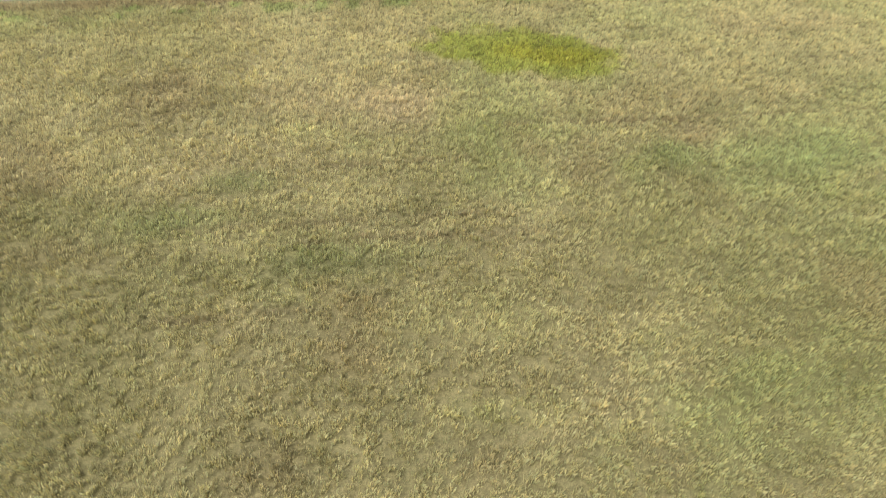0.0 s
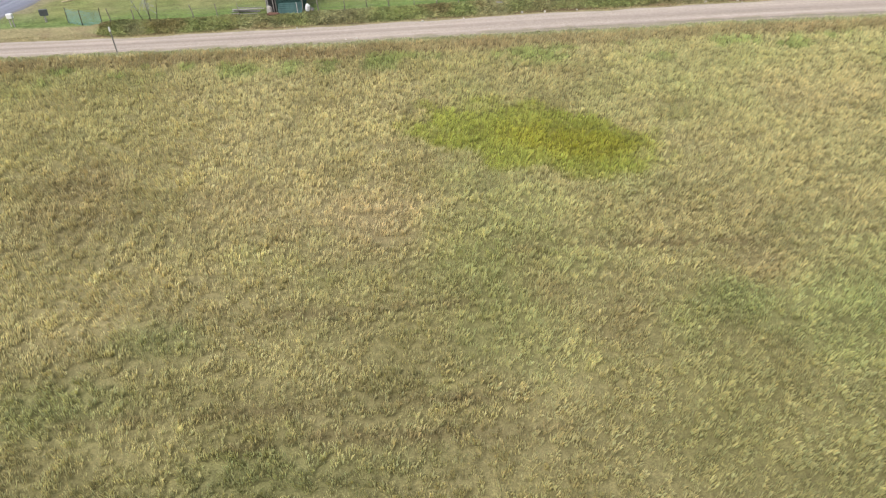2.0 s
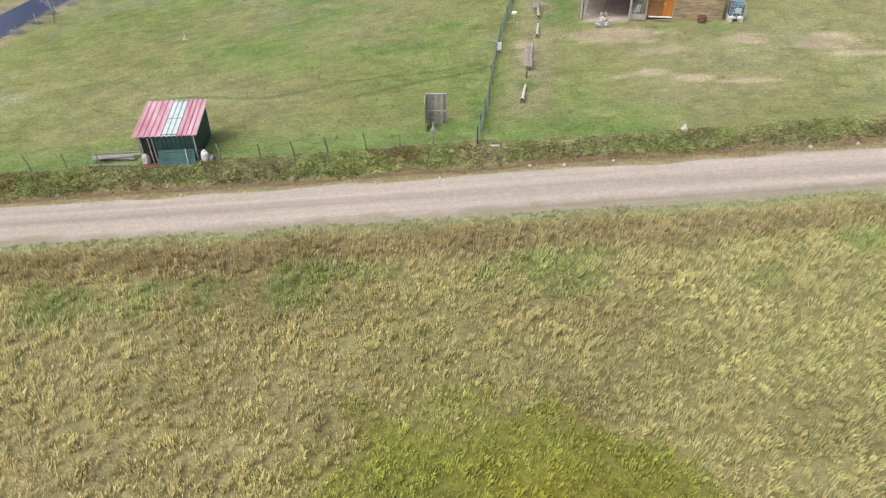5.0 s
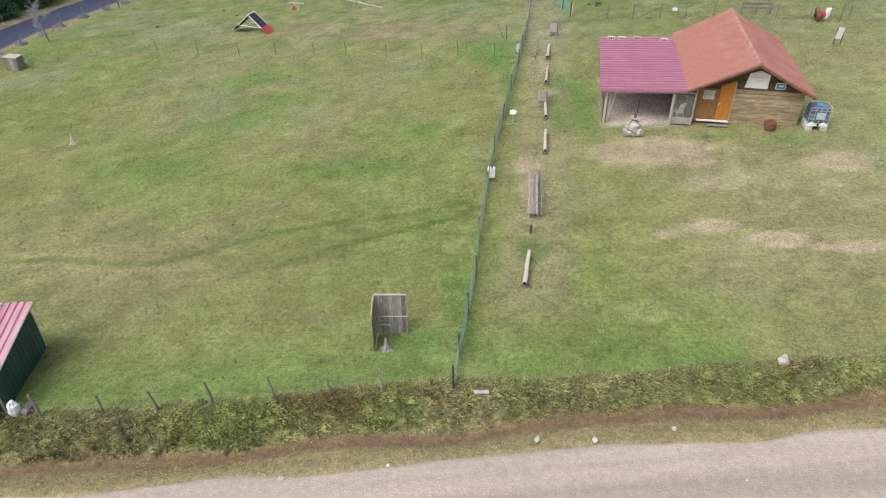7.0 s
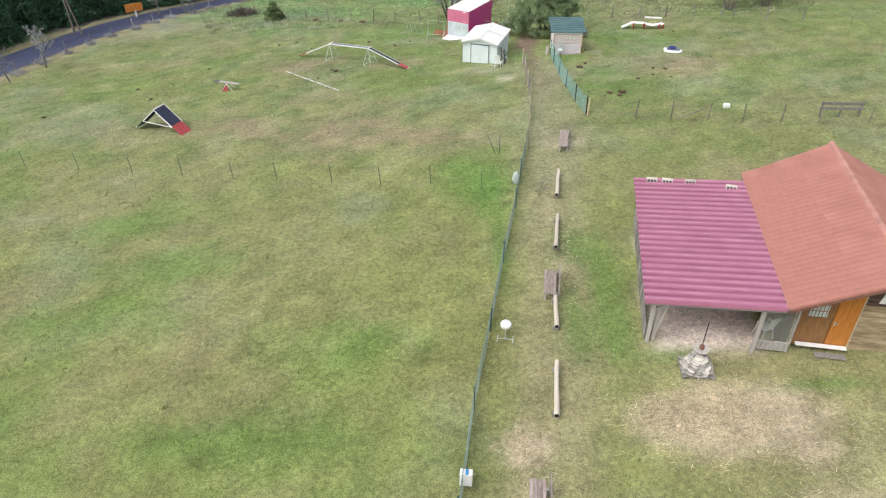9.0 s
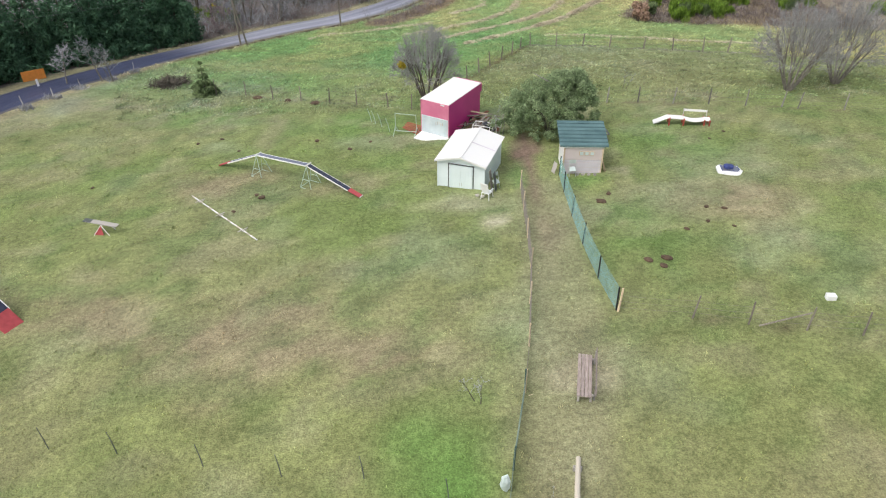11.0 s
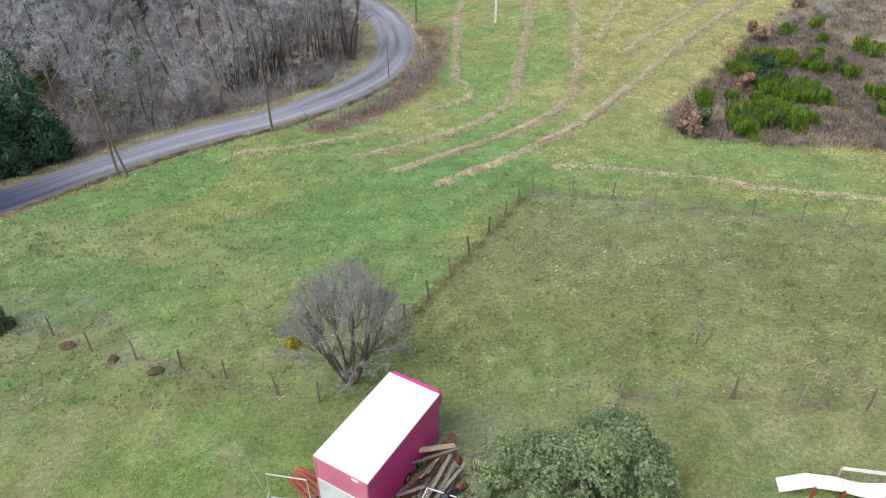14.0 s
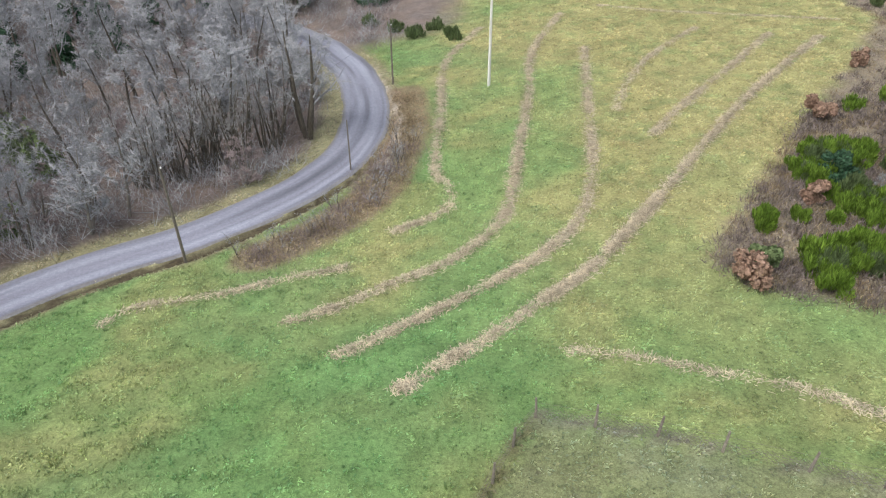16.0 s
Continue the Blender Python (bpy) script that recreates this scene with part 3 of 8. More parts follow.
M_EARTH = material("brown_earth", (.17, .095, .07), .95, 0, .3, 6, .8, 20)
M_SOIL = material("dug_soil", (.115, .08, .055), .95, 0, .35, 6, .8, 20, per_object=.2)
M_BLOSSOM = leaf_material("broom_blossom", (.50, .38, .02), (.62, .5, .05))
M_GLASS = material("dusty_glass", (.75, .78, .76), .12, 0, .1, 3, 0, 20, transmit=.92, spec=.5)
M_CUP = material("frosted_pane", (.55, .66, .66), .15, 0, .1, 2, 0, 20, spec=.5)


# ---- mesh tools ----
class Shape:
    """Corners and faces of one part, gathered piece by piece."""

    def __init__(self):
        self.v, self.f = [], []

    def add(self, verts, faces):
        k = len(self.v)
        self.v.extend(verts)
        self.f.extend([tuple(i + k for i in f) for f in faces])
        return self

    def box(self, c, s, rz=0.0, m=None, bev=.012):
        """A box with broken edges: centre, size, turn about z in degrees, or a whole pose m."""
        b = min(bev, .24 * min(s))
        hx, hy, hz = (a / 2 for a in s)
        vs, idx = [], {}
        for sx in (-1, 1):
            for sy in (-1, 1):
                for sz in (-1, 1):
                    for ax in range(3):
                        p = [sx * hx, sy * hy, sz * hz]
                        for a in range(3):
                            if a != ax:
                                p[a] -= (sx, sy, sz)[a] * b
                        idx[sx, sy, sz, ax] = len(vs)
                        vs.append(Vector(p))
        fs = []
        for ax in range(3):
            o = [a for a in range(3) if a != ax]
            for s1 in (-1, 1):
                def key(a, b2, ax=ax, o=o, s1=s1):
                    k = [0, 0, 0]
                    k[ax], k[o[0]], k[o[1]] = s1, a, b2
                    return idx[(*k, ax)]
                q = [key(-1, -1), key(1, -1), key(1, 1), key(-1, 1)]
                flip = (s1 > 0) == (ax == 1)
                fs.append(tuple(reversed(q)) if flip else tuple(q))
        for ax in range(3):
            o = [a for a in range(3) if a != ax]
            for a in (-1, 1):
                for b2 in (-1, 1):
                    k1, k2 = [0, 0, 0], [0, 0, 0]
                    k1[o[0]] = k2[o[0]] = a
                    k1[o[1]] = k2[o[1]] = b2
                    k1[ax], k2[ax] = -1, 1
                    fs.append((idx[(*k1, o[0])], idx[(*k2, o[0])], idx[(*k2, o[1])], idx[(*k1, o[1])]))
        for sx in (-1, 1):
            for sy in (-1, 1):
                for sz in (-1, 1):
                    fs.append(tuple(idx[sx, sy, sz, a] for a in range(3)))
        mm = m if m is not None else pose(*c, 0, 0, rz)
        return self.add([mm @ v for v in vs], fs)

    def tube(self, a, b, r1, r2=None, n=8, cap=True):
        a, b = Vector(a), Vector(b)
        r2 = r1 if r2 is None else r2
        d = (b - a).normalized()
        u = d.orthogonal().normalized()
        w = d.cross(u)
        vs = [p + (u * math.cos(2 * math.pi * i / n) + w * math.sin(2 * math.pi * i / n)) * r for p, r in ((a, r1), (b, r2)) for i in range(n)]
        fs = [(i, (i + 1) % n, n + (i + 1) % n, n + i) for i in range(n)]
        if cap:
            fs += [tuple(reversed(range(n))), tuple(range(n, 2 * n))]
        return self.add(vs, fs)

    def path(self, pts, radii, n=6):
        """One bent tube through points."""
        p = [Vector(q) for q in pts]
        vs, k, u = [], len(p), None
        for i in range(k):
            d = ((p[min(i + 1, k - 1)] - p[i]).normalized() + (p[i] - p[max(i - 1, 0)]).normalized())
            d = d.normalized() if d.length > 1e-6 else (p[min(i + 1, k - 1)] - p[i]).normalized()
            u = d.orthogonal().normalized() if u is None else (u - d * u.dot(d)).normalized()
            w = d.cross(u)
            vs += [p[i] + (u * math.cos(6.28318 * a / n) + w * math.sin(6.28318 * a / n)) * radii[i] for a in range(n)]
        fs = [(i * n + a, i * n + (a + 1) % n, (i + 1) * n + (a + 1) % n, (i + 1) * n + a) for i in range(k - 1) for a in range(n)]
        fs += [tuple(reversed(range(n))), tuple(range((k - 1) * n, k * n))]
        return self.add(vs, fs)

    def lathe(self, prof, n=14, at=(0, 0, 0)):
        """Turned shape from (radius, height) pairs."""
        vs = [Vector((at[0] + r * math.cos(2 * math.pi * i / n), at[1] + r * math.sin(2 * math.pi * i / n), at[2] + h)) for r, h in prof for i in range(n)]
        fs = [(k * n + i, k * n + (i + 1) % n, (k + 1) * n + (i + 1) % n, (k + 1) * n + i) for k in range(len(prof) - 1) for i in range(n)]
        fs += [tuple(reversed(range(n))), tuple(range((len(prof) - 1) * n, len(prof) * n))]
        return self.add(vs, fs)

    def slab(self, corners, thick):
        """A plate from corners in order, thick metres downwards along its normal."""
        c = [Vector(p) for p in corners]
        nrm = (c[1] - c[0]).cross(c[2] - c[0]).normalized()
        k = len(c)
        fs = [tuple(range(k)), tuple(reversed(range(k, 2 * k)))]
        fs += [((i + 1) % k, i, k + i, k + (i + 1) % k) for i in range(k)]
        return self.add(c + [p - nrm * thick for p in c], fs)

    def rock(self, c, s, rng, n=7):
        """A rough stone."""
        vs = []
        for k, (h, r) in enumerate(((-.5, .6), (-.15, 1.0), (.25, .95), (.5, .5))):
            for i in range(n):
                a = 2 * math.pi * (i + .3 * k) / n
                q = r * rng.uniform(.8, 1.15)
                vs.append(Vector((c[0] + .5 * s[0] * q * math.cos(a), c[1] + .5 * s[1] * q * math.sin(a), c[2] + s[2] * (h + rng.uniform(-.06, .06)))))
        fs = [(k * n + i, k * n + (i + 1) % n, (k + 1) * n + (i + 1) % n, (k + 1) * n + i) for k in range(3) for i in range(n)]
        fs += [tuple(reversed(range(n))), tuple(range(3 * n, 4 * n))]
        return self.add(vs, fs)

    def ribbed(self, m, width, length, pitch, rise, thick=.03, flat=.6):
        """Profiled sheet in the pose m: ribs run along y, waves across x."""
        n = max(2, int(round(width / pitch)))
        p = width / n
        prof = []
        for i in range(n):
            x = i * p
            prof += [(x, 0), (x + p * flat, 0), (x + p * (flat + .1), rise), (x + p * .9, rise)]
        prof.append((width, 0))
        vs, k = [], len(prof)
        for y in (0, length):
            for dz in (0, -thick):
                vs += [m @ Vector((x, y, z + dz)) for x, z in prof]
        fs = []
        for i in range(k - 1):
            fs += [(i, i + 1, 2 * k + i + 1, 2 * k + i), (k + i + 1, k + i, 3 * k + i, 3 * k + i + 1), (i + 1, i, k + i, k + i + 1), (2 * k + i, 2 * k + i + 1, 3 * k + i + 1, 3 * k + i)]
        fs += [(0, 2 * k, 3 * k, k), (k - 1, 2 * k - 1, 4 * k - 1, 3 * k - 1)]
        return self.add(vs, fs)

    def data(self, name, mat, smooth=False):
        me = bpy.data.meshes.new(name)
        me.from_pydata([tuple(v) for v in self.v], [], self.f)
        me.materials.append(mat)
        if smooth:
            me.polygons.foreach_set("use_smooth", np.ones(len(me.polygons), bool))
        me.update()
        return me


def part(name, shape, mat, parent=None, label="", smooth=False, m=None):
    """One part of a thing, as a mesh of its own in the thing's own frame."""
    ob = new(name, shape if isinstance(shape, bpy.types.Mesh) else shape.data(name, mat, smooth))
    if parent is not None:
        ob.parent = parent
    if m is not None:
        ob.matrix_basis = m
    if label:
        tagged(ob, label)
    return ob


def thing(name, x, y, rz=0.0, label="", category="", group="", z=None, kind=""):
    """The empty at a thing's base, on the ground."""
    ob = new(name)
    ob.matrix_basis = pose(x, y, gz(x, y) if z is None else z, 0, 0, rz)
    return tagged(ob, label, category, group, kind)


def big_mesh(name, verts, faces, mat, tint=None):
    """A mesh from arrays: verts (n, 3), faces (m, 3 or 4), colour per corner point (n, 3)."""
    me = bpy.data.meshes.new(name)
    nv, nf, k = len(verts), len(faces), faces.shape[1]
    me.vertices.add(nv)
    me.vertices.foreach_set("co", np.asarray(verts, np.float32).ravel())
    me.loops.add(nf * k)
    me.loops.foreach_set("vertex_index", np.asarray(faces, np.int32).ravel())
    me.polygons.add(nf)
    me.polygons.foreach_set("loop_start", np.arange(0, nf * k, k, dtype=np.int32))
    me.update(calc_edges=True)
    if tint is not None:
        a = me.color_attributes.new("tint", 'FLOAT_COLOR', 'POINT')
        a.data.foreach_set("color", np.concatenate([tint, np.ones((nv, 1))], 1).astype(np.float32).ravel())
    me.materials.append(mat)
    me.validate()
    return me

# ---- ground ----
def axis(inner, step_in, outer):
    a = list(np.arange(inner[0], inner[1] + .001, step_in))
    lo, hi, g = a[0], a[-1], step_in
    before, after = [], []
    while lo > outer[0] or hi < outer[1]:
        g *= 1.6
        lo, hi = lo - g, hi + g
        before.insert(0, lo)
        after.append(hi)
    return np.array(before + a + after)


gx = axis((-62, 80), .7, (-2500, 2500))
gy = axis((4, 270), .6, (-2500, 2500))
gy = np.unique(np.concatenate([gy, np.arange(69.25, 82, .25), np.arange(82, 93, .16)]))
GX, GY = np.meshgrid(gx, gy)
X1, Y1 = GX.ravel(), GY.ravel()
Z1 = land(X1, np.clip(Y1, -100, 400))
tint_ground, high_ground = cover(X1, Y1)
# dark thatch, plus shade between long stalks put into the ground colour
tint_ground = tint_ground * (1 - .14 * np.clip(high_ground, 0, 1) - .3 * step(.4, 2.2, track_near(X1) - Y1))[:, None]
nx, ny = len(gx), len(gy)
ii, jj = np.meshgrid(np.arange(nx - 1), np.arange(ny - 1))
q0 = (jj * nx + ii).ravel()
quads = np.stack([q0, q0 + 1, q0 + 1 + nx, q0 + nx], 1)
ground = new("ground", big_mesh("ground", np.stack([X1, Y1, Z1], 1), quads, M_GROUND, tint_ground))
ground.data.polygons.foreach_set("use_smooth", np.ones(len(quads), bool))
tagged(ground, "gently rolling pasture with dry and green winter grass", "ground", kind="structure")


def ribbon(name, pts, half, mat, lift, label, cells=22, crown=.04, ragged=.10, seed=1):
    """A road laid on the ground along a line, with a crown and ragged edges."""
    d = np.gradient(pts, axis=0)
    d /= np.linalg.norm(d, axis=1)[:, None]
    nrm = np.stack([-d[:, 1], d[:, 0]], 1)
    vs, tint, n = [], [], cells + 1
    for i, (p, q) in enumerate(zip(pts, nrm)):
        for k in range(n):
            s = 2 * k / cells - 1
            w = half + ragged * (vnoise(np.array([i * 1.0]), np.array([float(s > 0)]), 2.0, seed)[0] - .5) * 2
            x, y = p + q * s * w
            edge = .10 if abs(s) == 1 else 0
            vs.append((x, y, float(base_land(x, y)) + lift + crown * (1 - s * s) - edge))
            st = vnoise(np.array([i * .07]), np.array([k * .55]), 1.0, 31)[0] + .5 * (vnoise(np.array([i * .3]), np.array([k * .9]), 1.0, 32)[0] - .5)
            worn = math.exp(-((abs(s) - .5) / .22) ** 2)
            g = np.array((.20, .21, .26)) * (.7 + .75 * st + .3 * worn)
            # damp stretch is darker; its blue is reflected sky painted into the tint
            damp = float(step(182, 172, y)) * float(step(88, 104, y))
            g = g * (1 - .78 * damp) + np.array((.010, .018, .062)) * damp
            if abs(s) > .9:
                g = g * .6 + np.array((.22, .2, .15)) * .4
            tint.append(g)
    m = len(pts)
    fs = np.array([(i * n + k + 1, i * n + k, (i + 1) * n + k, (i + 1) * n + k + 1) for i in range(m - 1) for k in range(cells)])
    ob = new(name, big_mesh(name, np.array(vs), fs, mat, np.array(tint)))
    ob.data.polygons.foreach_set("use_smooth", np.ones(len(fs), bool))
    return tagged(ob, label, "road", kind="structure")


TX = np.concatenate([np.arange(-400, -60, 4.0), np.arange(-60, -32, 1.0), np.arange(-32, 48, .25), np.arange(48, 60, 1.0), np.arange(60, 401, 4.0)])
# the track follows its own uneven edges; its streaks follow the wheels
TN = 40
TA, TB = track_near(TX) - .15, track_far(TX) + .15
TS = np.arange(TN + 1) / TN
TXX = np.repeat(TX[:, None], TN + 1, 1)
TYY = TA[:, None] + (TB - TA)[:, None] * TS[None]
OFF = TYY - (73.15 + .075 * TXX) - .25 * (vnoise(TXX, 0 * TXX, 17, 35) - .5)
streak = vnoise(TXX * .035, OFF * 2.6, 1.0, 33) * .6 + vnoise(TXX * .09, OFF * 6.0, 1.0, 36) * .4
wear = vnoise(TXX * .3, OFF * 2.4, 1.0, 34)
tone = .88 + .30 * (streak - .5) + .05 * (wear - .5)
tone = tone - .10 * np.exp(-(OFF / .22) ** 2) + .10 * np.exp(-((np.abs(OFF) - .85) / .3) ** 2)
TT = np.array((.455, .39, .34)) * tone[..., None]
side = np.abs(OFF) / 1.9
pale = step(.62, .85, side) * (1 - step(.97, 1.12, side)) * (OFF > 0) * (.3 + .9 * vnoise(TXX, OFF, 1.4, 37))
TT = TT + (np.array((.52, .455, .40)) - TT) * (.55 * np.clip(pale, 0, 1))[..., None]
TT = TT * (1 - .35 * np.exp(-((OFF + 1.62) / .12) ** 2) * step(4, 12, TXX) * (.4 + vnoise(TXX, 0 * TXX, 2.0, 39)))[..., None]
rim = step(.62, .95, -OFF / 1.95 + .35 * (vnoise(TXX, OFF, .9, 38) - .5))
TT = TT + (np.array((.255, .235, .16)) - TT) * (.75 * rim)[..., None]
rut = -.03 * (np.exp(-((OFF - .85) / .3) ** 2) + np.exp(-((OFF + .85) / .3) ** 2))
TZ = base_land(TXX, TYY) - .05 + .05 * (1 - (2 * TS[None] - 1) ** 2) + rut
TZ[:, 0] -= .06
TZ[:, -1] -= .13
tv, tt = np.stack([TXX, TYY, TZ], -1).reshape(-1, 3), TT.reshape(-1, 3)
n1 = TN + 1
tf = np.array([(i * n1 + k, (i + 1) * n1 + k, (i + 1) * n1 + k + 1, i * n1 + k + 1) for i in range(len(TX) - 1) for k in range(TN)])
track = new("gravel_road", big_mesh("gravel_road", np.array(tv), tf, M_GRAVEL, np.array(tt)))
track.data.polygons.foreach_set("use_smooth", np.ones(len(tf), bool))
tagged(track, "pale unpaved gravel track with faint wheel ruts", "road", kind="structure")
lane = ribbon("asphalt_road", LANE_PTS, 2.45, M_ASPHALT, .07, "narrow worn asphalt lane, patched and damp", seed=4)


# ---- grass ----
def blades(name, x, y, length, width, lean, label, seed, gust=5.0, tuft=1, brighten=1.0, clumps=.5, punch=1.0):
    """Grass as tapered blades rooted at x, y."""
    rng = np.random.default_rng(seed)
    out = rng.random(len(x)) * 2 * np.pi
    own = 1.0 + 0 * x
    if tuft > 1:
        # blades fan out from the middle of each tuft and share its tone
        own = np.repeat(.82 + .36 * rng.random(len(x)), tuft)
        turn = np.repeat(out, tuft) + rng.normal(0, .9, len(x) * tuft)
        x, y = np.repeat(x, tuft) + .07 * rng.normal(size=len(x) * tuft), np.repeat(y, tuft) + .07 * rng.normal(size=len(y) * tuft)
        out = turn
    col, high = cover(x, y)
    keep = rng.random(len(x)) < np.clip(high * 1.5, 0, 1)
    x, y, col, high, own, out = x[keep], y[keep], col[keep], high[keep], own[keep], out[keep]
    n = len(x)
    z = land(x, y) - .02
    clump = .75 * vnoise(x / 1.6, y, clumps, 77) + .25 * vnoise(x / 1.6, y, clumps * 2.3, 78)
    L = length * (.45 + .65 * rng.random(n)) * (.35 + .65 * np.clip(high, 0, 1.2)) * np.clip(1 + 1.1 * punch * (clump - .5), .2, 2)
    a = out if tuft > 1 else rng.random(n) * 2 * np.pi
    wind = 3 * np.pi * fbm(x, y, gust, 55)
    a = np.where(rng.random(n) < (.2 if tuft > 1 else .55), wind, a)
    le = lean * (.3 + rng.random(n))
    dx, dy = np.cos(a), np.sin(a)
    b = a + np.pi / 2 + rng.normal(0, .5, n)
    W = width * (.6 + .8 * rng.random(n))
    wx, wy = np.cos(b) * W / 2, np.sin(b) * W / 2
    tone = (own * (.60 + .80 * rng.random(n) if tuft == 1 else .9 + .2 * rng.random(n)) * np.clip(1 + .8 * punch * (clump - .5), .3, 2))[:, None] * brighten
    warm = rng.random(n)[:, None]
    col = col * tone * (1 + (warm - .5) * np.array((.22, .04, -.1)))
    root = np.stack([x, y, z], 1)
    side = np.stack([wx, wy, np.zeros(n)], 1)
    tip = root + np.stack([dx * L * le, dy * L * le, L * np.sqrt(np.clip(1 - le * le, .1, 1))], 1)
    V = np.stack([root - side, root + side, tip], 1).reshape(-1, 3)
    F = np.arange(3 * n).reshape(n, 3)
    # slightly darker at the root: shade low in the grass, in the colour
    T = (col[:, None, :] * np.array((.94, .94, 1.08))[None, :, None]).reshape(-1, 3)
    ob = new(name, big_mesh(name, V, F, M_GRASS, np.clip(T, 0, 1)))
    return tagged(ob, label, "grass", kind="stuff")


def scatter(n, x0, x1, y0, y1, seed, inside=None):
    rng = np.random.default_rng(seed)
    x, y = rng.uniform(x0, x1, n), rng.uniform(y0, y1, n)
    if inside is not None:
        k = inside(x, y)
        x, y = x[k], y[k]
    return x, y


def tussocks(name, x, y, count, length, width, fan, label, seed, spread=.13, lean=.35, brighten=1.0, tones=.5, lumps=.9):
    """Tufts of long grass: fine upright blades that part towards the tips and share a tone."""
    rng = np.random.default_rng(seed)
    col, high = cover(x, y)
    keep = rng.random(len(x)) < np.clip(high * 1.6, 0, 1)
    x, y, col, high = x[keep], y[keep], col[keep], high[keep]
    m = len(x)
    lump = fbm(x / 1.8, y, lumps, 57)
    tall = length * (.3 + .7 * np.clip(high, 0, 1.2)) * (.7 + .4 * rng.random(m) + .8 * (lump - .45))
    own = np.clip(1 + tones * (rng.random(m) - .5) + .8 * tones * (lump - .5), .4, 1.7)
    gust = 1.2 * np.pi * (fbm(x, y, 3.5, 55) - .5) - .5
    g = lean * (.4 + rng.random(m))
    x, y, tall, own, gust, g = (np.repeat(v, count) for v in (x, y, tall, own, gust, g))
    col = np.repeat(col, count, 0)
    n = len(x)
    a, q = rng.random(n) * 2 * np.pi, np.sqrt(rng.random(n))
    x, y = x + spread * q * np.cos(a), y + spread * q * np.sin(a)
    L = np.clip(tall, .05, 2) * (.6 + .6 * rng.random(n))
    ox, oy = fan * q * np.cos(a) + g * np.cos(gust), fan * q * np.sin(a) + g * np.sin(gust)
    b = rng.random(n) * np.pi
    side = np.stack([np.cos(b), np.sin(b), np.zeros(n)], 1) * (width * (.35 + .4 * rng.random(n)))[:, None]
    root = np.stack([x, y, land(x, y) - .02], 1)
    mid = root + np.stack([ox * L * .35, oy * L * .35, L * .6], 1)
    tip = mid + np.stack([ox * L * .75, oy * L * .75, L * (.4 - .35 * np.hypot(ox, oy))], 1)
    warm = rng.random(n)[:, None]
    col = col * (own * (.8 + .4 * rng.random(n)))[:, None] * (1 + (warm - .5) * np.array((.2, .04, -.08))) * brighten
    V = np.stack([root - side * .4, mid + side, tip], 1).reshape(-1, 3)
    F = np.arange(3 * n).reshape(n, 3)
    # pale straw tips, and shade at the roots put into the blade colour
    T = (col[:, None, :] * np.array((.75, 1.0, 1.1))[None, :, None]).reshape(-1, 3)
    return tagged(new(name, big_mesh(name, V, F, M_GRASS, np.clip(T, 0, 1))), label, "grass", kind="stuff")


# the hay field: coarse and high, seen from near
fx, fy2 = scatter(166000, -64, 64, 4, 76, 1, lambda x, y: (y < track_near(x) + .12) & ((7919.3 * x + 1047.7 * y) % 1 < np.clip(1.1 - (np.abs(x) - 9 - .62 * y) / 15 + .5 * (fbm(x, y, 9, 65) - .5), 0, 1) * step(4, 15, y)))
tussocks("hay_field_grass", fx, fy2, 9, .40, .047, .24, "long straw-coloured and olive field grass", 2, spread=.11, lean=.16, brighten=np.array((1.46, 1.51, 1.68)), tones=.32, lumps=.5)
rng = np.random.default_rng(3)
bx = rng.uniform(-30, 52, 6000)
f = rng.random(6000) ** .8
by = (bank_base(bx) - .1) * (1 - f) + (bank_top(bx) + .3) * f
tussocks("bank_grass", bx, by, 18, .22, .036, .9, "shaggy dead grass and weeds on the bank", 4, spread=.17, tones=1.0, brighten=1.32)
vx = rng.uniform(-38, 52, 26000)
vy = track_far(vx) + .15 + (bank_base(vx) - track_far(vx) - .55) * rng.random(26000)
blades("verge_grass", vx, vy, .3, .04, .9, "short straw-coloured grass on the verge of the track", 41, clumps=.6, punch=1.2, brighten=1.15)
mx, my = scatter(86000, -45, 60, 76, 150, 5, lambda x, y: (y > bank_top(x) + .3) & (np.abs(x - 4) < 14 + .42 * (y - 55)))
blades("meadow_grass", mx, my, .18, .065, .85, "short mixed green and yellowish meadow grass", 6, clumps=.38, punch=1.1, brighten=1.18, gust=1.2, tuft=6)
ox, oy = scatter(105000, -45, 75, 150, 258, 7, lambda x, y: np.abs(x - 12) < 30 + .42 * (y - 150))
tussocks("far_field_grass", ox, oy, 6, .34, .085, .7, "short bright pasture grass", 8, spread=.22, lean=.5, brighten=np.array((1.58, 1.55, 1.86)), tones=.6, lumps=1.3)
# trampled straw on the bare patches
rng = np.random.default_rng(19)
sx, sy = [], []
for cx, cy, rx, ry, kk in BARE:
    n = int(min(5200, 420 * rx * ry * kk)) if cy < 115 else 0
    sx.append(cx + rng.normal(0, .5, n) * rx)
    sy.append(cy + rng.normal(0, .5, n) * ry)
sx, sy = np.concatenate(sx), np.concatenate(sy)
n = len(sx)
a = rng.normal(.35, .9, n)
L = .05 + .13 * rng.random(n)
dv = np.stack([np.cos(a) * L, np.sin(a) * L, rng.normal(0, .012, n)], 1)
wv = np.stack([-np.sin(a), np.cos(a), np.zeros(n)], 1) * .014
pv = np.stack([sx, sy, land(sx, sy) + .02 + .03 * rng.random(n)], 1)
V = np.stack([pv - dv, pv + wv, pv + dv, pv - wv], 1).reshape(-1, 3)
k = 4 * np.arange(n)
straw = new("trampled_straw", big_mesh("trampled_straw", V, np.stack([k, k + 1, k + 2, k + 3], 1), M_STRAW))
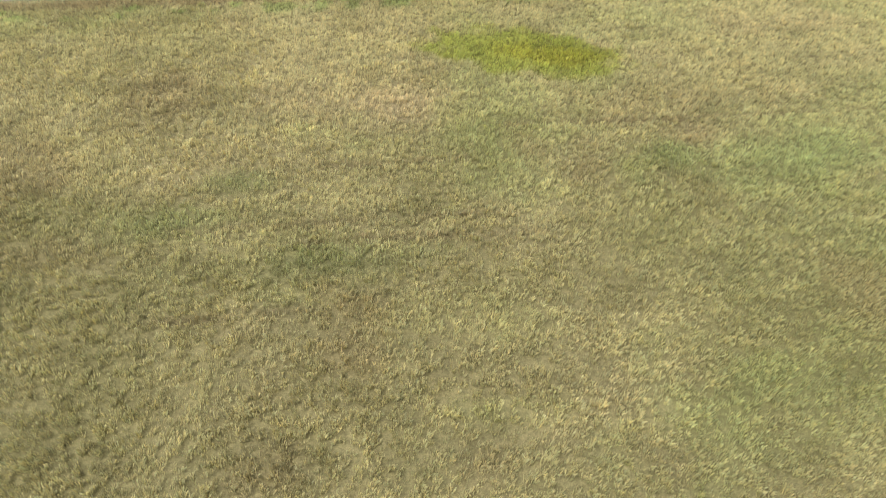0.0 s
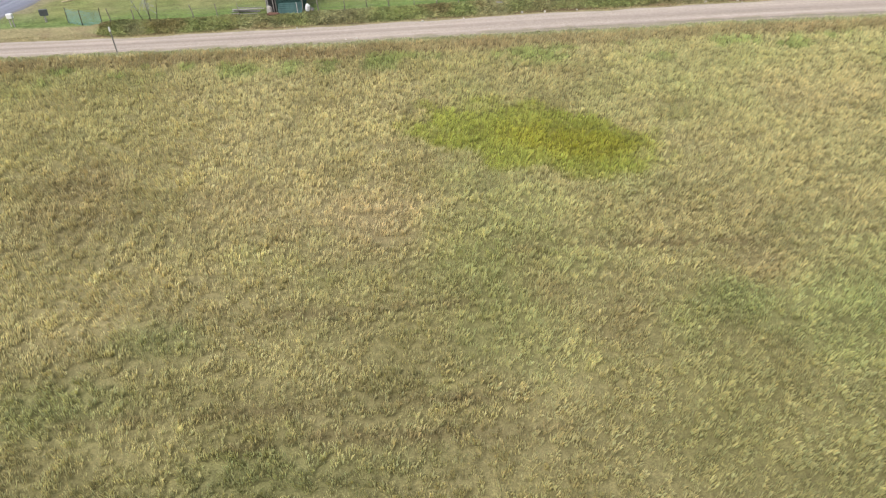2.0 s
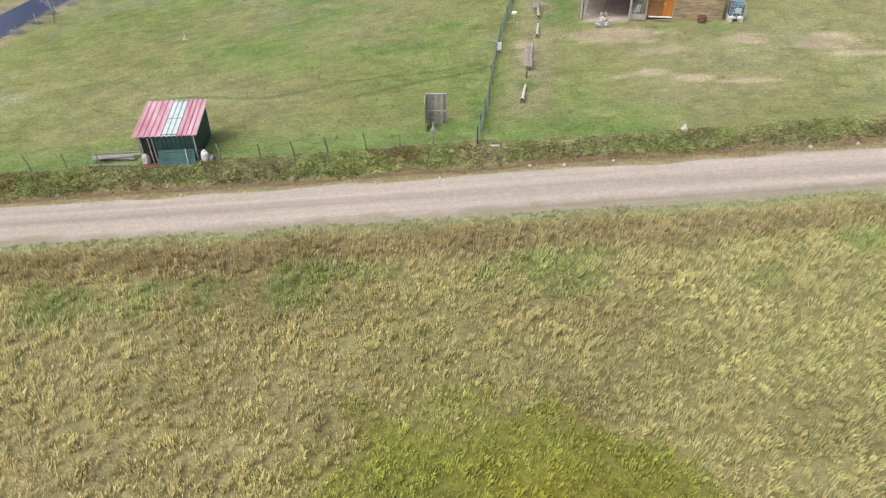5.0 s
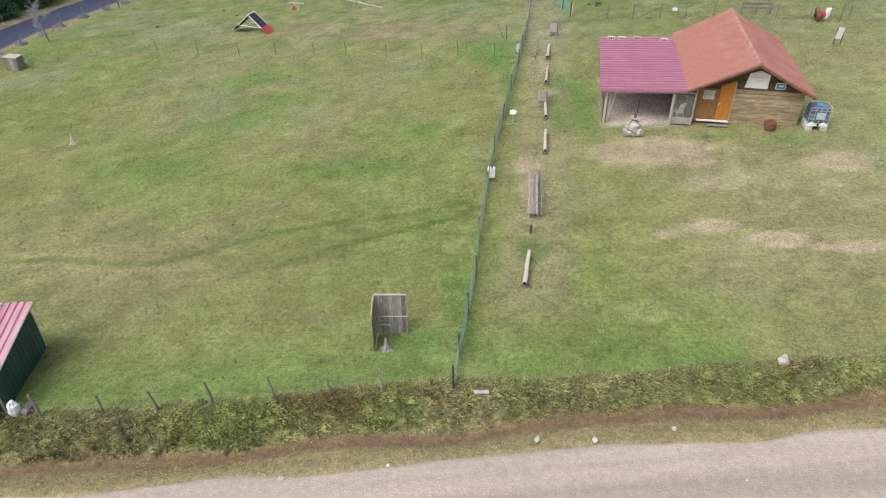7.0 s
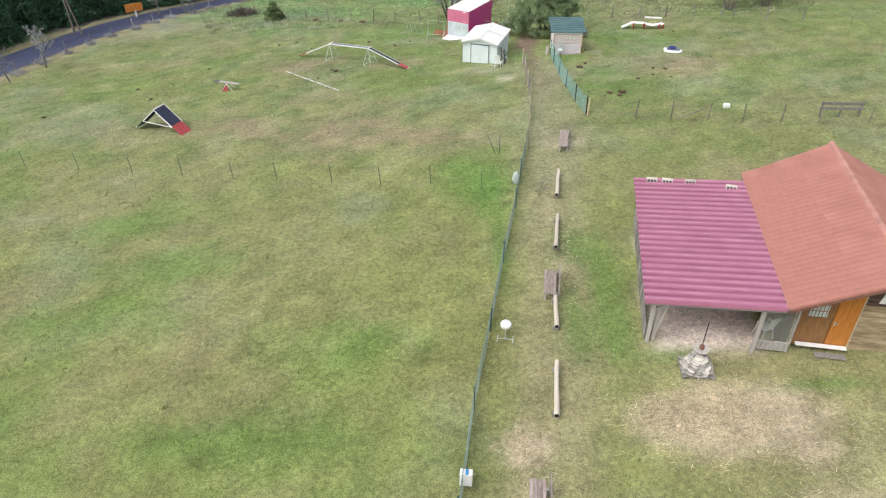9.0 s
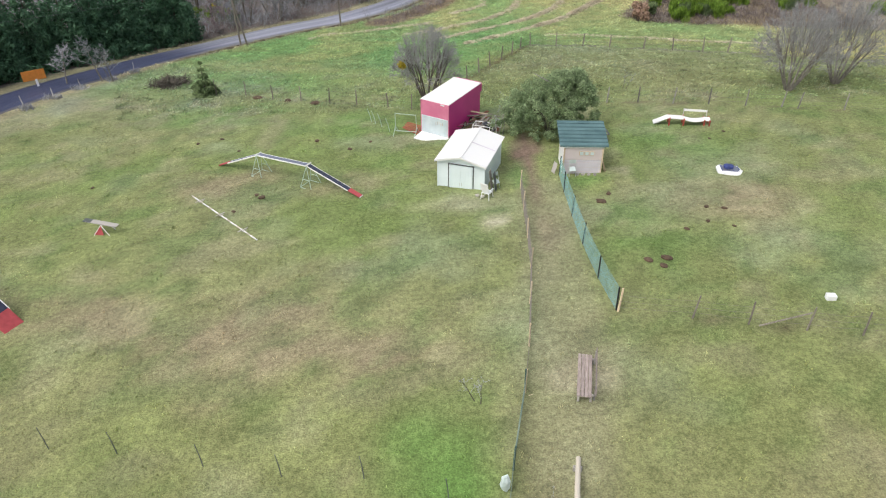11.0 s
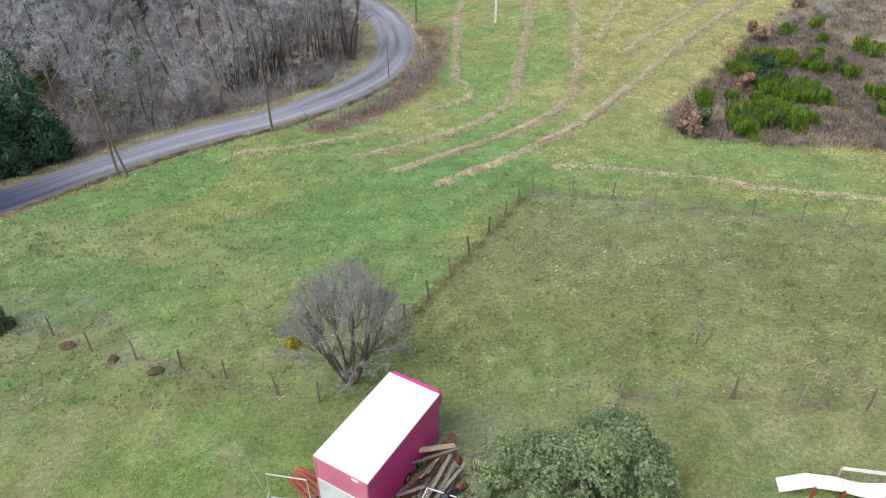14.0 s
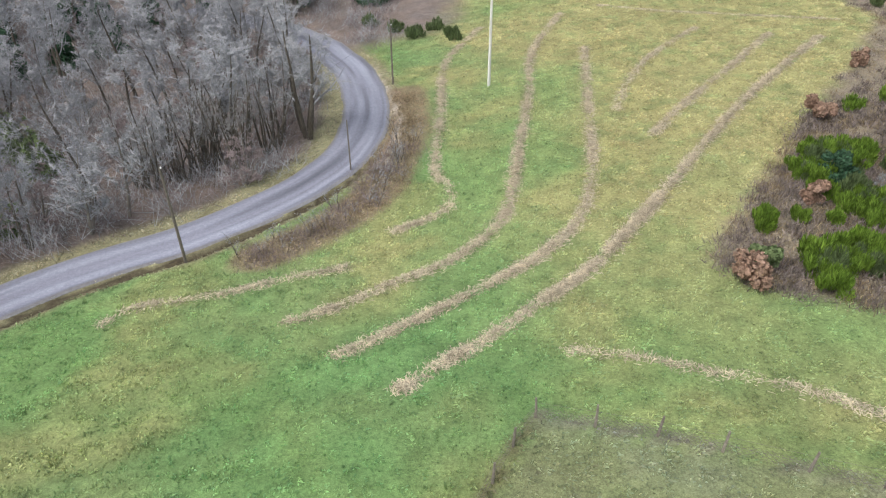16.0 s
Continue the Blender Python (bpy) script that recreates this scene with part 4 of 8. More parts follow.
tagged(straw, "pale trampled straw and sand on the worn yard", "straw", kind="stuff")

# ---- chalet ----
def chalet():
    """Timber cabin with a salmon tiled gable roof and a lean-to porch roof of wine-red steel. Own frame: x along the front, y to the back."""
    R = thing("chalet", 18.84, 100.23, -9.5, "timber cabin with salmon tiled gable roof and open red-steel porch", "cabin", z=-1.5)
    z0 = 1.5  # world height 0 in the frame
    W, D, EV, RG, RX = 7.24, 10.6, .75 + z0, 2.55 + z0, 3.72
    rng = random.Random(3)
    wall_v = .9
    uL, uR = .30, 6.95

    def roof_z(u):
        return EV + (RG - EV) * (u / RX if u < RX else (W - u) / (W - RX)) - .12
    # walls as boards over a dark core
    core = Shape()
    core.slab([(uL, wall_v + .06, roof_z(uL)), (uL, wall_v + .06, -.7), (uR, wall_v + .06, -.7), (uR, wall_v + .06, roof_z(uR)), (RX, wall_v + .06, roof_z(RX))], .12)
    core.slab([(uR, D - .8, -.7), (uL, D - .8, -.7), (uL, D - .8, roof_z(uL)), (RX, D - .8, roof_z(RX)), (uR, D - .8, roof_z(uR))], .12)
    core.slab([(uL, wall_v + .06, roof_z(uL)), (uL, D - .8, roof_z(uL)), (uL, D - .8, -.7), (uL, wall_v + .06, -.7)], .12)
    core.slab([(uR, wall_v + .06, -.7), (uR, D - .8, -.7), (uR, D - .8, roof_z(uR)), (uR, wall_v + .06, roof_z(uR))], .12)
    wall = part("wall", core, M_WOOD_DARK, R, "dark-stained board walls")
    # front boards: wide planks in staggered lengths
    h, row = .26, 0
    z = -.15
    while z < 2.0:
        u = 2.88
        while u < uR - .05:
            ln = min(rng.uniform(.9, 1.9), uR - u)
            b = Shape().box((u + ln / 2, wall_v + .025 + rng.uniform(-.006, .006), z + h / 2), (ln - .015, .035, h - .018), bev=.006)
            part("plank", b, M_WOOD_WALL, wall)
            u += ln
        z += h
    z = 2.2
    while z < 3.7:
        u0 = 2.88
        zt = z + .17
        lo = max(u0, (zt + .12 - EV) / (RG - EV) * RX + .1)
        hi = min(uR, W - (zt + .12 - EV) / (RG - EV) * (W - RX) - .1)
        if hi - lo > .3:
            part("plank", Shape().box(((lo + hi) / 2, wall_v + .025, z + .085), (hi - lo, .03, .16), bev=.005), M_WOOD_DARK, wall)
        z += .178
    # doors
    for u, w, hh in ((.70, .08, 2.2), (2.88, .06, 2.75)):
        part("door_post", Shape().box((u, wall_v, hh / 2 - .1), (w, .12, hh)), M_FRESH, R)
    brown = part("door", Shape().box((1.38, wall_v + .0, 1.05), (1.26, .07, 2.2)), M_DOOR_BROWN, R, "brown half-glazed door")
    part("window", Shape().box((1.42, wall_v - .05, 1.76), (.66, .03, .60)), M_CUP, brown)
    gr = Shape()
    for i in range(5):
        gr.box((1.16 + i * .13, wall_v - .075, 1.76), (.025, .02, .66), bev=.004)
    gr.box((1.42, wall_v - .072, 1.76), (.7, .02, .03), bev=.004)
    gr.box((1.42, wall_v - .06, 1.43), (.74, .05, .05)).box((1.42, wall_v - .06, 2.09), (.74, .05, .05))
    part("window_bars", gr, M_DOOR_BROWN, brown)
    od = Shape().slab([(2.03, wall_v - .05, -.05), (2.84, wall_v - .05, -.05), (2.84, wall_v - .05, 2.7), (2.03, wall_v - .05, 2.4)], .06)
    ora = part("door", od, M_DOOR, R, "bright orange varnished wooden door")
    part("handle", Shape().box((2.11, wall_v - .07, 1.2), (.05, .04, .2)).tube((2.11, wall_v - .1, 1.24), (2.23, wall_v - .1, 1.24), .012), M_GALV, ora)
    # gable panel and small blue sign
    pan = Shape().slab([(3.36, wall_v - .01, 2.34), (4.68, wall_v - .01, 2.31), (4.68, wall_v - .01, 3.18), (4.1, wall_v - .01, 3.43), (3.51, wall_v - .01, 3.24)], .05)
    wp = part("white_panel", pan, M_PANEL, R, "white five-sided board with grey lines")
    for i, (w, zz) in enumerate(((.6, 3.12), (.95, 3.0), (.4, 2.8))):
        part("line", Shape().box((4.08, wall_v - .035, zz), (w, .012, .03), bev=.003), M_LILAC, wp)
    sg = part("blue_sign", Shape().box((5.4, wall_v - .02, 2.54), (.58, .03, .40)), M_PLASTIC, R, "small blue and white sign")
    part("field", Shape().box((5.4, wall_v - .04, 2.54), (.48, .02, .30), bev=.004), M_BLUE, sg)
    part("line", Shape().box((5.42, wall_v - .055, 2.56), (.28, .012, .1), bev=.003), M_PLASTIC, sg)
    # main roof: two boarded planes, each covered with rows of tiles
    for side in (0, 1):
        e0, e1 = (0, RX) if side == 0 else (W, RX)
        deck = Shape()
        cs = [(e0, 0, EV), (e1, 0, RG), (e1, D + .25, RG), (e0, D - .1, EV)]
        deck.slab(cs if side == 1 else cs[::-1], .07)
        roof = part("roof", deck, M_TILE, R, "tiled roof slope")
        run = math.hypot(e1 - e0, RG - EV)
        tilt = math.degrees(math.atan2(RG - EV, abs(e1 - e0)))
        rows, wtile = 15, .30
        tile = Shape()
        nseg = 4
        tl = run / rows * 1.18
        pv = []
        for j in (0, 1):
            for i in range(nseg + 1):
                s = i / nseg
                pv.append((s * wtile * 1.04, j * tl, .078 + .022 * math.sin(math.pi * s) + (.030 if j == 0 else .004)))
        k2 = nseg + 1
        pv += [(x, y, zz - .018) for x, y, zz in pv]
        tf2 = [(i, i + 1, k2 + i + 1, k2 + i) for i in range(nseg)] + [(2 * k2 + i + 1, 2 * k2 + i, i, i + 1) for i in range(nseg)] + [(0, k2, 3 * k2, 2 * k2), (k2 - 1, 3 * k2 - 1, 4 * k2 - 1, 2 * k2 - 1)]
        tile.add([Vector(p) for p in pv], tf2)
        cols = int(D / wtile)
        strip = Shape()
        if side == 0:
            me = tile.data("tile", M_TILE)
        for r in range(rows):
            for c in range(cols):
                s = r * run / rows
                if side == 0:
                    m = pose(e0, 0, EV, 0, 0, 0) @ pose(0, 0, 0, 0, -tilt, 0) @ pose(s, c * wtile + wtile * .5 + .17 + rng.uniform(-.004, .004), rng.uniform(-.001, .002), 0, 0, -90)
                else:
                    m = pose(e0, 0, EV, 0, 0, 0) @ pose(0, 0, 0, 0, tilt, 0) @ pose(-s, c * wtile - .02 + rng.uniform(-.004, .004), rng.uniform(-.001, .002), 0, 0, 90)
                if side == 0 and r < 9 and c < 33:
                    part("tile", me, M_TILE, roof, m=m)
                else:
                    strip.add([m @ v for v in tile.v], tile.f)
        tagged(part("tiles", strip, M_TILE, roof), kind="stuff")
        brd = Shape()
        brd.slab([(e0, -.03, EV + .03), (e1, -.03, RG + .03), (e1, -.03, RG - .1), (e0, -.03, EV - .1)], .03)
        part("bargeboard", brd, M_TERRA, roof)
    # ridge tiles, a little sagging
    for i in range(27):
        v = .02 + i * (D + .2) / 27
        rt = Shape()
        sag = -.03 * math.sin(math.pi * i / 26)
        w = .15
        prof = [(-w, -.05), (-w * .6, .055), (0, .095), (w * .6, .055), (w, -.05)]
        vs = [Vector((RX + a * f, v + y, RG + .10 + b + sag + (.012 if y else 0))) for y, f in ((0, 1), (.43, 1.1)) for a, b in prof]
        vs += [p - Vector((0, 0, .02)) for p in vs]
        rt.add(vs, [(i2 + 1, i2, 5 + i2, 6 + i2) for i2 in range(4)] + [(10 + i2, 11 + i2, 16 + i2, 15 + i2) for i2 in range(4)] + [(0, 1, 11, 10), (1, 2, 12, 11), (2, 3, 13, 12), (3, 4, 14, 13), (6, 5, 15, 16), (7, 6, 16, 17), (8, 7, 17, 18), (9, 8, 18, 19)])
        part("ridge_tile", rt, M_RIDGE, R)
    # porch roof: ribs run down to the west
    PW, PD, PZ = 5.18, 9.85, .42 + z0
    ang = math.degrees(math.atan2(EV - .03 - PZ, PW))
    prf = Shape().ribbed(pose(-PW, PD, PZ, 0, -ang, 0) @ pose(0, 0, 0, 0, 0, -90), PD, PW + .12, .43, .13, .03, .16)
    pr = part("porch_roof", prf, M_REDSTEEL, R, "wine-red ribbed steel porch roof")
    ribs = round(PD / .43)
    # strips that paint shade into each valley and a highlight onto each rib
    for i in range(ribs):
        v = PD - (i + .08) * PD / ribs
        part("groove", Shape().box((0, 0, 0), (PW + .1, .055, .012), m=pose(-PW / 2, v, (PZ + EV - .03) / 2 + .012, 0, -ang, 0)), M_GROOVE_SHADE, pr)
        part("rib_crest", Shape().box((0, 0, 0), (PW + .1, .10, .012), m=pose(-PW / 2, v - .21, (PZ + EV - .03) / 2 + .131, 0, -ang, 0)), M_CREST_GLINT, pr)
    part("flashing", Shape().box((.02, PD / 2 + .1, EV + .02), (.16, PD + .3, .05)), M_TRIMDARK, pr)
    part("fascia", Shape().box((-PW / 2, .06, PZ + .07), (PW, .03, .12), m=pose(-PW / 2, .06, (PZ + EV) / 2 - .09, 0, -ang, 0)), M_WOOD_GREY, R)
    for v in (.12, 3.3, 6.5, 9.6):
        part("rafter", Shape().box((0, 0, 0), (PW, .09, .14), m=pose(-PW / 2, v, (PZ + EV) / 2 - .12, 0, -ang, 0)), M_WOOD_GREY, R)
    for u, v in ((-4.75, .35), (-4.5, .55), (-4.75, 3.4), (-4.75, 6.5), (-4.75, 9.5), (-.72, .3), (-2.4, 9.5)):
        top = PZ + (EV - PZ) * (u + PW) / PW - .16
        part("post", Shape().box((u, v, (top - .75) / 2), (.15, .15, top + .75)), M_WHITEWOOD, R)
    for a, b in (((-4.75, .35, 1.3), (-4.1, .35, 1.82)), ((-4.75, .45, 1.2), (-4.75, 1.1, 1.75)), ((-4.45, .5, .1), (-4.2, .35, 1.75))):
        part("brace", Shape().tube(a, b, .05, .05, 6), M_WHITEWOOD, R)
    # west side: rough boards; back: wall
    for i in range(22):
        v = .7 + i * .41
        part("board", Shape().box((-4.86, v, -.05 + rng.uniform(-.05, .05)), (.03, .39, 1.0 + rng.uniform(-.15, .1)), rz=rng.uniform(-1, 1)), M_WOOD_GREY, R)
    # glazed screen beside the door
    sc = Shape()
    for a, s in (((-.6, .4, .75), (.06, .06, 2.6)), ((.6, .45, .9), (.08, .08, 2.9)), ((0, .42, 1.98), (1.2, .06, .08)), ((0, .42, .12), (1.2, .06, .45))):
        sc.box(a, s)
    scr = part("screen", sc, M_WOOD_GREY, R, "glazed wooden side screen of the porch")
    pn = part("pane", Shape().box((0, .44, 1.15), (1.12, .012, 1.6), bev=.003), M_GLASS, scr)
    pn.visible_shadow = False
    # sill boards by the door
    part("threshold", Shape().box((1.87, wall_v - .2, .14), (1.9, .2, .07)), M_WHITE, R, "long white board at the door")
    st = Shape().box((2.15, .3, .02), (1.15, .3, .05)).box((1.7, .3, -.12), (.06, .26, .3)).box((2.6, .3, -.12), (.06, .26, .3))
    part("doorstep", st, M_WOOD_GREY, R)
    return R


CHALET = chalet()


def local(u, v, z=0.0):
    """A place in the chalet's frame, in the world."""
    return CHALET.matrix_basis @ Vector((u, v, z))


def roof_block(u, v, rz):
    p = local(u, v, 0)
    zz = -1.5 + 1.5 + .42 + (.75 - .03 - .42) * (u + 5.18) / 5.18 + .056
    b = thing("concrete_block", p.x, p.y, rz, "pale hollow concrete block weighing down the porch roof", "block", "blocks on the porch roof", z=zz)
    body = Shape().box((0, 0, .1), (.5, .2, .2))
    part("body", body, M_PALE, b)
    # dark plates on the face stand for the shade inside the holes
    for i in (-1, 0, 1):
        part("hollow", Shape().box((i * .15, -.098, .1), (.11, .014, .12), bev=.004), M_TRIMDARK, b)
    return b


for u, v, rz in ((-4.35, 9.5, -8), (-3.62, 9.45, -12), (-2.55, 9.42, -8), (-.72, 9.0, -16)):
    roof_block(u, v, rz)


def stone_pile():
    t = thing("stone_pile", 15.75, 99.75, -5, "pile of grey flat stones on a pallet with red pot", "stone pile")
    for i in range(6):
        part("pallet_board", Shape().box((0, -.5 + i * .2, .12), (1.25, .13, .03)), M_WOOD_GREY, t)
    for x in (-.55, 0, .55):
        part("pallet_bearer", Shape().box((x, 0, .05), (.1, 1.15, .12)), M_WOOD_GREY, t)
    rng = random.Random(5)
    for k in range(9):
        r = .52 - .055 * k
        n = max(3, int(11 - k))
        for i in range(n):
            a = 2 * math.pi * (i + .4 * k) / n
            s = Shape().rock((0, 0, 0), (rng.uniform(.26, .42), rng.uniform(.16, .26), .11), rng)
            ob = part("stone", s, M_STONE if rng.random() < .6 else M_PALE, t)
            ob.matrix_basis = pose(r * math.cos(a), r * math.sin(a), .18 + k * .095, rng.uniform(-14, 14), rng.uniform(-14, 14), math.degrees(a) + 90)
        part("stone", Shape().rock((0, 0, .18 + k * .095), (max(.2, r * 1.5), max(.2, r * 1.5), .12), rng), M_STONE, t)
    part("bowl", Shape().lathe([(.12, 1.0), (.27, 1.04), (.30, 1.10), (.26, 1.10), (.1, 1.05)]), M_PALE, t)
    part("pot", Shape().lathe([(.07, 1.08), (.10, 1.14), (.09, 1.25), (.05, 1.3)]), M_TERRA, t)
    part("pole", Shape().tube((.1, .3, .1), (.22, .55, 2.0), .018), M_BLACK, t)


stone_pile()


def ibc_tank():
    t = thing("water_tank", 26.75, 99.7, -9, "caged water tank in dark wrapping on white blocks", "water tank")
    for x in (-.42, .42):
        part("block", Shape().box((x, -.25, .12), (.4, .5, .3)), M_PALE, t)
        part("block", Shape().box((x, .3, .12), (.4, .4, .3)), M_PALE, t)
    part("pallet", Shape().box((0, 0, .32), (1.2, 1.0, .12)), M_PLASTIC, t)
    part("tank", Shape().box((0, 0, .92), (1.1, .92, 1.05), bev=.09), M_WRAP, t, "dark blue wrapped tank")
    part("lid", Shape().lathe([(.2, 1.43), (.2, 1.5), (.16, 1.52)]), M_BLUE, t)
    for z in (.45, .72, .99, 1.26, 1.46):
        s = Shape()
        for a, b in (((-.6, -.5), (.6, -.5)), ((.6, -.5), (.6, .5)), ((.6, .5), (-.6, .5)), ((-.6, .5), (-.6, -.5))):
            s.tube((*a, z), (*b, z), .014, .014, 6)
        part("cage_ring", s, M_GALV, t)
    for i in range(5):
        for y in (-.5, .5):
            part("cage_bar", Shape().tube((-.6 + .3 * i, y, .38), (-.6 + .3 * i, y, 1.46), .012, .012, 6), M_GALV, t)
    part("plate", Shape().box((.05, -.52, .95), (.5, .015, .42)), M_ALU, t)
    for x in (-.35, .3):
        part("sack", Shape().rock((x, -.55, .38), (.42, .25, .26), random.Random(8)), M_PLASTIC, t)
    part("valve", Shape().tube((0, -.5, .42), (0, -.66, .38), .05), M_BLACK, t)


ibc_tank()


def planter():
    t = thing("barrel_planter", 24.0, 99.55, 0, "reddish-brown half barrel planter by the cabin wall", "planter")
    part("tub", Shape().lathe([(.26, 0), (.34, .2), (.36, .42), (.33, .55), (.29, .55), (.28, .46), (.05, .46)], 18), M_TERRA, t, smooth=False)
    for z, r in ((.12, .318), (.45, .362)):
        part("hoop", Shape().lathe([(r, z), (r + .012, z + .01), (r + .012, z + .04), (r, z + .05)], 18), M_RUST, t)


planter()


def white_chair(x, y, rz, name="garden_chair", label="white plastic high-backed garden chair", z=None):
    t = thing(name, x, y, rz, label, "chair", z=z)
    part("seat", Shape().box((0, 0, .42), (.5, .48, .04)), M_PLASTIC, t)
    b = Shape()
    bm_ = pose(0, .3, .78, -18, 0, 0)
    b.box((0, 0, 0), (.46, .035, .75), m=bm_)
    part("backrest", b, M_PLASTIC, t)
    for sx in (-1, 1):
        part("armrest", Shape().box((sx * .27, .02, .63), (.06, .46, .035)), M_PLASTIC, t)
        for sy in (-1, 1):
            part("leg", Shape().tube((sx * .22, sy * .2, .42), (sx * .27, sy * .27, -.02), .026, .02, 6), M_PLASTIC, t)
        part("arm_support", Shape().tube((sx * .26, -.19, .42), (sx * .27, -.18, .63), .022, .022, 6), M_PLASTIC, t)
    return t


pc = local(-.15, 1.25)
white_chair(pc.x, pc.y, 200, label="white plastic garden chair under the porch roof", z=-1.55)


# ---- tin shed by the track ----
def tin_shed():
    x0, y0 = -13.82, 77.75
    t = thing("tin_shed", x0, y0, 4.9, "green ribbed-steel shed with faded red roof and pale roof lights", "shed", z=-2.72)
    W, D, zf, zb = 3.2, 3.75, 1.82, 2.28
    # walls of ribbed sheets
    for nm, m, w, h in (("front_wall", pose(-W / 2, 0, 0, 90, 0, 0), W, zf), ("side_wall", pose(W / 2, 0, 0, 90, 0, 90), D, zf), ("side_wall", pose(-W / 2, D, 0, 90, 0, -90), D, zf), ("back_wall", pose(W / 2, D, 0, 90, 0, 180), W, zb)):
        s = Shape().ribbed(m, w, h, .27, .03, .02, .55)
        ob = part(nm, s, M_GREENSTEEL, t)
        if nm == "side_wall":
            sx = W / 2 if m.translation.x > 0 else -W / 2
            c = [(sx, 0, zf - .02), (sx, D, zf - .02), (sx, D, zb)]
            part("gable_piece", Shape().slab(c if sx > 0 else c[::-1], .03), M_GREENSTEEL, ob)
    for sx in (-1, 1):
        part("corner_post", Shape().box((sx * W / 2, .0, zf / 2), (.07, .07, zf)), M_WHITEWOOD if sx > 0 else M_WOOD_GREY, t)
        part("corner_post", Shape().box((sx * W / 2, D, zb / 2), (.07, .07, zb)), M_CLEARSHEET if sx > 0 else M_WOOD_GREY, t)
    tilt = math.degrees(math.atan2(zb - zf, D))
    rw, rl = 3.68, 4.03
    ms = pose(-rw / 2, -.2, zf + .04, tilt, 0, 0)
    n = 12
    pw = rw / n
    # three sheets: red, pale, red
    for a, b, mat, nm in ((0, 5.4, M_PINKSTEEL, "roof_sheet"), (5.4, 8.3, M_CLEARSHEET, "roof_light"), (8.3, 12, M_PINKSTEEL, "roof_sheet")):
        part(nm, Shape().ribbed(ms @ pose(a * pw, 0, .004 if mat is M_CLEARSHEET else 0), (b - a) * pw, rl, pw, .06, .02, .14), mat, t, "pale plastic roof light with grey laths" if mat is M_CLEARSHEET else "faded red ribbed roof sheet")
    for v, in ((.25,), (2.0,), (4.0,)):
        part("lath", Shape().box((0, 0, 0), (2.9 * pw, .12, .03), m=ms @ pose(6.85 * pw, v - .1, .05)), M_WOOD_GREY, t)
    part("edge_trim", Shape().box((0, 0, 0), (.06, rl, .05), m=ms @ pose(rw, rl / 2, .03)), M_WHITEWOOD, t)
    part("edge_trim", Shape().box((0, 0, 0), (.06, rl, .05), m=ms @ pose(0, rl / 2, .03)), M_FRESH, t)
    # open front with posts; a black panel paints the shade in the door opening
    part("doorway", Shape().box((-1.1, -.03, .85), (.6, .03, 1.7)), M_BLACK, t)
    for x in (-1.42, -.95, -.72):
        part("post", Shape().tube((x, -.12, -.2), (x - .08, -.05, 1.75), .05, .045, 6), M_WOOD_GREY, t)
    return t


tin_shed()


def leaning_sheets():
    t = thing("leaning_sheets", -13.3, 77.2, 5, "blue-green ribbed sheets leaning on the shed front", "metal sheets")
    for dx, dz, w, h, tl in ((.1, .0, 2.0, 1.0, 66), (-.25, .05, 1.5, .9, 62)):
        part("sheet", Shape().ribbed(pose(dx - w / 2, -.1, dz, tl, 0, 0) @ pose(0, h, 0, 0, 0, -90), h, w, .16, .02, .02, .35), M_BLUEGREEN, t)
    part("strut", Shape().tube((.75, -.25, -.05), (.62, .18, 1.0), .03), M_WHITEWOOD, t)


leaning_sheets()


def sack_of(x, y, s, mat, name, label, cat, rz=0, seed=1):
    t = thing(name, x, y, rz, label, cat)
    part("body", Shape().rock((0, 0, s[2] * .45), s, random.Random(seed), 9), mat, t)
    return t


sack_of(-11.75, 77.75, (.45, .4, .72), M_PLASTIC, "white_sack", "white plastic sack beside the tin shed", "sack", 10, 3)
sack_of(-15.15, 77.35, (.5, .4, .8), M_WHITEWOOD, "white_sack", "greyish white sack by the shed door", "sack", 10, 4)
sack_of(-14.8, 76.95, (1.3, .45, .28), M_EARTH, "earth_heap", "low heap of reddish earth at the shed", "earth", 5, 5)
sack_of(-11.4, 77.9, (.4, .6, .3), M_WOOD_GREY, "rubble_heap", "grey rubble at the shed corner", "rubble", 5, 6)


def plank_pile(x, y, rz, n, length, name="plank_pile", label="untidy pile of grey weathered planks", mat=None, spread=.7, seed=2, tall=.3):
    t = thing(name, x, y, rz, label, "planks")
    r = random.Random(seed)
    for i in range(n):
        L = length * r.uniform(.6, 1)
        part("plank", Shape().box((0, 0, 0), (L, .14, .04), m=pose(r.uniform(-.2, .2), r.uniform(-spread, spread), .04 + tall * i / n, r.uniform(-5, 5), r.uniform(-2, 2), r.uniform(-9, 9))), mat or M_WOOD_GREY, t)


plank_pile(-17.4, 78.0, 5, 9, 3.0)


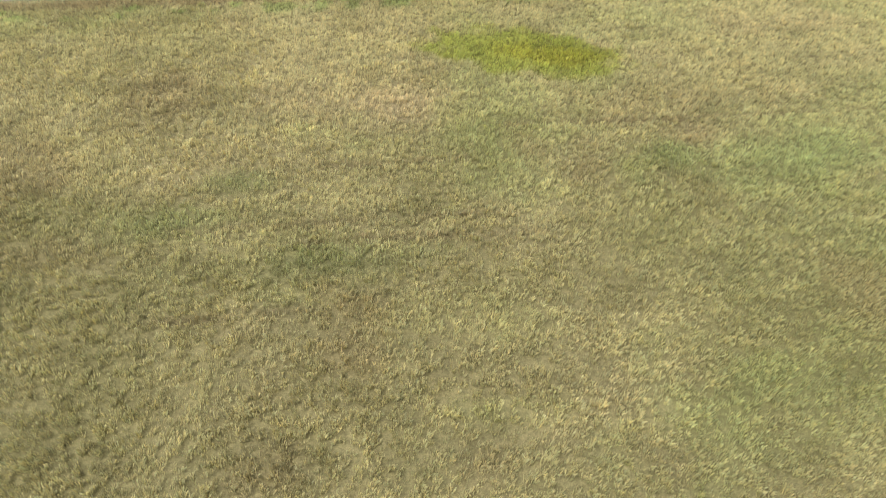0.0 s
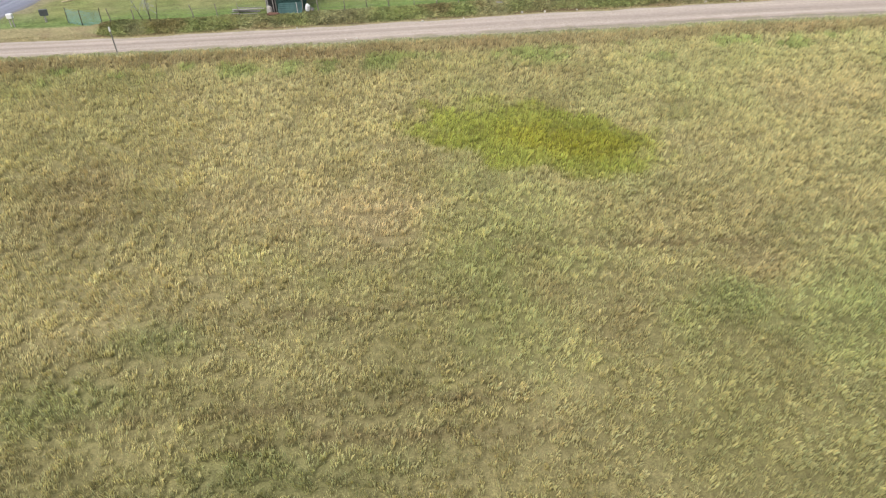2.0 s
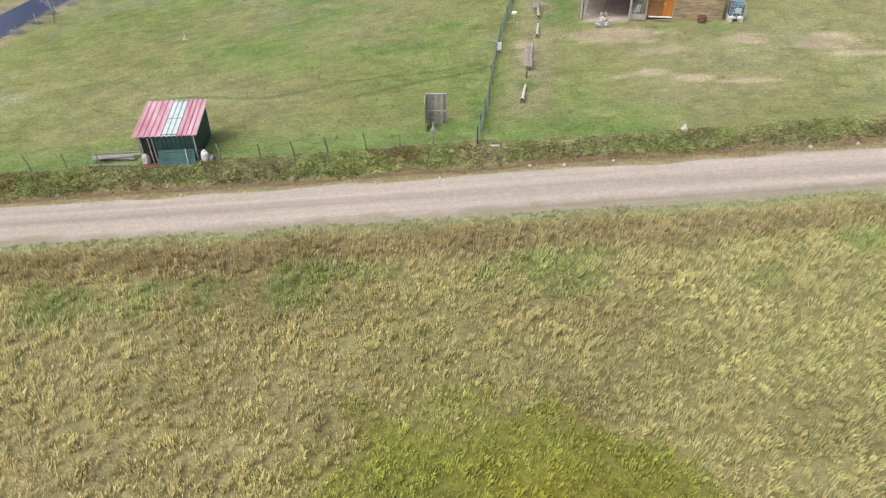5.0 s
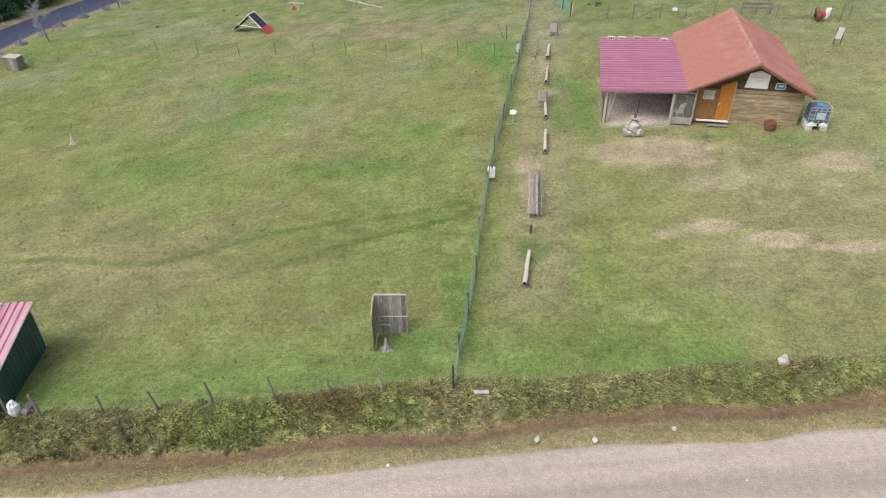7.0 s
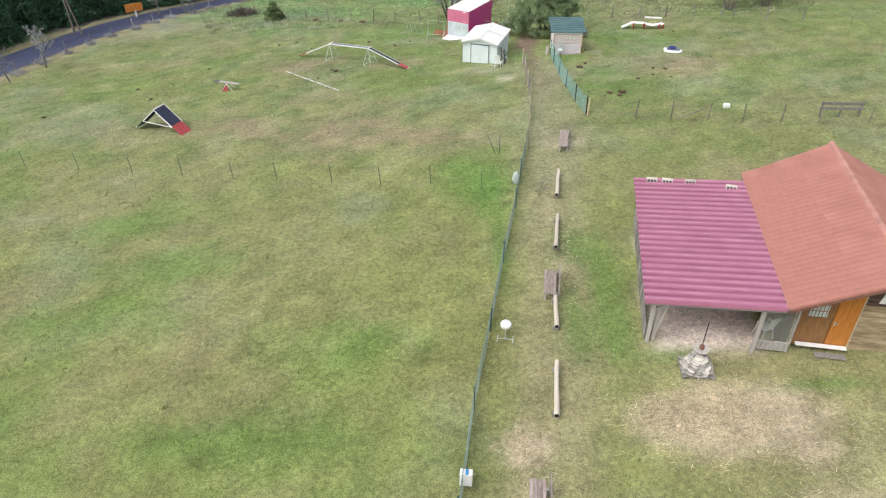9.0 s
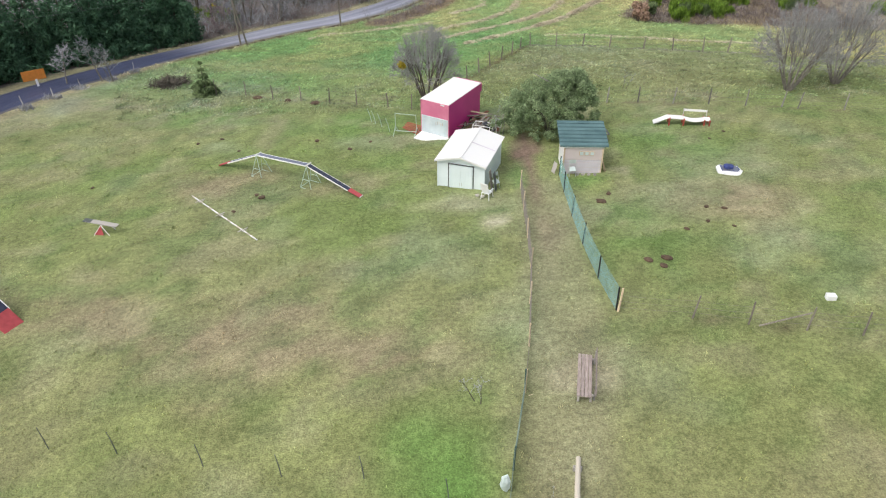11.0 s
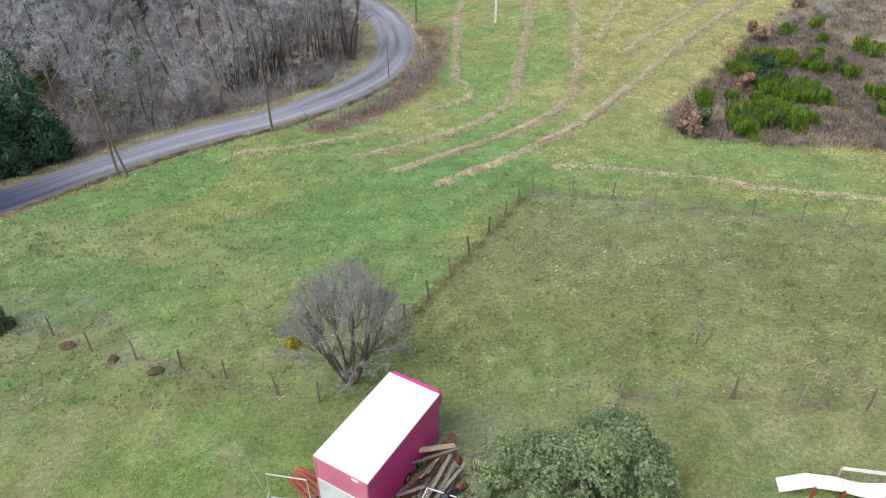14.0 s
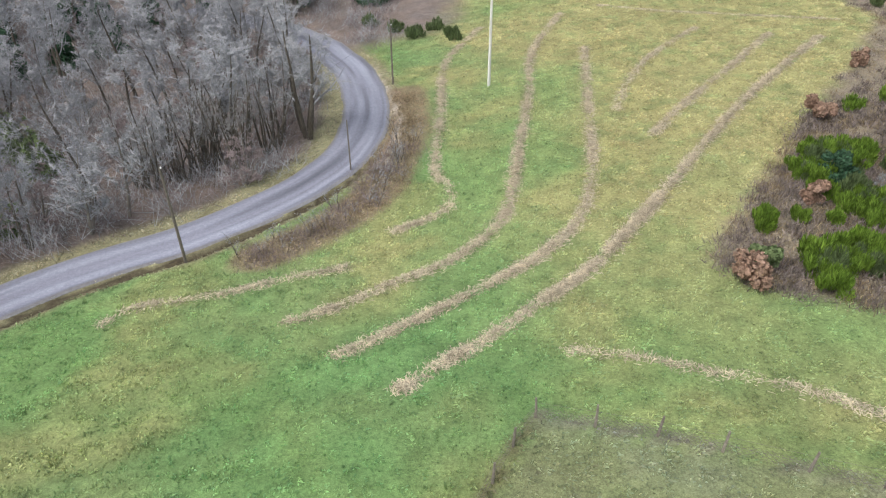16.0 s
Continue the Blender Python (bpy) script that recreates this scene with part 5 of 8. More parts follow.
# ---- wooden blind with a cone before it ----
def blind():
    t = thing("wooden_blind", 2.02, 81.55, 0, "weathered two-sided board screen standing in the meadow", "board screen")
    r = random.Random(4)
    for i in range(7):
        part("board", Shape().box((-.54 + .178 * i, .35, 1.1 + r.uniform(-.02, .02)), (.168, .03, 2.1)), M_WOOD_GREY, t)
    for z in (.95, 2.1):
        part("rail", Shape().box((0, .315, z), (1.3, .05, .07)), M_WHITEWOOD, t)
    part("rail", Shape().box((-.35, .315, .5), (.6, .05, .06)), M_WHITEWOOD, t)
    for i in range(6):
        part("board", Shape().box((-.65, .28 - .2 * i, 1.05 - .03 * i + r.uniform(-.02, .02)), (.03, .19, 2.05 - .08 * i)), M_WOOD_GREY, t)
    part("rail", Shape().box((-.75, -.15, 1.75), (.05, 1.0, .06), m=pose(-.68, -.2, 1.95, 8, 0, 0)), M_FRESH, t)
    part("post", Shape().box((.64, .35, 1.0), (.06, .06, 2.1)), M_WOOD_GREY, t)


blind()


def marker_cone(x, y, h, rz=0, label="pale cone with a square foot", mat=M_PLASTIC, z=None):
    t = thing("marker_cone", x, y, rz, label, "cone", z=z)
    part("foot", Shape().box((0, 0, .03), (h * .62, h * .62, .05)), mat, t)
    part("cone", Shape().lathe([(h * .24, .05), (h * .13, h * .45), (h * .05, h * .96), (h * .03, h)], 12), mat, t)
    return t


marker_cone(1.85, 80.9, .66, 20, "grey and cream cone on a square foot", M_WOOD_GREY)
marker_cone(-20.6, 102.0, .75, 10, "small cream marker cone in the meadow", M_LOG)


# ---- fences ----
def stake(x, y, h, r=.045, lean=(0, 0), name="fence_post", label="grey split wooden fence stake", group="", mat=None, rz=0):
    t = thing(name, x, y, rz, label, "post", group)
    top = (lean[0] * h, lean[1] * h, h)
    s = Shape().path([(0, 0, -.15), (top[0] * .45 + .012, top[1] * .5, h * .5), top], [r * 1.08, r, r * .82], 7)
    part("stake", s, mat or M_WOOD_POST, t)
    return t


def wire_fence(name, pts, h, label, strands=3, sag=.05, mat=None, group=""):
    """Wires on the ground line given, as a thing of their own."""
    t = thing(name, pts[0][0], pts[0][1], 0, label, "wire")
    o = t.matrix_basis.translation
    for k in range(strands):
        s, line = Shape(), []
        zz = h * (k + 1) / (strands + .3)
        for (x0, y0), (x1, y1) in zip(pts, pts[1:]):
            a = Vector((x0, y0, gz(x0, y0) + zz)) - o
            b = Vector((x1, y1, gz(x1, y1) + zz)) - o
            m = (a + b) / 2 - Vector((0, 0, sag))
            line += [a, m]
        s.path(line + [b], [.006] * (len(line) + 1), 3)
        part("wire", s, mat or M_WIRE, t)
    return t


R9 = random.Random(9)
# along the track
ROAD_POSTS = [(-29.2, 76.3), (-27.2, 76.5), (-21.9, 76.9), (-19.8, 77.0), (-17.9, 77.2), (-10.75, 77.6), (-8.4, 77.65), (-6.35, 77.75), (-4.4, 78.05), (-2.1, 78.2), (-.1, 78.35), (1.9, 78.5)]
for i, (x, y) in enumerate(ROAD_POSTS):
    stake(x, y, R9.uniform(1.0, 1.3), R9.uniform(.035, .06), (R9.uniform(-.22, .02), R9.uniform(-.06, .1)), group="stakes along the track")
wire_fence("wire", ROAD_POSTS, 1.0, "slack wires of the stake fence along the track", 2)
# across the middle of the meadow: thin rods
for x, y in ((-13.5, 118.2), (-10.2, 117.7), (-6.8, 116.8), (-4.1, 116.5), (-.7, 115.8), (2.2, 115.3), (5.1, 115.1), (8.0, 114.1), (-17.2, 118.9), (-21, 119.6)):
    stake(x, y, 1.15, .018, (-.08, .02), "electric_fence_rod", "thin dark rod of a removable fence", "rods across the meadow", M_TRIMDARK)


def mesh_fence(name, pts, h, label, mat, cell=.16, sag=.0, wire=.0055, posts=True, post_mat=None, lean=0.0):
    """Netting between points: crossing wires in one part, posts as things."""
    t = thing(name, pts[0][0], pts[0][1], 0, label, "fence")
    o = t.matrix_basis.translation
    s = Shape()
    for (x0, y0), (x1, y1) in zip(pts, pts[1:]):
        L = math.hypot(x1 - x0, y1 - y0)
        n = max(2, int(L / cell))
        nz = int(h / cell)

        def at(u, v):
            x, y = x0 + (x1 - x0) * u, y0 + (y1 - y0) * u
            return Vector((x + lean * v, y, float(base_land(x, y)) + .02 + v * (1 - sag * math.sin(math.pi * u)))) - o
        for i in range(n):
            for k in range(nz):
                a, b, c, d = at(i / n, k * cell), at((i + 1) / n, k * cell), at((i + 1) / n, (k + 1) * cell), at(i / n, (k + 1) * cell)
                for p, q in ((a, c), (b, d)):
                    e = Vector((0, 0, wire))
                    g = Vector((wire, wire, 0))
                    s.add([p - e, p + e + g, q + e, q - e - g], [(0, 1, 2, 3)])
        for v in (.0, h * .5, h):
            s.tube(at(0, v), at(1, v), .008, .008, 3, False)
    part("netting", s, mat, t)
    if posts:
        for i, (x, y) in enumerate(pts):
            c = part("post", Shape().tube((x - o.x, y - o.y, gz(x, y) - o.z - .1), (x - o.x + R9.uniform(-.04, .04) + lean * h, y - o.y, gz(x, y) - o.z + h + .08), .04, .036, 7), post_mat or M_GREENSTEEL, t)
    return t


GF = [(4.55, 78.6), (4.8, 80.3), (5.2, 83.0), (5.6, 85.7), (5.9, 89.0), (6.5, 93.4), (7.1, 98.0), (7.9, 102.3), (8.75, 107.2), (9.7, 112), (10.2, 115.3), (10.9, 118.9)]
mesh_fence("green_mesh_fence", GF, 1.15, "sagging green wire-mesh fence dividing the meadow", M_MESH, .19, .08, .011)
mesh_fence("old_mesh_fence", [(10.9, 118.9), (11.3, 121.5), (11.6, 124.4), (11.9, 127.2), (12.0, 130), (12.05, 133), (12.1, 135.6)], 1.15, "rusty old mesh fence on wooden posts", M_WIRE, .2, .08, .009, post_mat=M_FRESH)
mesh_fence("netting_fence", [(15.3, 123.7), (14.95, 126.2), (14.7, 129.2), (14.6, 132.2), (14.55, 135), (14.55, 137.2)], 1.2, "blue-green plastic netting fence", M_NET, .12, .05, .008, post_mat=M_BLACK)
part_post = stake(15.35, 123.6, 1.25, .05, (.06, .03), "gate_post", "pale wooden end post of the netting", mat=M_FRESH)
for x, y in WF[1:]:
    stake(x, y, 1.2, .04, (R9.uniform(-.02, .12), .03), group="posts of the yard fence")
wire_fence("wire", WF, 1.05, "plain wires of the yard fence", 3)
bt = thing("fence_brace", 21.0, 122.4, 0, "slanting wooden brace of the yard fence", "brace")
part("pole", Shape().tube((0, 0, 0), (1.75, -.4, 1.05), .04, .035, 7), M_WOOD_POST, bt)
# rear of the meadow, paddock and east posts
for x, y in REAR:
    stake(x, y, 1.25, .05, (R9.uniform(-.1, .06), 0), group="posts behind the meadow")
wire_fence("wire", REAR, 1.1, "plain wires behind the meadow", 3)
for x, y in PAD1 + PAD2[1:]:
    stake(x, y, R9.uniform(1.15, 1.45), .065, (R9.uniform(-.1, .1), 0), group="posts round the paddock")
mesh_fence("paddock_mesh", PAD1, .95, "rusty stock netting along the paddock", M_WIRE, .24, .03, posts=False)
mesh_fence("paddock_mesh", PAD2, .95, "rusty stock netting along the paddock", M_WIRE, .24, .03, posts=False)
for i, (x, y) in enumerate(EAST):
    stake(x, y, 1.25, .05, (R9.uniform(-.02, .16), 0), label="pale peeled wooden fence post", group="pale posts east of the sheds", mat=M_WOOD_GREY)
wire_fence("wire", EAST, 1.05, "plain wires on the pale posts", 3)
# along the asphalt lane
lp = [p for p in LANE_PTS if 96 < p[1] < 168][::3]
LF = [(p[0] + 3.3, p[1] - .4) for p in lp]
for x, y in LF:
    stake(x, y, R9.uniform(.9, 1.3), .04, (R9.uniform(-.25, .1), .05), label="pale leaning stake beside the lane", group="stakes beside the lane", mat=M_WHITEWOOD if R9.random() < .5 else M_WOOD_POST)
wire_fence("wire", LF, .95, "slack wires beside the lane", 2)


# ---- along the worn path ----
def slat_bench(x, y, rz, L, label="grey slatted wooden bench with a low back"):
    t = thing("bench", x, y, rz, label, "bench", "benches along the path")
    for i in range(4):
        part("seat_plank", Shape().box((-.26 + .14 * i, 0, .44), (.125, L, .04)), M_WOOD_BENCH, t)
    for i in range(2):
        part("back_plank", Shape().box((.36, 0, .62 + .17 * i), (.035, L * 1.03, .14)), M_WOOD_BENCH, t)
    for y1 in (-L * .42, L * .42):
        for x1 in (-.24, .22):
            part("leg", Shape().tube((x1, y1, -.05), (x1, y1, .43), .05, .05, 7), M_WHITEWOOD, t)
        part("back_post", Shape().box((.33, y1, .5), (.06, .08, .7)), M_WOOD_GREY, t)
        part("cross_bar", Shape().box((0, y1, .39), (.62, .09, .07)), M_WOOD_GREY, t)
    return t


slat_bench(8.92, 92.4, -6, 4.3)
slat_bench(10.75, 105.0, -8, 1.75)
slat_bench(13.25, 119.3, -10, 2.3)


def log_rail(x, y, rz, L, r=.15):
    t = thing("log_rail", x, y, rz, "peeled pale log lying on short supports", "log", "logs along the path")
    s = Shape()
    n = 6
    pts = [Vector((.008 * math.sin(i * 1.3), -L / 2 + L * i / n, .34 + .01 * math.sin(i * 2))) for i in range(n + 1)]
    s.path(pts, [r * (1 - .03 * i) for i in range(n + 1)], 12)
    part("log", s, M_LOG, t, smooth=False)
    # black disc painting the shade within the log's hollow end
    e = Shape().tube((pts[0].x, -L / 2 - .012, .34), (pts[0].x, -L / 2 + .02, .34), r * .82, r * .82, 12)
    part("hollow_end_shade", e, M_BLACK, t, "dark hollow end")
    for y1 in (-L * .4, L * .4):
        part("support", Shape().box((0, y1, .08), (.3, .12, .28)), M_WOOD_GREY, t)
    return t


for (ax, ay), (bx2, by2) in (((7.75, 84.7), (8.2, 87.2)), ((10.05, 97.3), (10.4, 100.1)), ((10.65, 102.1), (10.85, 104.3)), ((11.3, 107.8), (11.75, 110.7)), ((11.95, 112.7), (12.4, 115.5))):
    log_rail((ax + bx2) / 2, (ay + by2) / 2, math.degrees(math.atan2(ax - bx2, by2 - ay)), math.hypot(bx2 - ax, by2 - ay), .105)
stake(8.45, 89.1, .55, .05, (0, 0), "stump_post", "short mossy post stump in the grass", mat=M_BARKDARK)


def flood_lamp():
    t = thing("water_trough_stand", 8.5, 101.75, -8, "white dish on a slim metal stand", "dish stand")
    for sx in (-1, 1):
        part("foot", Shape().tube((sx * .32, -.2, .02), (sx * .32, .2, .02), .018), M_GALV, t)
    part("foot_bar", Shape().tube((-.32, 0, .03), (.32, 0, .03), .018), M_GALV, t)
    part("stem", Shape().tube((0, 0, .02), (0, 0, .7), .025), M_GALV, t)
    part("dish", Shape().lathe([(.1, .66), (.22, .72), (.24, .84), (.2, .91), (.08, .93)], 18), M_PLASTIC, t, smooth=True)


flood_lamp()


def box_sign():
    t = thing("white_box", 6.75, 94.6, -6, "white box with a blue stripe on the mesh fence", "box")
    part("post", Shape().tube((0, .12, -.1), (0, .12, .9), .03), M_GREENSTEEL, t)
    part("box", Shape().box((0, 0, .55), (.42, .26, .6), bev=.02), M_PLASTIC, t)
    part("stripe", Shape().box((.03, -.02, .865), (.1, .22, .02), bev=.004), M_BLUE, t)


box_sign()
t = thing("white_bag", 10.1, 114.9, 0, "pale plastic bag caught on the mesh fence", "bag")
part("bag", Shape().rock((-.25, -.5, .5), (.35, .3, .7), random.Random(6)), M_CLEARSHEET, t)


# ---- dog sport gear ----
def a_frame():
    t = thing("a_frame_ramp", -13.75, 124.75, -22.5, "dog agility A-frame with navy ramps and red ends", "agility ramp")
    h, run, w = 1.68, 2.05, .98
    for sx in (-1, 1):
        a = math.degrees(math.atan2(h, run))
        L = math.hypot(h, run)
        mp = pose(sx * run / 2, 0, h / 2 + .02, 0, sx * a, 0)
        sgn = sx
        up = pose(sx * run * .30, 0, h * .70 + .02, 0, sx * a, 0)
        lo = pose(sx * run * .80, 0, h * .20 + .02, 0, sx * a, 0)
        rmp = part("ramp", Shape().box((0, 0, 0), (L * .6, w, .05), m=up), M_NAVY, t, "navy upper ramp")
        part("contact_zone", Shape().box((0, 0, 0), (L * .4, w, .05), m=lo), M_CONTACT if sx > 0 else M_NAVY, t, "red lower ramp" if sx > 0 else "navy lower ramp")
        for i in range(5):
            f = .12 + .17 * i
            part("slat", Shape().box((0, 0, 0), (.03, w * .96, .02), m=pose(sx * run * f, 0, h * (1 - f) + .055, 0, sx * a, 0)), M_NAVY if f < .6 or sx < 0 else M_CONTACT, rmp)
        for sy in (-1, 1):
            part("side_rail", Shape().box((0, 0, 0), (L * .62, .05, .07), m=pose(sx * run * .31, sy * (w / 2 + .03), h * .69, 0, sx * a, 0)), M_WHITE, t)
        part("end_bar", Shape().box((sx * run, 0, .06), (.07, w, .08)), M_WHITE, t)
    part("ridge_bar", Shape().box((0, 0, h + .05), (.09, w + .06, .06)), M_WHITE, t)
    for sy in (-1, 1):
        part("tie_bar", Shape().box((0, sy * (w / 2 + .03), h * .38), (run * 1.22, .04, .05)), M_WHITE, t)


a_frame()


def dog_walk():
    t = thing("dog_walk", 0, 0, 0, "long dog agility walk with dark planks and red ends", "agility walk", z=0)
    P = [Vector((-7.14, 140.77, 0)), Vector((-4.0, 139.1, -2.36)), Vector((-.52, 137.19, -2.08)), Vector((2.78, 135.26, 0))]
    P[0].z, P[3].z = gz(P[0].x, P[0].y) + .06, gz(P[3].x, P[3].y) + .06
    o = Vector((-2.2, 138.1, gz(-2.2, 138.1)))
    t.matrix_basis = pose(*o)
    P = [p - o for p in P]

    def plank(nm, a, b, mat, w=.32, th=.05, label="", lift=0):
        d = b - a
        m = Matrix.Translation((a + b) / 2 + Vector((0, 0, lift))) @ d.to_track_quat('X', 'Z').to_matrix().to_4x4()
        return part(nm, Shape().box((0, 0, 0), (d.length, w, th), m=m), mat, t, label), m, d.length
    for a, b, mat in ((P[0].lerp(P[1], .24), P[1], M_DULLBLUE), (P[1], P[2], M_DULLBLUE), (P[2], P[3].lerp(P[2], .22), M_NAVY)):
        ob, m, L = plank("plank", a, b, mat)
        for sy in (-1, 1):
            part("side_rail", Shape().box((0, 0, 0), (L, .03, .07), m=m @ pose(0, sy * .17, -.005)), M_WHITE, ob)
        if mat is M_NAVY:
            for i in range(7):
                part("slat", Shape().box((0, 0, 0), (.025, .3, .015), m=m @ pose(-L / 2 + .3 + i * L / 8, 0, .03)), M_TRIMDARK, ob)
    plank("contact_zone", P[0], P[0].lerp(P[1], .24), M_CONTACT, .34, .05, "red end plank")
    plank("contact_zone", P[3].lerp(P[2], .22), P[3], M_CONTACT, .34, .05, "red end plank")
    d = (P[3] - P[2]).normalized()
    side = Vector((-d.y, d.x, 0)).normalized()
    part("end_bar", Shape().tube(P[3] - side * .17, P[3] + side * .17, .03), M_WHITE, t)
    for p in (P[1], P[2]):
        s2 = Vector((.48, .87, 0))
        part("joint_bar", Shape().tube(p - s2 * .25 + Vector((0, 0, .05)), p + s2 * .25 + Vector((0, 0, .05)), .04), M_WHITE, t)
        f = Shape()
        g = gz(p.x + o.x, p.y + o.y) - o.z
        al = Vector((.87, -.48, 0))
        for sgn in (-1, 1):
            q = p + s2 * .2 * sgn
            a1 = Vector((q.x, q.y, 0)) + s2 * .3 * sgn - al * .42
            a2 = Vector((q.x, q.y, 0)) + s2 * .3 * sgn + al * .42
            a1.z = a2.z = g
            f.tube(q, a1, .022, .022, 6).tube(q, a2, .022, .022, 6).tube(a1, a2, .022, .022, 6)
            f.tube(q.lerp(a1, .6), q.lerp(a2, .6), .018, .018, 6)
        b0 = Vector((p.x, p.y, g)) - al * .42
        b1 = Vector((p.x, p.y, g)) + al * .42
        for b in (b0, b1):
            f.tube(b - s2 * .5, b + s2 * .5, .02, .02, 6)
        part("trestle", f, M_GREENTUBE, t)


dog_walk()


def weave_base():
    ax, ay, bx2, by2 = -7.6, 136.3, -2.3, 130.8
    L = math.hypot(bx2 - ax, by2 - ay)
    t = thing("weave_pole_base", (ax + bx2) / 2, (ay + by2) / 2, math.degrees(math.atan2(by2 - ay, bx2 - ax)), "white and grey ground bar of a slalom with cross feet", "slalom base")
    t.matrix_basis = t.matrix_basis @ pose(0, 0, .02, 0, math.degrees(math.atan2(gz(ax, ay) - gz(bx2, by2), L)), 0)
    n = 21
    for i in range(n):
        part("bar_section", Shape().box((-L / 2 + (i + .5) * L / n, 0, .05), (L / n * .98, .085, .05)), M_WHITE if i % 3 else M_LOG, t)
    for f in (-.36, -.04, .30):
        part("cross_foot", Shape().box((f * L, 0, .09), (.05, .62, .035)), M_WHITEWOOD, t)
        part("cross_foot", Shape().box((f * L + .16, 0, .09), (.04, .3, .035)), M_WHITEWOOD, t)


weave_base()


def seesaw():
    t = thing("seesaw", -11.3, 132.4, -4, "small tilted seesaw board on a red stand", "seesaw")
    m = pose(0, 0, .62, 0, 3, -8)
    part("board", Shape().box((0, 0, 0), (1.9, .34, .05), m=m), M_WHITEWOOD, t)
    part("board_end", Shape().box((0, 0, 0), (.5, .34, .055), m=m @ pose(-.85, 0, .0)), M_TRIMDARK, t)
    for sx in (-1, 1):
        for sy in (-1, 1):
            part("leg", Shape().tube((0, sy * .2, .6), (sx * .45, sy * .35, 0), .022, .022, 6), M_WHITE, t)
    part("stand_panel", Shape().slab([(-.1, -.1, .5), (-.5, -.3, .02), (.1, -.34, .02)], .03), M_CONTACT, t)


seesaw()


def white_bridge():
    t = thing("agility_bridge", 24.05, 144.85, -9, "low white agility bridge on red legs with a ramp", "agility bridge")
    part("deck", Shape().box((-.55, 0, .5), (1.1, .6, .05)), M_WHITE, t)
    sg = Shape()
    n = 8
    for i in range(n):
        a, b = i / n, (i + 1) / n
        z1, z2 = .5 - .12 * math.sin(math.pi * a), .5 - .12 * math.sin(math.pi * b)
        sg.slab([(1.35 * a, -.3, z1), (1.35 * b, -.3, z2), (1.35 * b, .3, z2), (1.35 * a, .3, z1)], .03)
    part("hanging_deck", sg, M_WHITE, t)
    part("deck", Shape().box((1.55, 0, .5), (.4, .6, .05)), M_WHITE, t)
    part("ramp", Shape().slab([(-2.0, -.3, .05), (-1.1, -.3, .52), (-1.1, .3, .52), (-2.0, .3, .05)], .05), M_WHITE, t)
    for x in (-.95, 0, 1.35, 1.7):
        for y in (-.33, .33):
            part("leg", Shape().box((x, y, .26), (.09, .07, .62)), M_RED, t)
    part("rail", Shape().box((.75, .36, .92), (1.6, .03, .16)), M_WHITE, t)
    for x in (-.02, 1.52):
        part("rail_post", Shape().box((x, .36, .75), (.05, .05, .5)), M_WHITEWOOD, t)


white_bridge()


def tarp_table():
    t = thing("low_platform", 24.5, 136.95, -4, "low white platform with grey net and a blue bundle", "platform")
    c = [(-.62, -.32), (-.3, -.48), (.4, -.6), (.62, -.5), (.82, -.1), (.6, .4), (.26, .5), (-.4, .55), (-.62, .38), (-.66, 0)]
    part("tarp", Shape().slab([(x, y, .12 + .03 * (i % 2)) for i, (x, y) in enumerate(c)], .1), M_PLASTIC, t)
    part("net", Shape().slab([(-.42, -.22, .16), (.5, -.3, .17), (.68, .0, .18), (.5, .42, .18), (-.4, .48, .17)], .03), M_DULLBLUE, t)
    for i in range(4):
        part("strap", Shape().box((-.4 + .33 * i, .12, .19), (.03, .85, .012), rz=-4), M_DEEPBLUE, t)
    part("bundle", Shape().rock((0, .1, .28), (.62, .5, .26), random.Random(2), 10), M_DEEPBLUE, t)


tarp_table()


def park_rail(x, y, rz, L):
    t = thing("jump_rail", x, y, rz, "grey timber rail of two planks on posts", "rail")
    for z in (.62, .95):
        part("plank", Shape().box((0, 0, z), (L, .06, .2)), M_WOOD_GREY, t)
    for x1 in (-L * .45, 0, L * .45):
        part("post", Shape().box((x1, .07, .5), (.09, .09, 1.1)), M_WOOD_GREY, t)


park_rail(31.0, 121.7, -2, 2.7)
t = thing("white_block", 24.7, 124.1, -4, "small white block in the grass", "block")
part("body", Shape().box((0, 0, .12), (.42, .3, .28), bev=.03), M_PLASTIC, t)


def cable_drum():
    t = thing("old_kennel_parts", 35.4, 119.6, 15, "tipped red wooden drum with white boards beside it", "drum")
    part("disc", Shape().tube((-.3, 0, .45), (-.1, -.1, .5), .6, .6, 16), M_TERRA, t)
    part("hub", Shape().tube((-.42, .05, .43), (-.3, 0, .45), .14, .14, 10), M_BLACK, t)
    part("drum", Shape().tube((-.1, -.1, .5), (.3, -.15, .5), .34, .34, 12), M_CONTACT, t)
    for i in range(3):
        part("board", Shape().box((0, 0, 0), (.08, .3, 1.0), m=pose(.75 + .14 * i, .1, .42, 0, 24, 10)), M_WHITE, t)
    for a, b in (((.4, -.9, 0), (.5, -.7, 1.3)), ((1.2, -1.1, 0), (1.7, -.7, 1.7)), ((1.4, -1.5, 0), (1.6, -.9, 1.6))):
        part("pole", Shape().tube(a, b, .05, .04, 6), M_WOOD_POST, t)


cable_drum()


def sign_board(x, y, rz):
    t = thing("notice_board", x, y, rz, "white notice sheet on dark posts", "notice board")
    for x1 in (-.3, .3):
        part("post", Shape().tube((x1, 0, -.05), (x1 + .06, .02, 1.25), .045, .04, 6), M_BARKDARK, t)
    part("sheet", Shape().box((-.05, -.06, .85), (.62, .03, .85), m=pose(-.05, -.08, .85, 0, 10, 6)), M_PLASTIC, t)


sign_board(34.3, 113.6, 10)


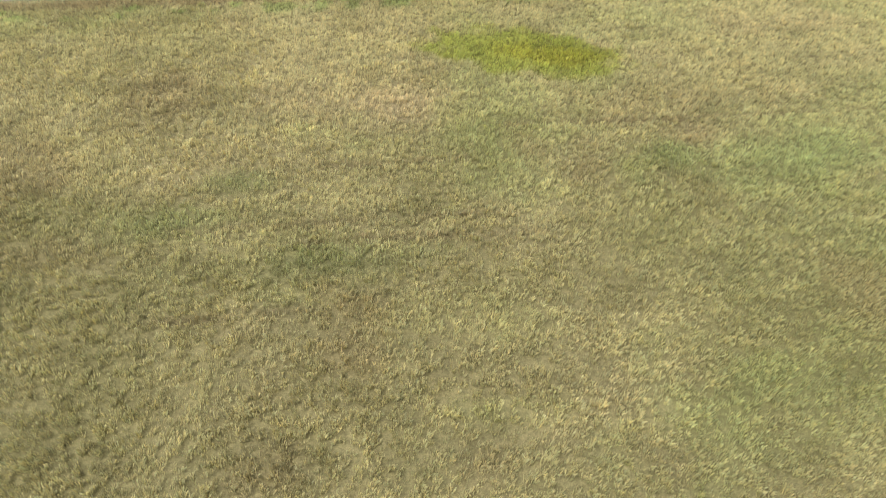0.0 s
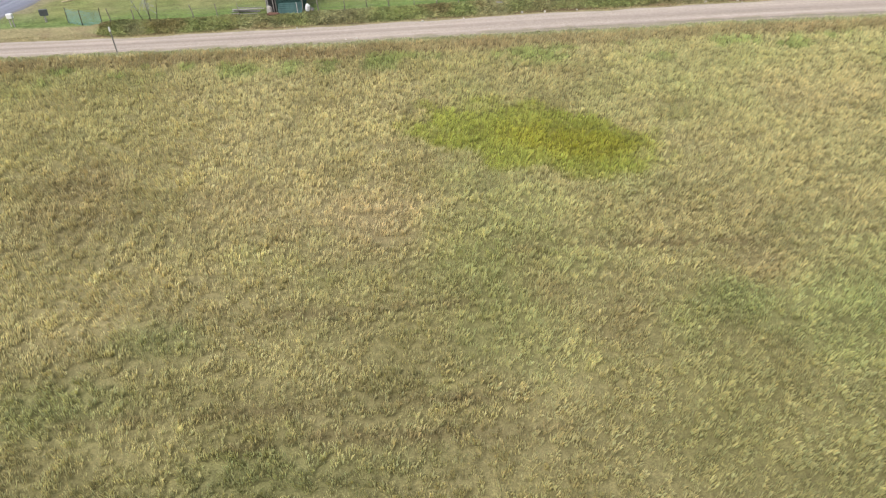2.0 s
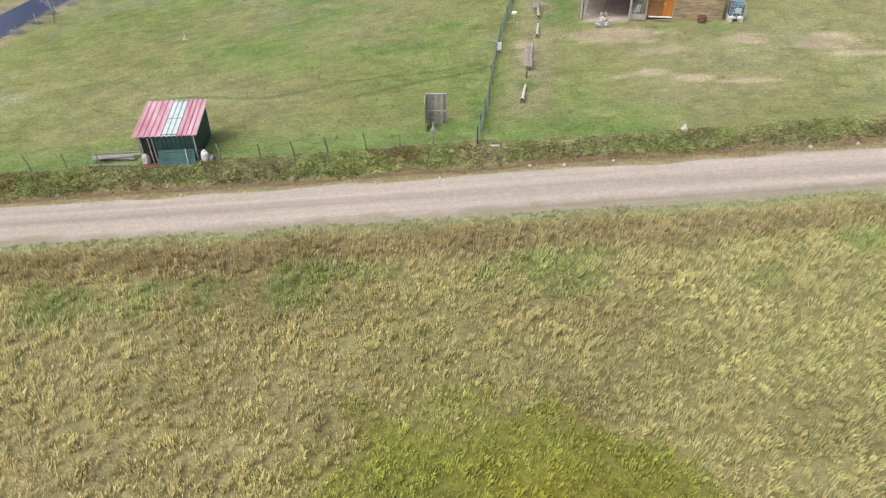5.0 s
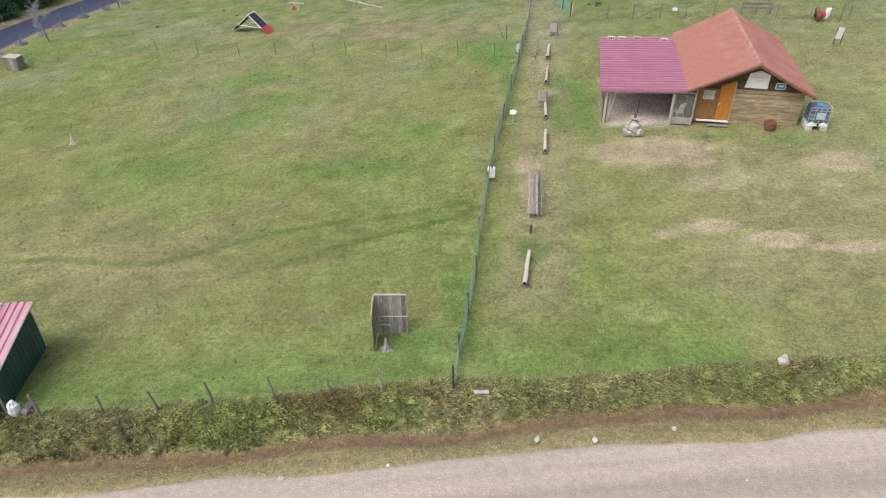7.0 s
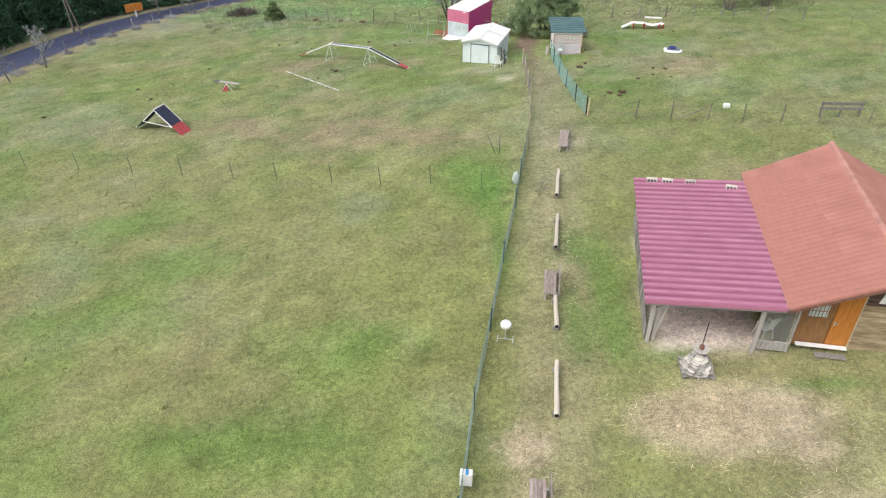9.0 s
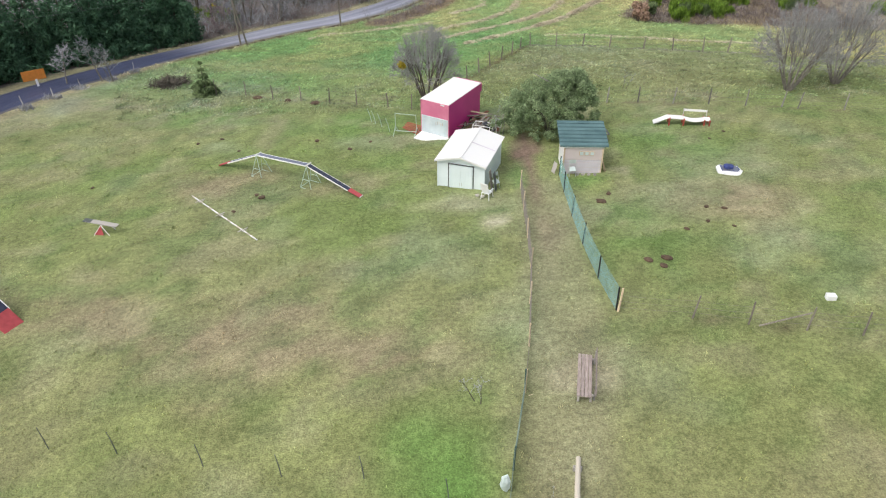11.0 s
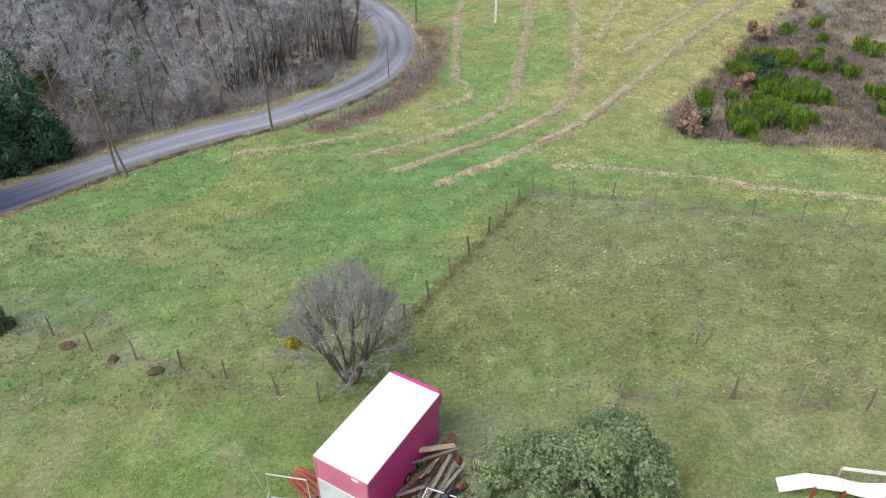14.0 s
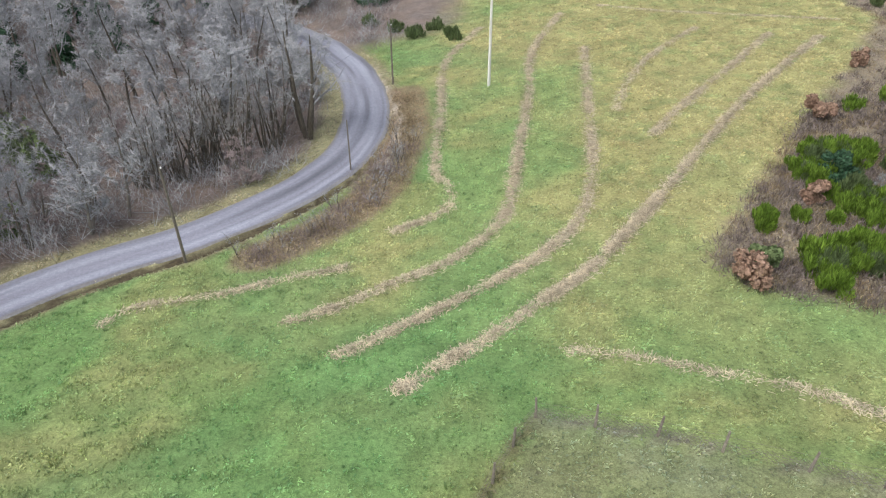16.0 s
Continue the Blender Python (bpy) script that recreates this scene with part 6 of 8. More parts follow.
# ---- sheds at the end of the meadow ----
def metal_shed():
    x0, y0 = 8.62, 136.0
    t = thing("metal_garden_shed", x0, y0, -18.0, "pale mint metal garden shed with cream roof and double door", "shed", z=-3.62)
    W, D, eh, rh = 2.86, 3.75, 2.44, 2.80
    w = W / 2
    for sx in (-1, 1):
        m = pose(sx * w, 0 if sx > 0 else D, -.2, 90, 0, 90 * sx)
        part("side_wall", Shape().ribbed(m, D, eh + .2, .3, .018, .02, .75), M_MINT, t)
    def front(y, flip):
        c = [(-w, y, -.2), (w, y, -.2), (w, y, eh), (0, y, rh - .05), (-w, y, eh)]
        return Shape().slab(c if not flip else c[::-1], .03)
    part("front_wall", front(0, False), M_MINT, t)
    part("back_wall", front(D, True), M_MINT, t)
    for sx in (-1, 1):
        leaf = part("door", Shape().box((sx * .36, -.03, 1.08), (.71, .04, 2.16)), M_MINT, t, "pale sliding door leaf")
        for i in range(4):
            part("rib", Shape().box((sx * (.12 + .17 * i), -.056, 1.08), (.03, .015, 2.1), bev=.005), M_MINT, leaf)
        part("handle", Shape().box((sx * .06, -.07, .95), (.035, .03, .22)), M_GALV, leaf)
        part("door_post", Shape().box((sx * .76, -.035, 1.1), (.05, .05, 2.25)), M_TRIMDARK, t)
        part("corner_trim", Shape().box((sx * w, -.02, eh / 2 - .1), (.06, .05, eh + .15)), M_MINT, t)
    part("door_head", Shape().box((0, -.04, 2.22), (1.6, .06, .06)), M_TRIMDARK, t)
    ov, oy = .14, .22
    for sx in (-1, 1):
        zl = eh - (rh - eh) / w * ov
        for k, (ya, yb) in enumerate(((-oy, D * .52), (D * .52 - .05, D + oy))):
            c = [(0, ya, rh + .012 * k), (0, yb, rh + .012 * k), (sx * (w + ov), yb, zl + .012 * k), (sx * (w + ov), ya, zl + .012 * k)]
            part("roof_sheet", Shape().slab(c if sx < 0 else c[::-1], .04), M_CREAM, t)
        part("fascia", Shape().slab([(0, -oy - .01, rh + .02), (sx * (w + ov), -oy - .01, zl + .02), (sx * (w + ov), -oy - .01, zl - .1), (0, -oy - .01, rh - .1)], .02), M_CREAM, t)
    part("ridge_cap", Shape().box((0, D / 2, rh + .02), (.16, D + 2 * oy, .03)), M_CREAM, t)
    part("roof_strip", Shape().box((0, 0, 0), (1.5, .09, .02), m=pose(.78, D * .5, rh - .196 + .03, 0, math.degrees(math.atan2(rh - eh, w)), 0)), M_LILAC, t)


metal_shed()
white_chair(10.1, 134.6, 150)


def folded_chair(x, y, rz):
    t = thing("folded_chair", x, y, rz, "pale tubular chair frame leaning on the shed", "chair")
    for dx in (-.2, .2):
        part("tube", Shape().path([Vector((dx, 0, 0)), Vector((dx, .2, .75)), Vector((dx, .26, 1.0))], [.016] * 3, 6), M_GALV, t)
        part("tube", Shape().path([Vector((dx * .9, .35, 0)), Vector((dx * .9, .05, .7))], [.016] * 2, 6), M_GALV, t)
    part("seat", Shape().box((0, .16, .45), (.4, .36, .025), m=pose(0, .16, .45, 20, 0, 0)), M_CLEARSHEET, t)
    part("back", Shape().box((0, .24, .9), (.4, .03, .22)), M_CLEARSHEET, t)


folded_chair(10.75, 135.6, 40)
for i, (x, y, h, rz) in enumerate(((10.35, 135.2, 1.5, -18), (10.6, 135.5, 1.2, -18))):
    t = thing("leaning_board", x, y, rz, "dark grey board leaning against the shed", "board")
    part("board", Shape().box((0, 0, 0), (.04, .35, h), m=pose(0, 0, h / 2 - .03, 0, -8, 0)), M_WOOD_POST if i == 0 else M_TRIMDARK, t)
for x, y in ((9.55, 134.85), (9.85, 134.7)):
    sack_of(x, y, (.3, .22, .14), M_PALE, "pale_stone", "pale stone by the shed door", "stone", 20, 7)
sack_of(10.75, 141.0, (.7, .7, .9), M_BLUE, "blue_drum", "bright blue plastic tub behind the shed", "tub", 0, 8)


def trailer():
    t = thing("box_trailer", 6.93, 144.25, -30.0, "magenta box trailer with white roof and lowered metal tailboard", "trailer", z=gz(7.2, 144.6))
    W, L, zb, zt = 2.2, 4.5, .16, 2.52
    w = W / 2
    body = part("body", Shape().box((0, L / 2, (zb + zt) / 2), (W, L, zt - zb), bev=.04), M_MAGENTA, t)
    part("roof", Shape().box((0, L / 2, zt + .02), (W + .05, L + .05, .06), bev=.02), M_CREAM, t)
    part("front_panel", Shape().box((0, -.015, 1.95), (W - .12, .03, 1.0)), M_PINK, t)
    dr = part("tail_panel", Shape().box((0, -.025, .8), (W - .06, .05, 1.25)), M_ALU, t)
    for i in range(5):
        part("scuff", Shape().box((.1 + .13 * i, -.056, 1.0 + .06 * (i % 3)), (.05, .01, .2), bev=.003), M_PALE, dr)
    for sx in (-1, 1):
        part("corner_post", Shape().box((sx * (w - .02), -.02, (zb + zt) / 2), (.07, .07, zt - zb)), M_PINK, t)
    part("top_trim", Shape().box((0, -.02, zt - .03), (W, .05, .06)), M_PINK, t)
    part("lamp", Shape().box((.62, -.05, zt - .1), (.28, .04, .09)), M_PLASTIC, t)
    part("nose", Shape().box((0, L + .1, zt - .35), (W - .02, .34, .7), bev=.14), M_MAGENTA, t)
    part("ramp", Shape().slab([(-w, -1.05, .05), (w, -1.05, .05), (w, -.02, .16), (-w, -.02, .16)], .05), M_CREAM, t, "pale lowered tailboard")
    part("chassis", Shape().box((0, L / 2, .12), (W * .8, L * .95, .1)), M_TRIMDARK, t)
    for sx in (-1, 1):
        for yy in (L * .5, L * .68):
            wh = part("wheel", Shape().tube((sx * (w - .2), yy, .24), (sx * (w + .01), yy, .24), .24, .24, 16), M_BLACK, t)
            part("rim", Shape().tube((sx * (w + .01), yy, .24), (sx * (w + .02), yy, .24), .13, .13, 12), M_GALV, wh)


trailer()


def goal_frame():
    t = thing("hoop_frame", 4.9, 144.8, -8, "pale tubular jump frame on splayed feet", "jump frame")
    f = Shape()
    f.path([Vector(p) for p in ((-.75, 0, .25), (-.75, 0, 1.55), (.7, 0, 1.5), (.75, 0, .25), (-.75, 0, .25))], [.028] * 5, 7)
    part("frame", f, M_GREENTUBE, t)
    for sx in (-1, 1):
        part("foot", Shape().tube((sx * .75, 0, .6), (sx * .75 - .1, -.45, 0), .024, .024, 6).tube((sx * .75, 0, .6), (sx * .75 + .1, .45, 0), .024, .024, 6), M_GREENTUBE, t)


goal_frame()
for i, (x, y) in enumerate(((2.2, 147.6), (2.55, 147.1), (3.05, 146.5), (3.7, 145.5))):
    stake(x, y, 1.0, .022, (-.3, .08), "tall_rod", "thin pale rod leaning in a row", "rods beside the trailer", M_GREENTUBE)
t = thing("red_slats", 5.55, 145.4, -40, "stack of red slats under the trailer's side", "slats")
for i in range(5):
    part("slat", Shape().box((0, -.4 + .18 * i, .08 + .05 * i), (2.0, .1, .03), rz=3 * i - 6), M_CONTACT if i % 2 else M_RED, t)


def junk_heap():
    r = random.Random(17)
    plank_pile(10.1, 145.3, 62, 12, 2.4, "board_heap", "heap of brown and grey boards beside the trailer", M_WOOD_POST, .45, 18, .55)
    q = thing("leaning_boards", 8.6, 144.9, -30, "brown and grey boards leaning on the trailer's side", "boards", "boards beside the trailer")
    for i in range(15):
        L = r.uniform(.9, 2.2)
        v = -.7 + 3.2 * i / 14
        part("board", Shape().box((0, 0, 0), (L, r.uniform(.1, .24), .035), m=pose(.35 + r.uniform(-.05, .25), v, .32 + r.uniform(-.1, .35), r.uniform(-30, 30), r.uniform(-4, 26), r.uniform(55, 105))), r.choice((M_WOOD_POST, M_RUST, M_WOOD_GREY, M_FRESH, M_TERRA)), q)
    t = thing("cage_frame", 10.2, 144.2, -20, "white metal cage frame full of dark scrap", "cage")
    f = Shape()
    for z in (.05, .75):
        f.path([Vector(p) for p in ((-.6, -.35, z), (.6, -.35, z), (.6, .35, z), (-.6, .35, z), (-.6, -.35, z))], [.028] * 5, 6)
    for x in (-.6, .6):
        for y in (-.35, .35):
            f.tube((x, y, 0), (x, y, .75), .028, .028, 6)
    part("frame", f, M_PLASTIC, t)
    for i in range(9):
        part("scrap", Shape().rock((0, 0, 0), (r.uniform(.25, .5), r.uniform(.2, .35), r.uniform(.15, .3)), r), r.choice((M_DARKMETAL, M_BLACK, M_WOOD_POST, M_DULLBLUE)), t, m=pose(r.uniform(-.4, .4), r.uniform(-.2, .2), .15 + .07 * i, r.uniform(-20, 20), r.uniform(-20, 20), r.uniform(0, 180)))
    for i in range(16):
        x, y = 10.7 + r.uniform(-.9, .9), 145.3 + r.uniform(-1, 1.4)
        q = thing("scrap_piece", x, y, r.uniform(0, 180), "dark odd piece of scrap in the heap", "scrap", "scrap beside the trailer")
        if r.random() < .5:
            part("body", Shape().rock((0, 0, .15), (r.uniform(.3, .6), r.uniform(.2, .4), r.uniform(.25, .5)), r), r.choice((M_DARKMETAL, M_BLACK, M_RUST, M_WOOD_POST)), q)
        else:
            part("body", Shape().box((0, 0, 0), (r.uniform(.7, 1.5), .12, .04), m=pose(0, 0, .35, 0, r.uniform(10, 40), 0)), r.choice((M_WOOD_GREY, M_WOOD_POST, M_RUST)), q)
    q = thing("white_bucket", 11.35, 144.1, 0, "small white bucket on a post", "bucket")
    part("post", Shape().tube((0, 0, -.1), (0, 0, .5), .04), M_WOOD_POST, q)
    part("bucket", Shape().lathe([(.12, .5), (.16, .8), (.17, .82), (.13, .8)], 12), M_PLASTIC, q)
    for i in range(4):
        x, y = 11.4 + r.uniform(-.3, .5), 143.6 + r.uniform(-.9, .8)
        stake(x, y, r.uniform(.9, 1.6), .03, (r.uniform(-.2, .3), r.uniform(-.1, .2)), "bare_pole", "thin grey pole stuck upright in the heap", "poles beside the path", M_WOOD_GREY)


junk_heap()


def green_shed():
    t = thing("garden_hut", 15.9, 137.4, -1.5, "small rendered hut with a teal ribbed lean-to roof", "hut", z=-2.75)
    W, D, hf, hb = 2.3, 2.15, 1.88, 2.25
    w = W / 2
    part("front_wall", Shape().box((0, 0, 1.42), (W, .1, .9)), M_CONCRETE, t)
    lo = part("front_panel", Shape().box((.02, -.005, .42), (W - .04, .1, 1.05)), M_LILAC, t, "grey lower panel")
    for z in (.2, .5, .8):
        part("panel_joint", Shape().box((0, -.06, z), (W - .05, .012, .02), bev=.003), M_CONCRETE, lo)
    for sx in (-1, 1):
        c = [(sx * w, 0, -.2), (sx * w, D, -.2), (sx * w, D, hb), (sx * w, 0, hf)]
        part("side_wall", Shape().slab(c if sx > 0 else c[::-1], .08), M_WHITE if sx < 0 else M_FRESH, t)
        part("corner_post", Shape().box((sx * (w - .02), -.03, .9), (.09, .09, 1.9)), M_FRESH, t)
    part("back_wall", Shape().box((0, D, 1.0), (W, .08, 2.4)), M_CONCRETE, t)
    part("beam", Shape().box((0, -.06, hf - .05), (W + .1, .08, .12)), M_WHITE, t)
    for i in range(3):
        wi = part("window", Shape().box((-.12 + .31 * i, -.055, 1.42), (.28, .05, .26)), M_FRESH, t)
        part("pane", Shape().box((-.12 + .31 * i, -.085, 1.42), (.2, .02, .18), bev=.004), M_CUP, wi)
    tilt = math.degrees(math.atan2(hb - hf, D))
    m = pose(-w - .3, D + .28, hb + .12, 0, 0, -90) @ pose(0, 0, 0, 0, tilt, 0)
    part("roof", Shape().ribbed(m, 2.65, W + .55, .38, .085, .03, .16), M_TEAL, t, "teal profiled roof sheet")
    part("board", Shape().box((0, 0, 0), (.03, .3, 1.1), m=pose(w + .18, .25, .45, 0, -14, 0)), M_FRESH, t)
    part("board", Shape().box((0, 0, 0), (.03, .25, .9), m=pose(w + .26, .1, .35, 0, -20, 0)), M_FRESH, t)


green_shed()
folded_chair(15.3, 136.85, 10)
for i in range(4):
    sack_of(15.6 + .35 * i, 137.1 - .03 * i, (.28, .2, .12), M_STONE, "pale_stone", "pale stone at the hut's foot", "stone", 30 * i, 20 + i)
t = thing("leaning_sheet", 14.2, 137.6, 10, "cloudy plastic sheet leaning beside the hut", "plastic sheet")
part("sheet", Shape().box((0, 0, 0), (.03, .4, .7), m=pose(.1, 0, .33, 0, 12, 10)), M_WHITEWOOD, t)


def pallet_stack():
    t = thing("pallet", 17.65, 142.7, 12, "dark old pallet propped on others behind the hut", "pallet")
    for k in range(2):
        m = pose(0, 0, .4 + .3 * k, 14, 6, 8 * k)
        for i in range(7):
            part("slat", Shape().box((0, 0, 0), (.11, 1.5, .03), m=m @ pose(-.6 + .2 * i, 0, .06)), M_WOOD_POST if k == 0 else M_TRIMDARK, t)
        for y in (-.65, 0, .65):
            part("bearer", Shape().box((0, 0, 0), (1.35, .1, .09), m=m @ pose(0, y, 0)), M_WOOD_POST, t)


pallet_stack()

# ---- small things on the ground ----
RS = random.Random(23)
for x, y, s in ((17.1, 79.5, .42), (-1.3, 74.95, .26), (-6.7, 71.35, .22), (-7.6, 71.2, .16), (2.3, 75.4, .16), (7.5, 76.4, .3), (9.5, 76.3, .24), (12.4, 76.8, .2), (-12.2, 74.2, .2), (24, 77.6, .3), (27, 78, .25), (-.3, 73.2, .12), (4.4, 72.8, .12), (14.2, 74.6, .13), (-10, 73.5, .1)):
    sack_of(x, y, (s, s * .8, s * .7), M_PALE, "pale_stone", "loose pale stone beside the track", "stone", RS.uniform(0, 180), int(100 * s) + int(x))
for i in range(18):
    x = RS.uniform(-22, 30)
    y = float(track_far(np.array([x]))[0]) + RS.uniform(-.1, 1.0)
    s = RS.uniform(.06, .14)
    sack_of(x, y, (s, s, s * .6), M_STONE, "pale_stone", "loose pale stone beside the track", "stone", RS.uniform(0, 180), i)
t = thing("fallen_plank", 5.6, 78.35, 4, "pale broken plank lying on the bank", "plank")
part("plank", Shape().box((0, 0, 0), (.55, .18, .06), m=pose(0, 0, .16, 0, 3, 0)), M_WHITEWOOD, t)
part("plank", Shape().box((0, 0, 0), (1.6, .14, .06), m=pose(1.4, .1, .1, 0, 2, 3)), M_WOOD_POST, t)
sack_of(17.15, 79.55, (.26, .22, .45), M_PALE, "yellowish_rock", "yellowish upright stone on the bank edge", "stone", 0, 44)
# molehills
for x, y, s in ((-8.0, 154.4, .8), (-5.2, 153.2, .7), (-2.8, 152.3, .8), (-9.8, 144.5, .35), (-8.3, 145.2, .35), (-3.2, 135.7, .5), (-3.6, 136.1, .35), (16.4, 133.6, .6), (17.0, 134.5, .4), (21.9, 132.6, .35), (22.8, 132.4, .35),
                (17.6, 127.5, .5), (18.5, 127.6, .6), (18.2, 127.0, .45), (21.5, 131, .3), (20.2, 130.3, .35), (22.7, 130.5, .25), (-17, 131, .4), (-19, 133.5, .35), (-6.5, 143, .3), (-1.3, 144.2, .4), (-4.5, 134.2, .3), (-14.5, 138, .3), (25, 142, .25), (26.3, 143.2, .25), (-24, 128, .4), (1.2, 142.5, .4), (2.5, 143.6, .3)):
    sack_of(x, y, (s, s * .75, s * .26), M_SOIL, "molehill", "dark crumbly molehill in the grass", "molehill", RS.uniform(0, 180), int(abs(x) * 10))

# ---- trees and shrubs ----
def tree_mesh(seed, H=10.0, r0=.16, limbs=11, subs=6, twigs=6, spread=.55, stems=1, low=.35, droop=0.0, thick=.013, share=1.35):
    """Trunk and branches of a leafless tree, as two shapes."""
    rg = random.Random(seed)
    trunk, crown = Shape(), Shape()

    def limb(sh, p, d, L, r, n, sides, wander, lift):
        pts, rad = [p.copy()], [r]
        for i in range(n):
            d = (d + Vector((rg.uniform(-1, 1), rg.uniform(-1, 1), rg.uniform(-.6, 1) * .6 + lift)) * wander).normalized()
            p = p + d * (L / n)
            pts.append(p.copy())
            rad.append(max(.004, r * (1 - .78 * (i + 1) / n)))
        if n > 1 and sh is trunk:
            sh.path(pts, rad, sides)
        else:
            for a, b, ra, rb in zip(pts, pts[1:], rad, rad[1:]):
                sh.tube(a, b, ra, rb, sides, False)
        return pts, rad

    def along(pts, f):
        i = min(int(f * (len(pts) - 1)), len(pts) - 2)
        return pts[i].lerp(pts[i + 1], f * (len(pts) - 1) - i)
    for s in range(stems):
        a0 = rg.uniform(0, 6.28)
        tilt = .10 if stems == 1 else rg.uniform(.15, .4)
        base = Vector((math.cos(a0), math.sin(a0), 0)) * (0 if stems == 1 else .25)
        h = H * rg.uniform(.82, 1.0)
        pts, rad = limb(trunk, base - Vector((0, 0, .2)), Vector((math.cos(a0) * tilt, math.sin(a0) * tilt, 1)).normalized(), h * .86, r0 * rg.uniform(.8, 1.1), 7, 7, .10, .05)
        nl = limbs if stems == 1 else max(4, int(share * limbs / stems))
        for k in range(nl):
            f = low + (1 - low) * (k + rg.random()) / nl
            p = along(pts, min(f, .99))
            a = rg.uniform(0, 6.28)
            up = .35 + .9 * f
            L = h * spread * (1.1 - .75 * f) * rg.uniform(.7, 1.15)
            lp, lr = limb(crown, p, Vector((math.cos(a), math.sin(a), up)).normalized(), L, r0 * .42 * (1.15 - f), 4, 4, .22, .12 - droop)
            for j in range(subs):
                g = .25 + .75 * (j + rg.random()) / subs
                q = along(lp, min(g, .99))
                b = rg.uniform(0, 6.28)
                sp, sr = limb(crown, q, Vector((math.cos(b), math.sin(b), rg.uniform(.1, 1.1))).normalized(), L * .42 * rg.uniform(.5, 1.1), r0 * .12, 1, 3, .3, .1 - droop)
                for w in range(twigs):
                    q2 = along(sp, rg.uniform(.15, .98))
                    c = Vector((rg.gauss(0, 1), rg.gauss(0, 1), rg.gauss(.35 - droop * 2, .8))).normalized()
                    tw = c.orthogonal().normalized() * thick
                    crown.add([q2 - tw, q2 + tw, q2 + c * L * rg.uniform(.12, .32)], [(0, 1, 2)])
    return trunk, crown


def leafy(centres, count, size, seed, flat=.25, stretch=1.0, aim=None, slim=.16, fill=.55, broad=.42):
    """Small leaf plates set round the centres (x, y, z, radius); diamonds, folded a little."""
    rg = np.random.default_rng(abs(seed))
    c = np.array(centres)
    w = c[:, 3] ** 2
    pick = rg.choice(len(c), count, p=w / w.sum())
    d = rg.normal(size=(count, 3))
    d /= np.linalg.norm(d, axis=1)[:, None]
    r = c[pick, 3] * (fill + (1.05 - fill) * rg.random(count) ** .6)
    p = c[pick, :3] + d * r[:, None] * np.array((1, 1, .9))
    out = d + rg.normal(scale=.55, size=(count, 3)) + np.array((0, 0, flat))
    if aim is not None:
        out = out * .35 + np.array(aim)
    out /= np.linalg.norm(out, axis=1)[:, None]
    side = np.cross(out, rg.normal(size=(count, 3)))
    side /= np.linalg.norm(side, axis=1)[:, None]
    up = np.cross(side, out)
    s = (size * (.6 + .8 * rg.random(count)))[:, None]
    tip = (side * .9 if aim is None else out) * s * stretch
    wide = up * s * broad if aim is None else side * s * slim
    V = np.stack([p - tip * .5, p + wide, p + tip * .5, p - wide], 1).reshape(-1, 3)
    k = 4 * np.arange(count)
    return V, np.stack([k, k + 1, k + 2, k + 3], 1)


def leaf_part(name, centres, count, size, mat, parent, seed, label="", **kw):
    V, F = leafy(centres, count, size, seed, **kw)
    ob = new(name, big_mesh(name, V, F, mat))
    ob.parent = parent
    if label:
        tagged(ob, label)
    return ob


def bare_tree(x, y, rz, trunk, crown, label, group="", scale=1.0, bark=None, twig=None):
    t = thing("bare_tree", x, y, rz, label, "tree", group)
    part("trunk", trunk, bark or M_BARK, t)
    part("crown", crown, twig or M_TWIG, t)
    t.scale = (scale, scale, scale)
    return t


# models for the wood
WOODS = []
for i in range(7):
    tr, cr = tree_mesh(100 + i, H=(9.5, 11, 8, 12, 7.5, 10, 6)[i], r0=(.15, .18, .13, .2, .11, .16, .09)[i], limbs=12, subs=7, twigs=16, spread=.46, thick=.028, low=(.3, .4, .2, .45, .2, .35, .1)[i], stems=(1, 1, 2, 1, 3, 2, 4)[i])
    bark, twig = (M_BARKDARK, M_TWIG) if i % 2 else (M_BARK, M_TWIGRED if i == 6 else M_TWIG)
    WOODS.append((tr.data("trunk", bark), cr.data("crown", twig), bark, twig))


def wood_tree(k, x, y, scale, rz, group="bare trees of the wood", label="bare grey deciduous tree in winter"):
    tr, cr, _, _ = WOODS[k]
    t = thing("bare_tree", x, y, rz, label, "tree", group)
    t.scale = (scale, scale, scale)
    part("trunk", tr, None, t)
    part("crown", cr, None, t)
    return t


RW = random.Random(41)


def lane_x_at(y):
    return float(np.interp(y, LANE_PTS[:, 1], LANE_PTS[:, 0]))


placed = []
# the wood's edge along the lane, then its depth
tries = 0
while len(placed) < 240 and tries < 20000:
    tries += 1
    x, y = RW.uniform(-70, 6), RW.uniform(186, 275)
    d = float(line_dist(np.array([x]), np.array([y]), LANE_PTS)[0])
    left = (lane_x_at(y) > x) if y < 236 else (x < lane_x_at(min(y, 252)) + 4)
    if not left or d < 4.6 or (x < -22 and y < 190):
        continue
    gap = 1.7 if d < 14 else 2.6
    if any((x - a) ** 2 + (y - b) ** 2 < gap * gap for a, b in placed):
        continue
    placed.append((x, y))
    k = RW.choice((0, 1, 2, 3, 3, 4, 5, 5, 6) if d > 7 else (2, 4, 5, 6, 6, 0))
    wood_tree(k, x, y, RW.uniform(.75, 1.15), RW.uniform(0, 360))
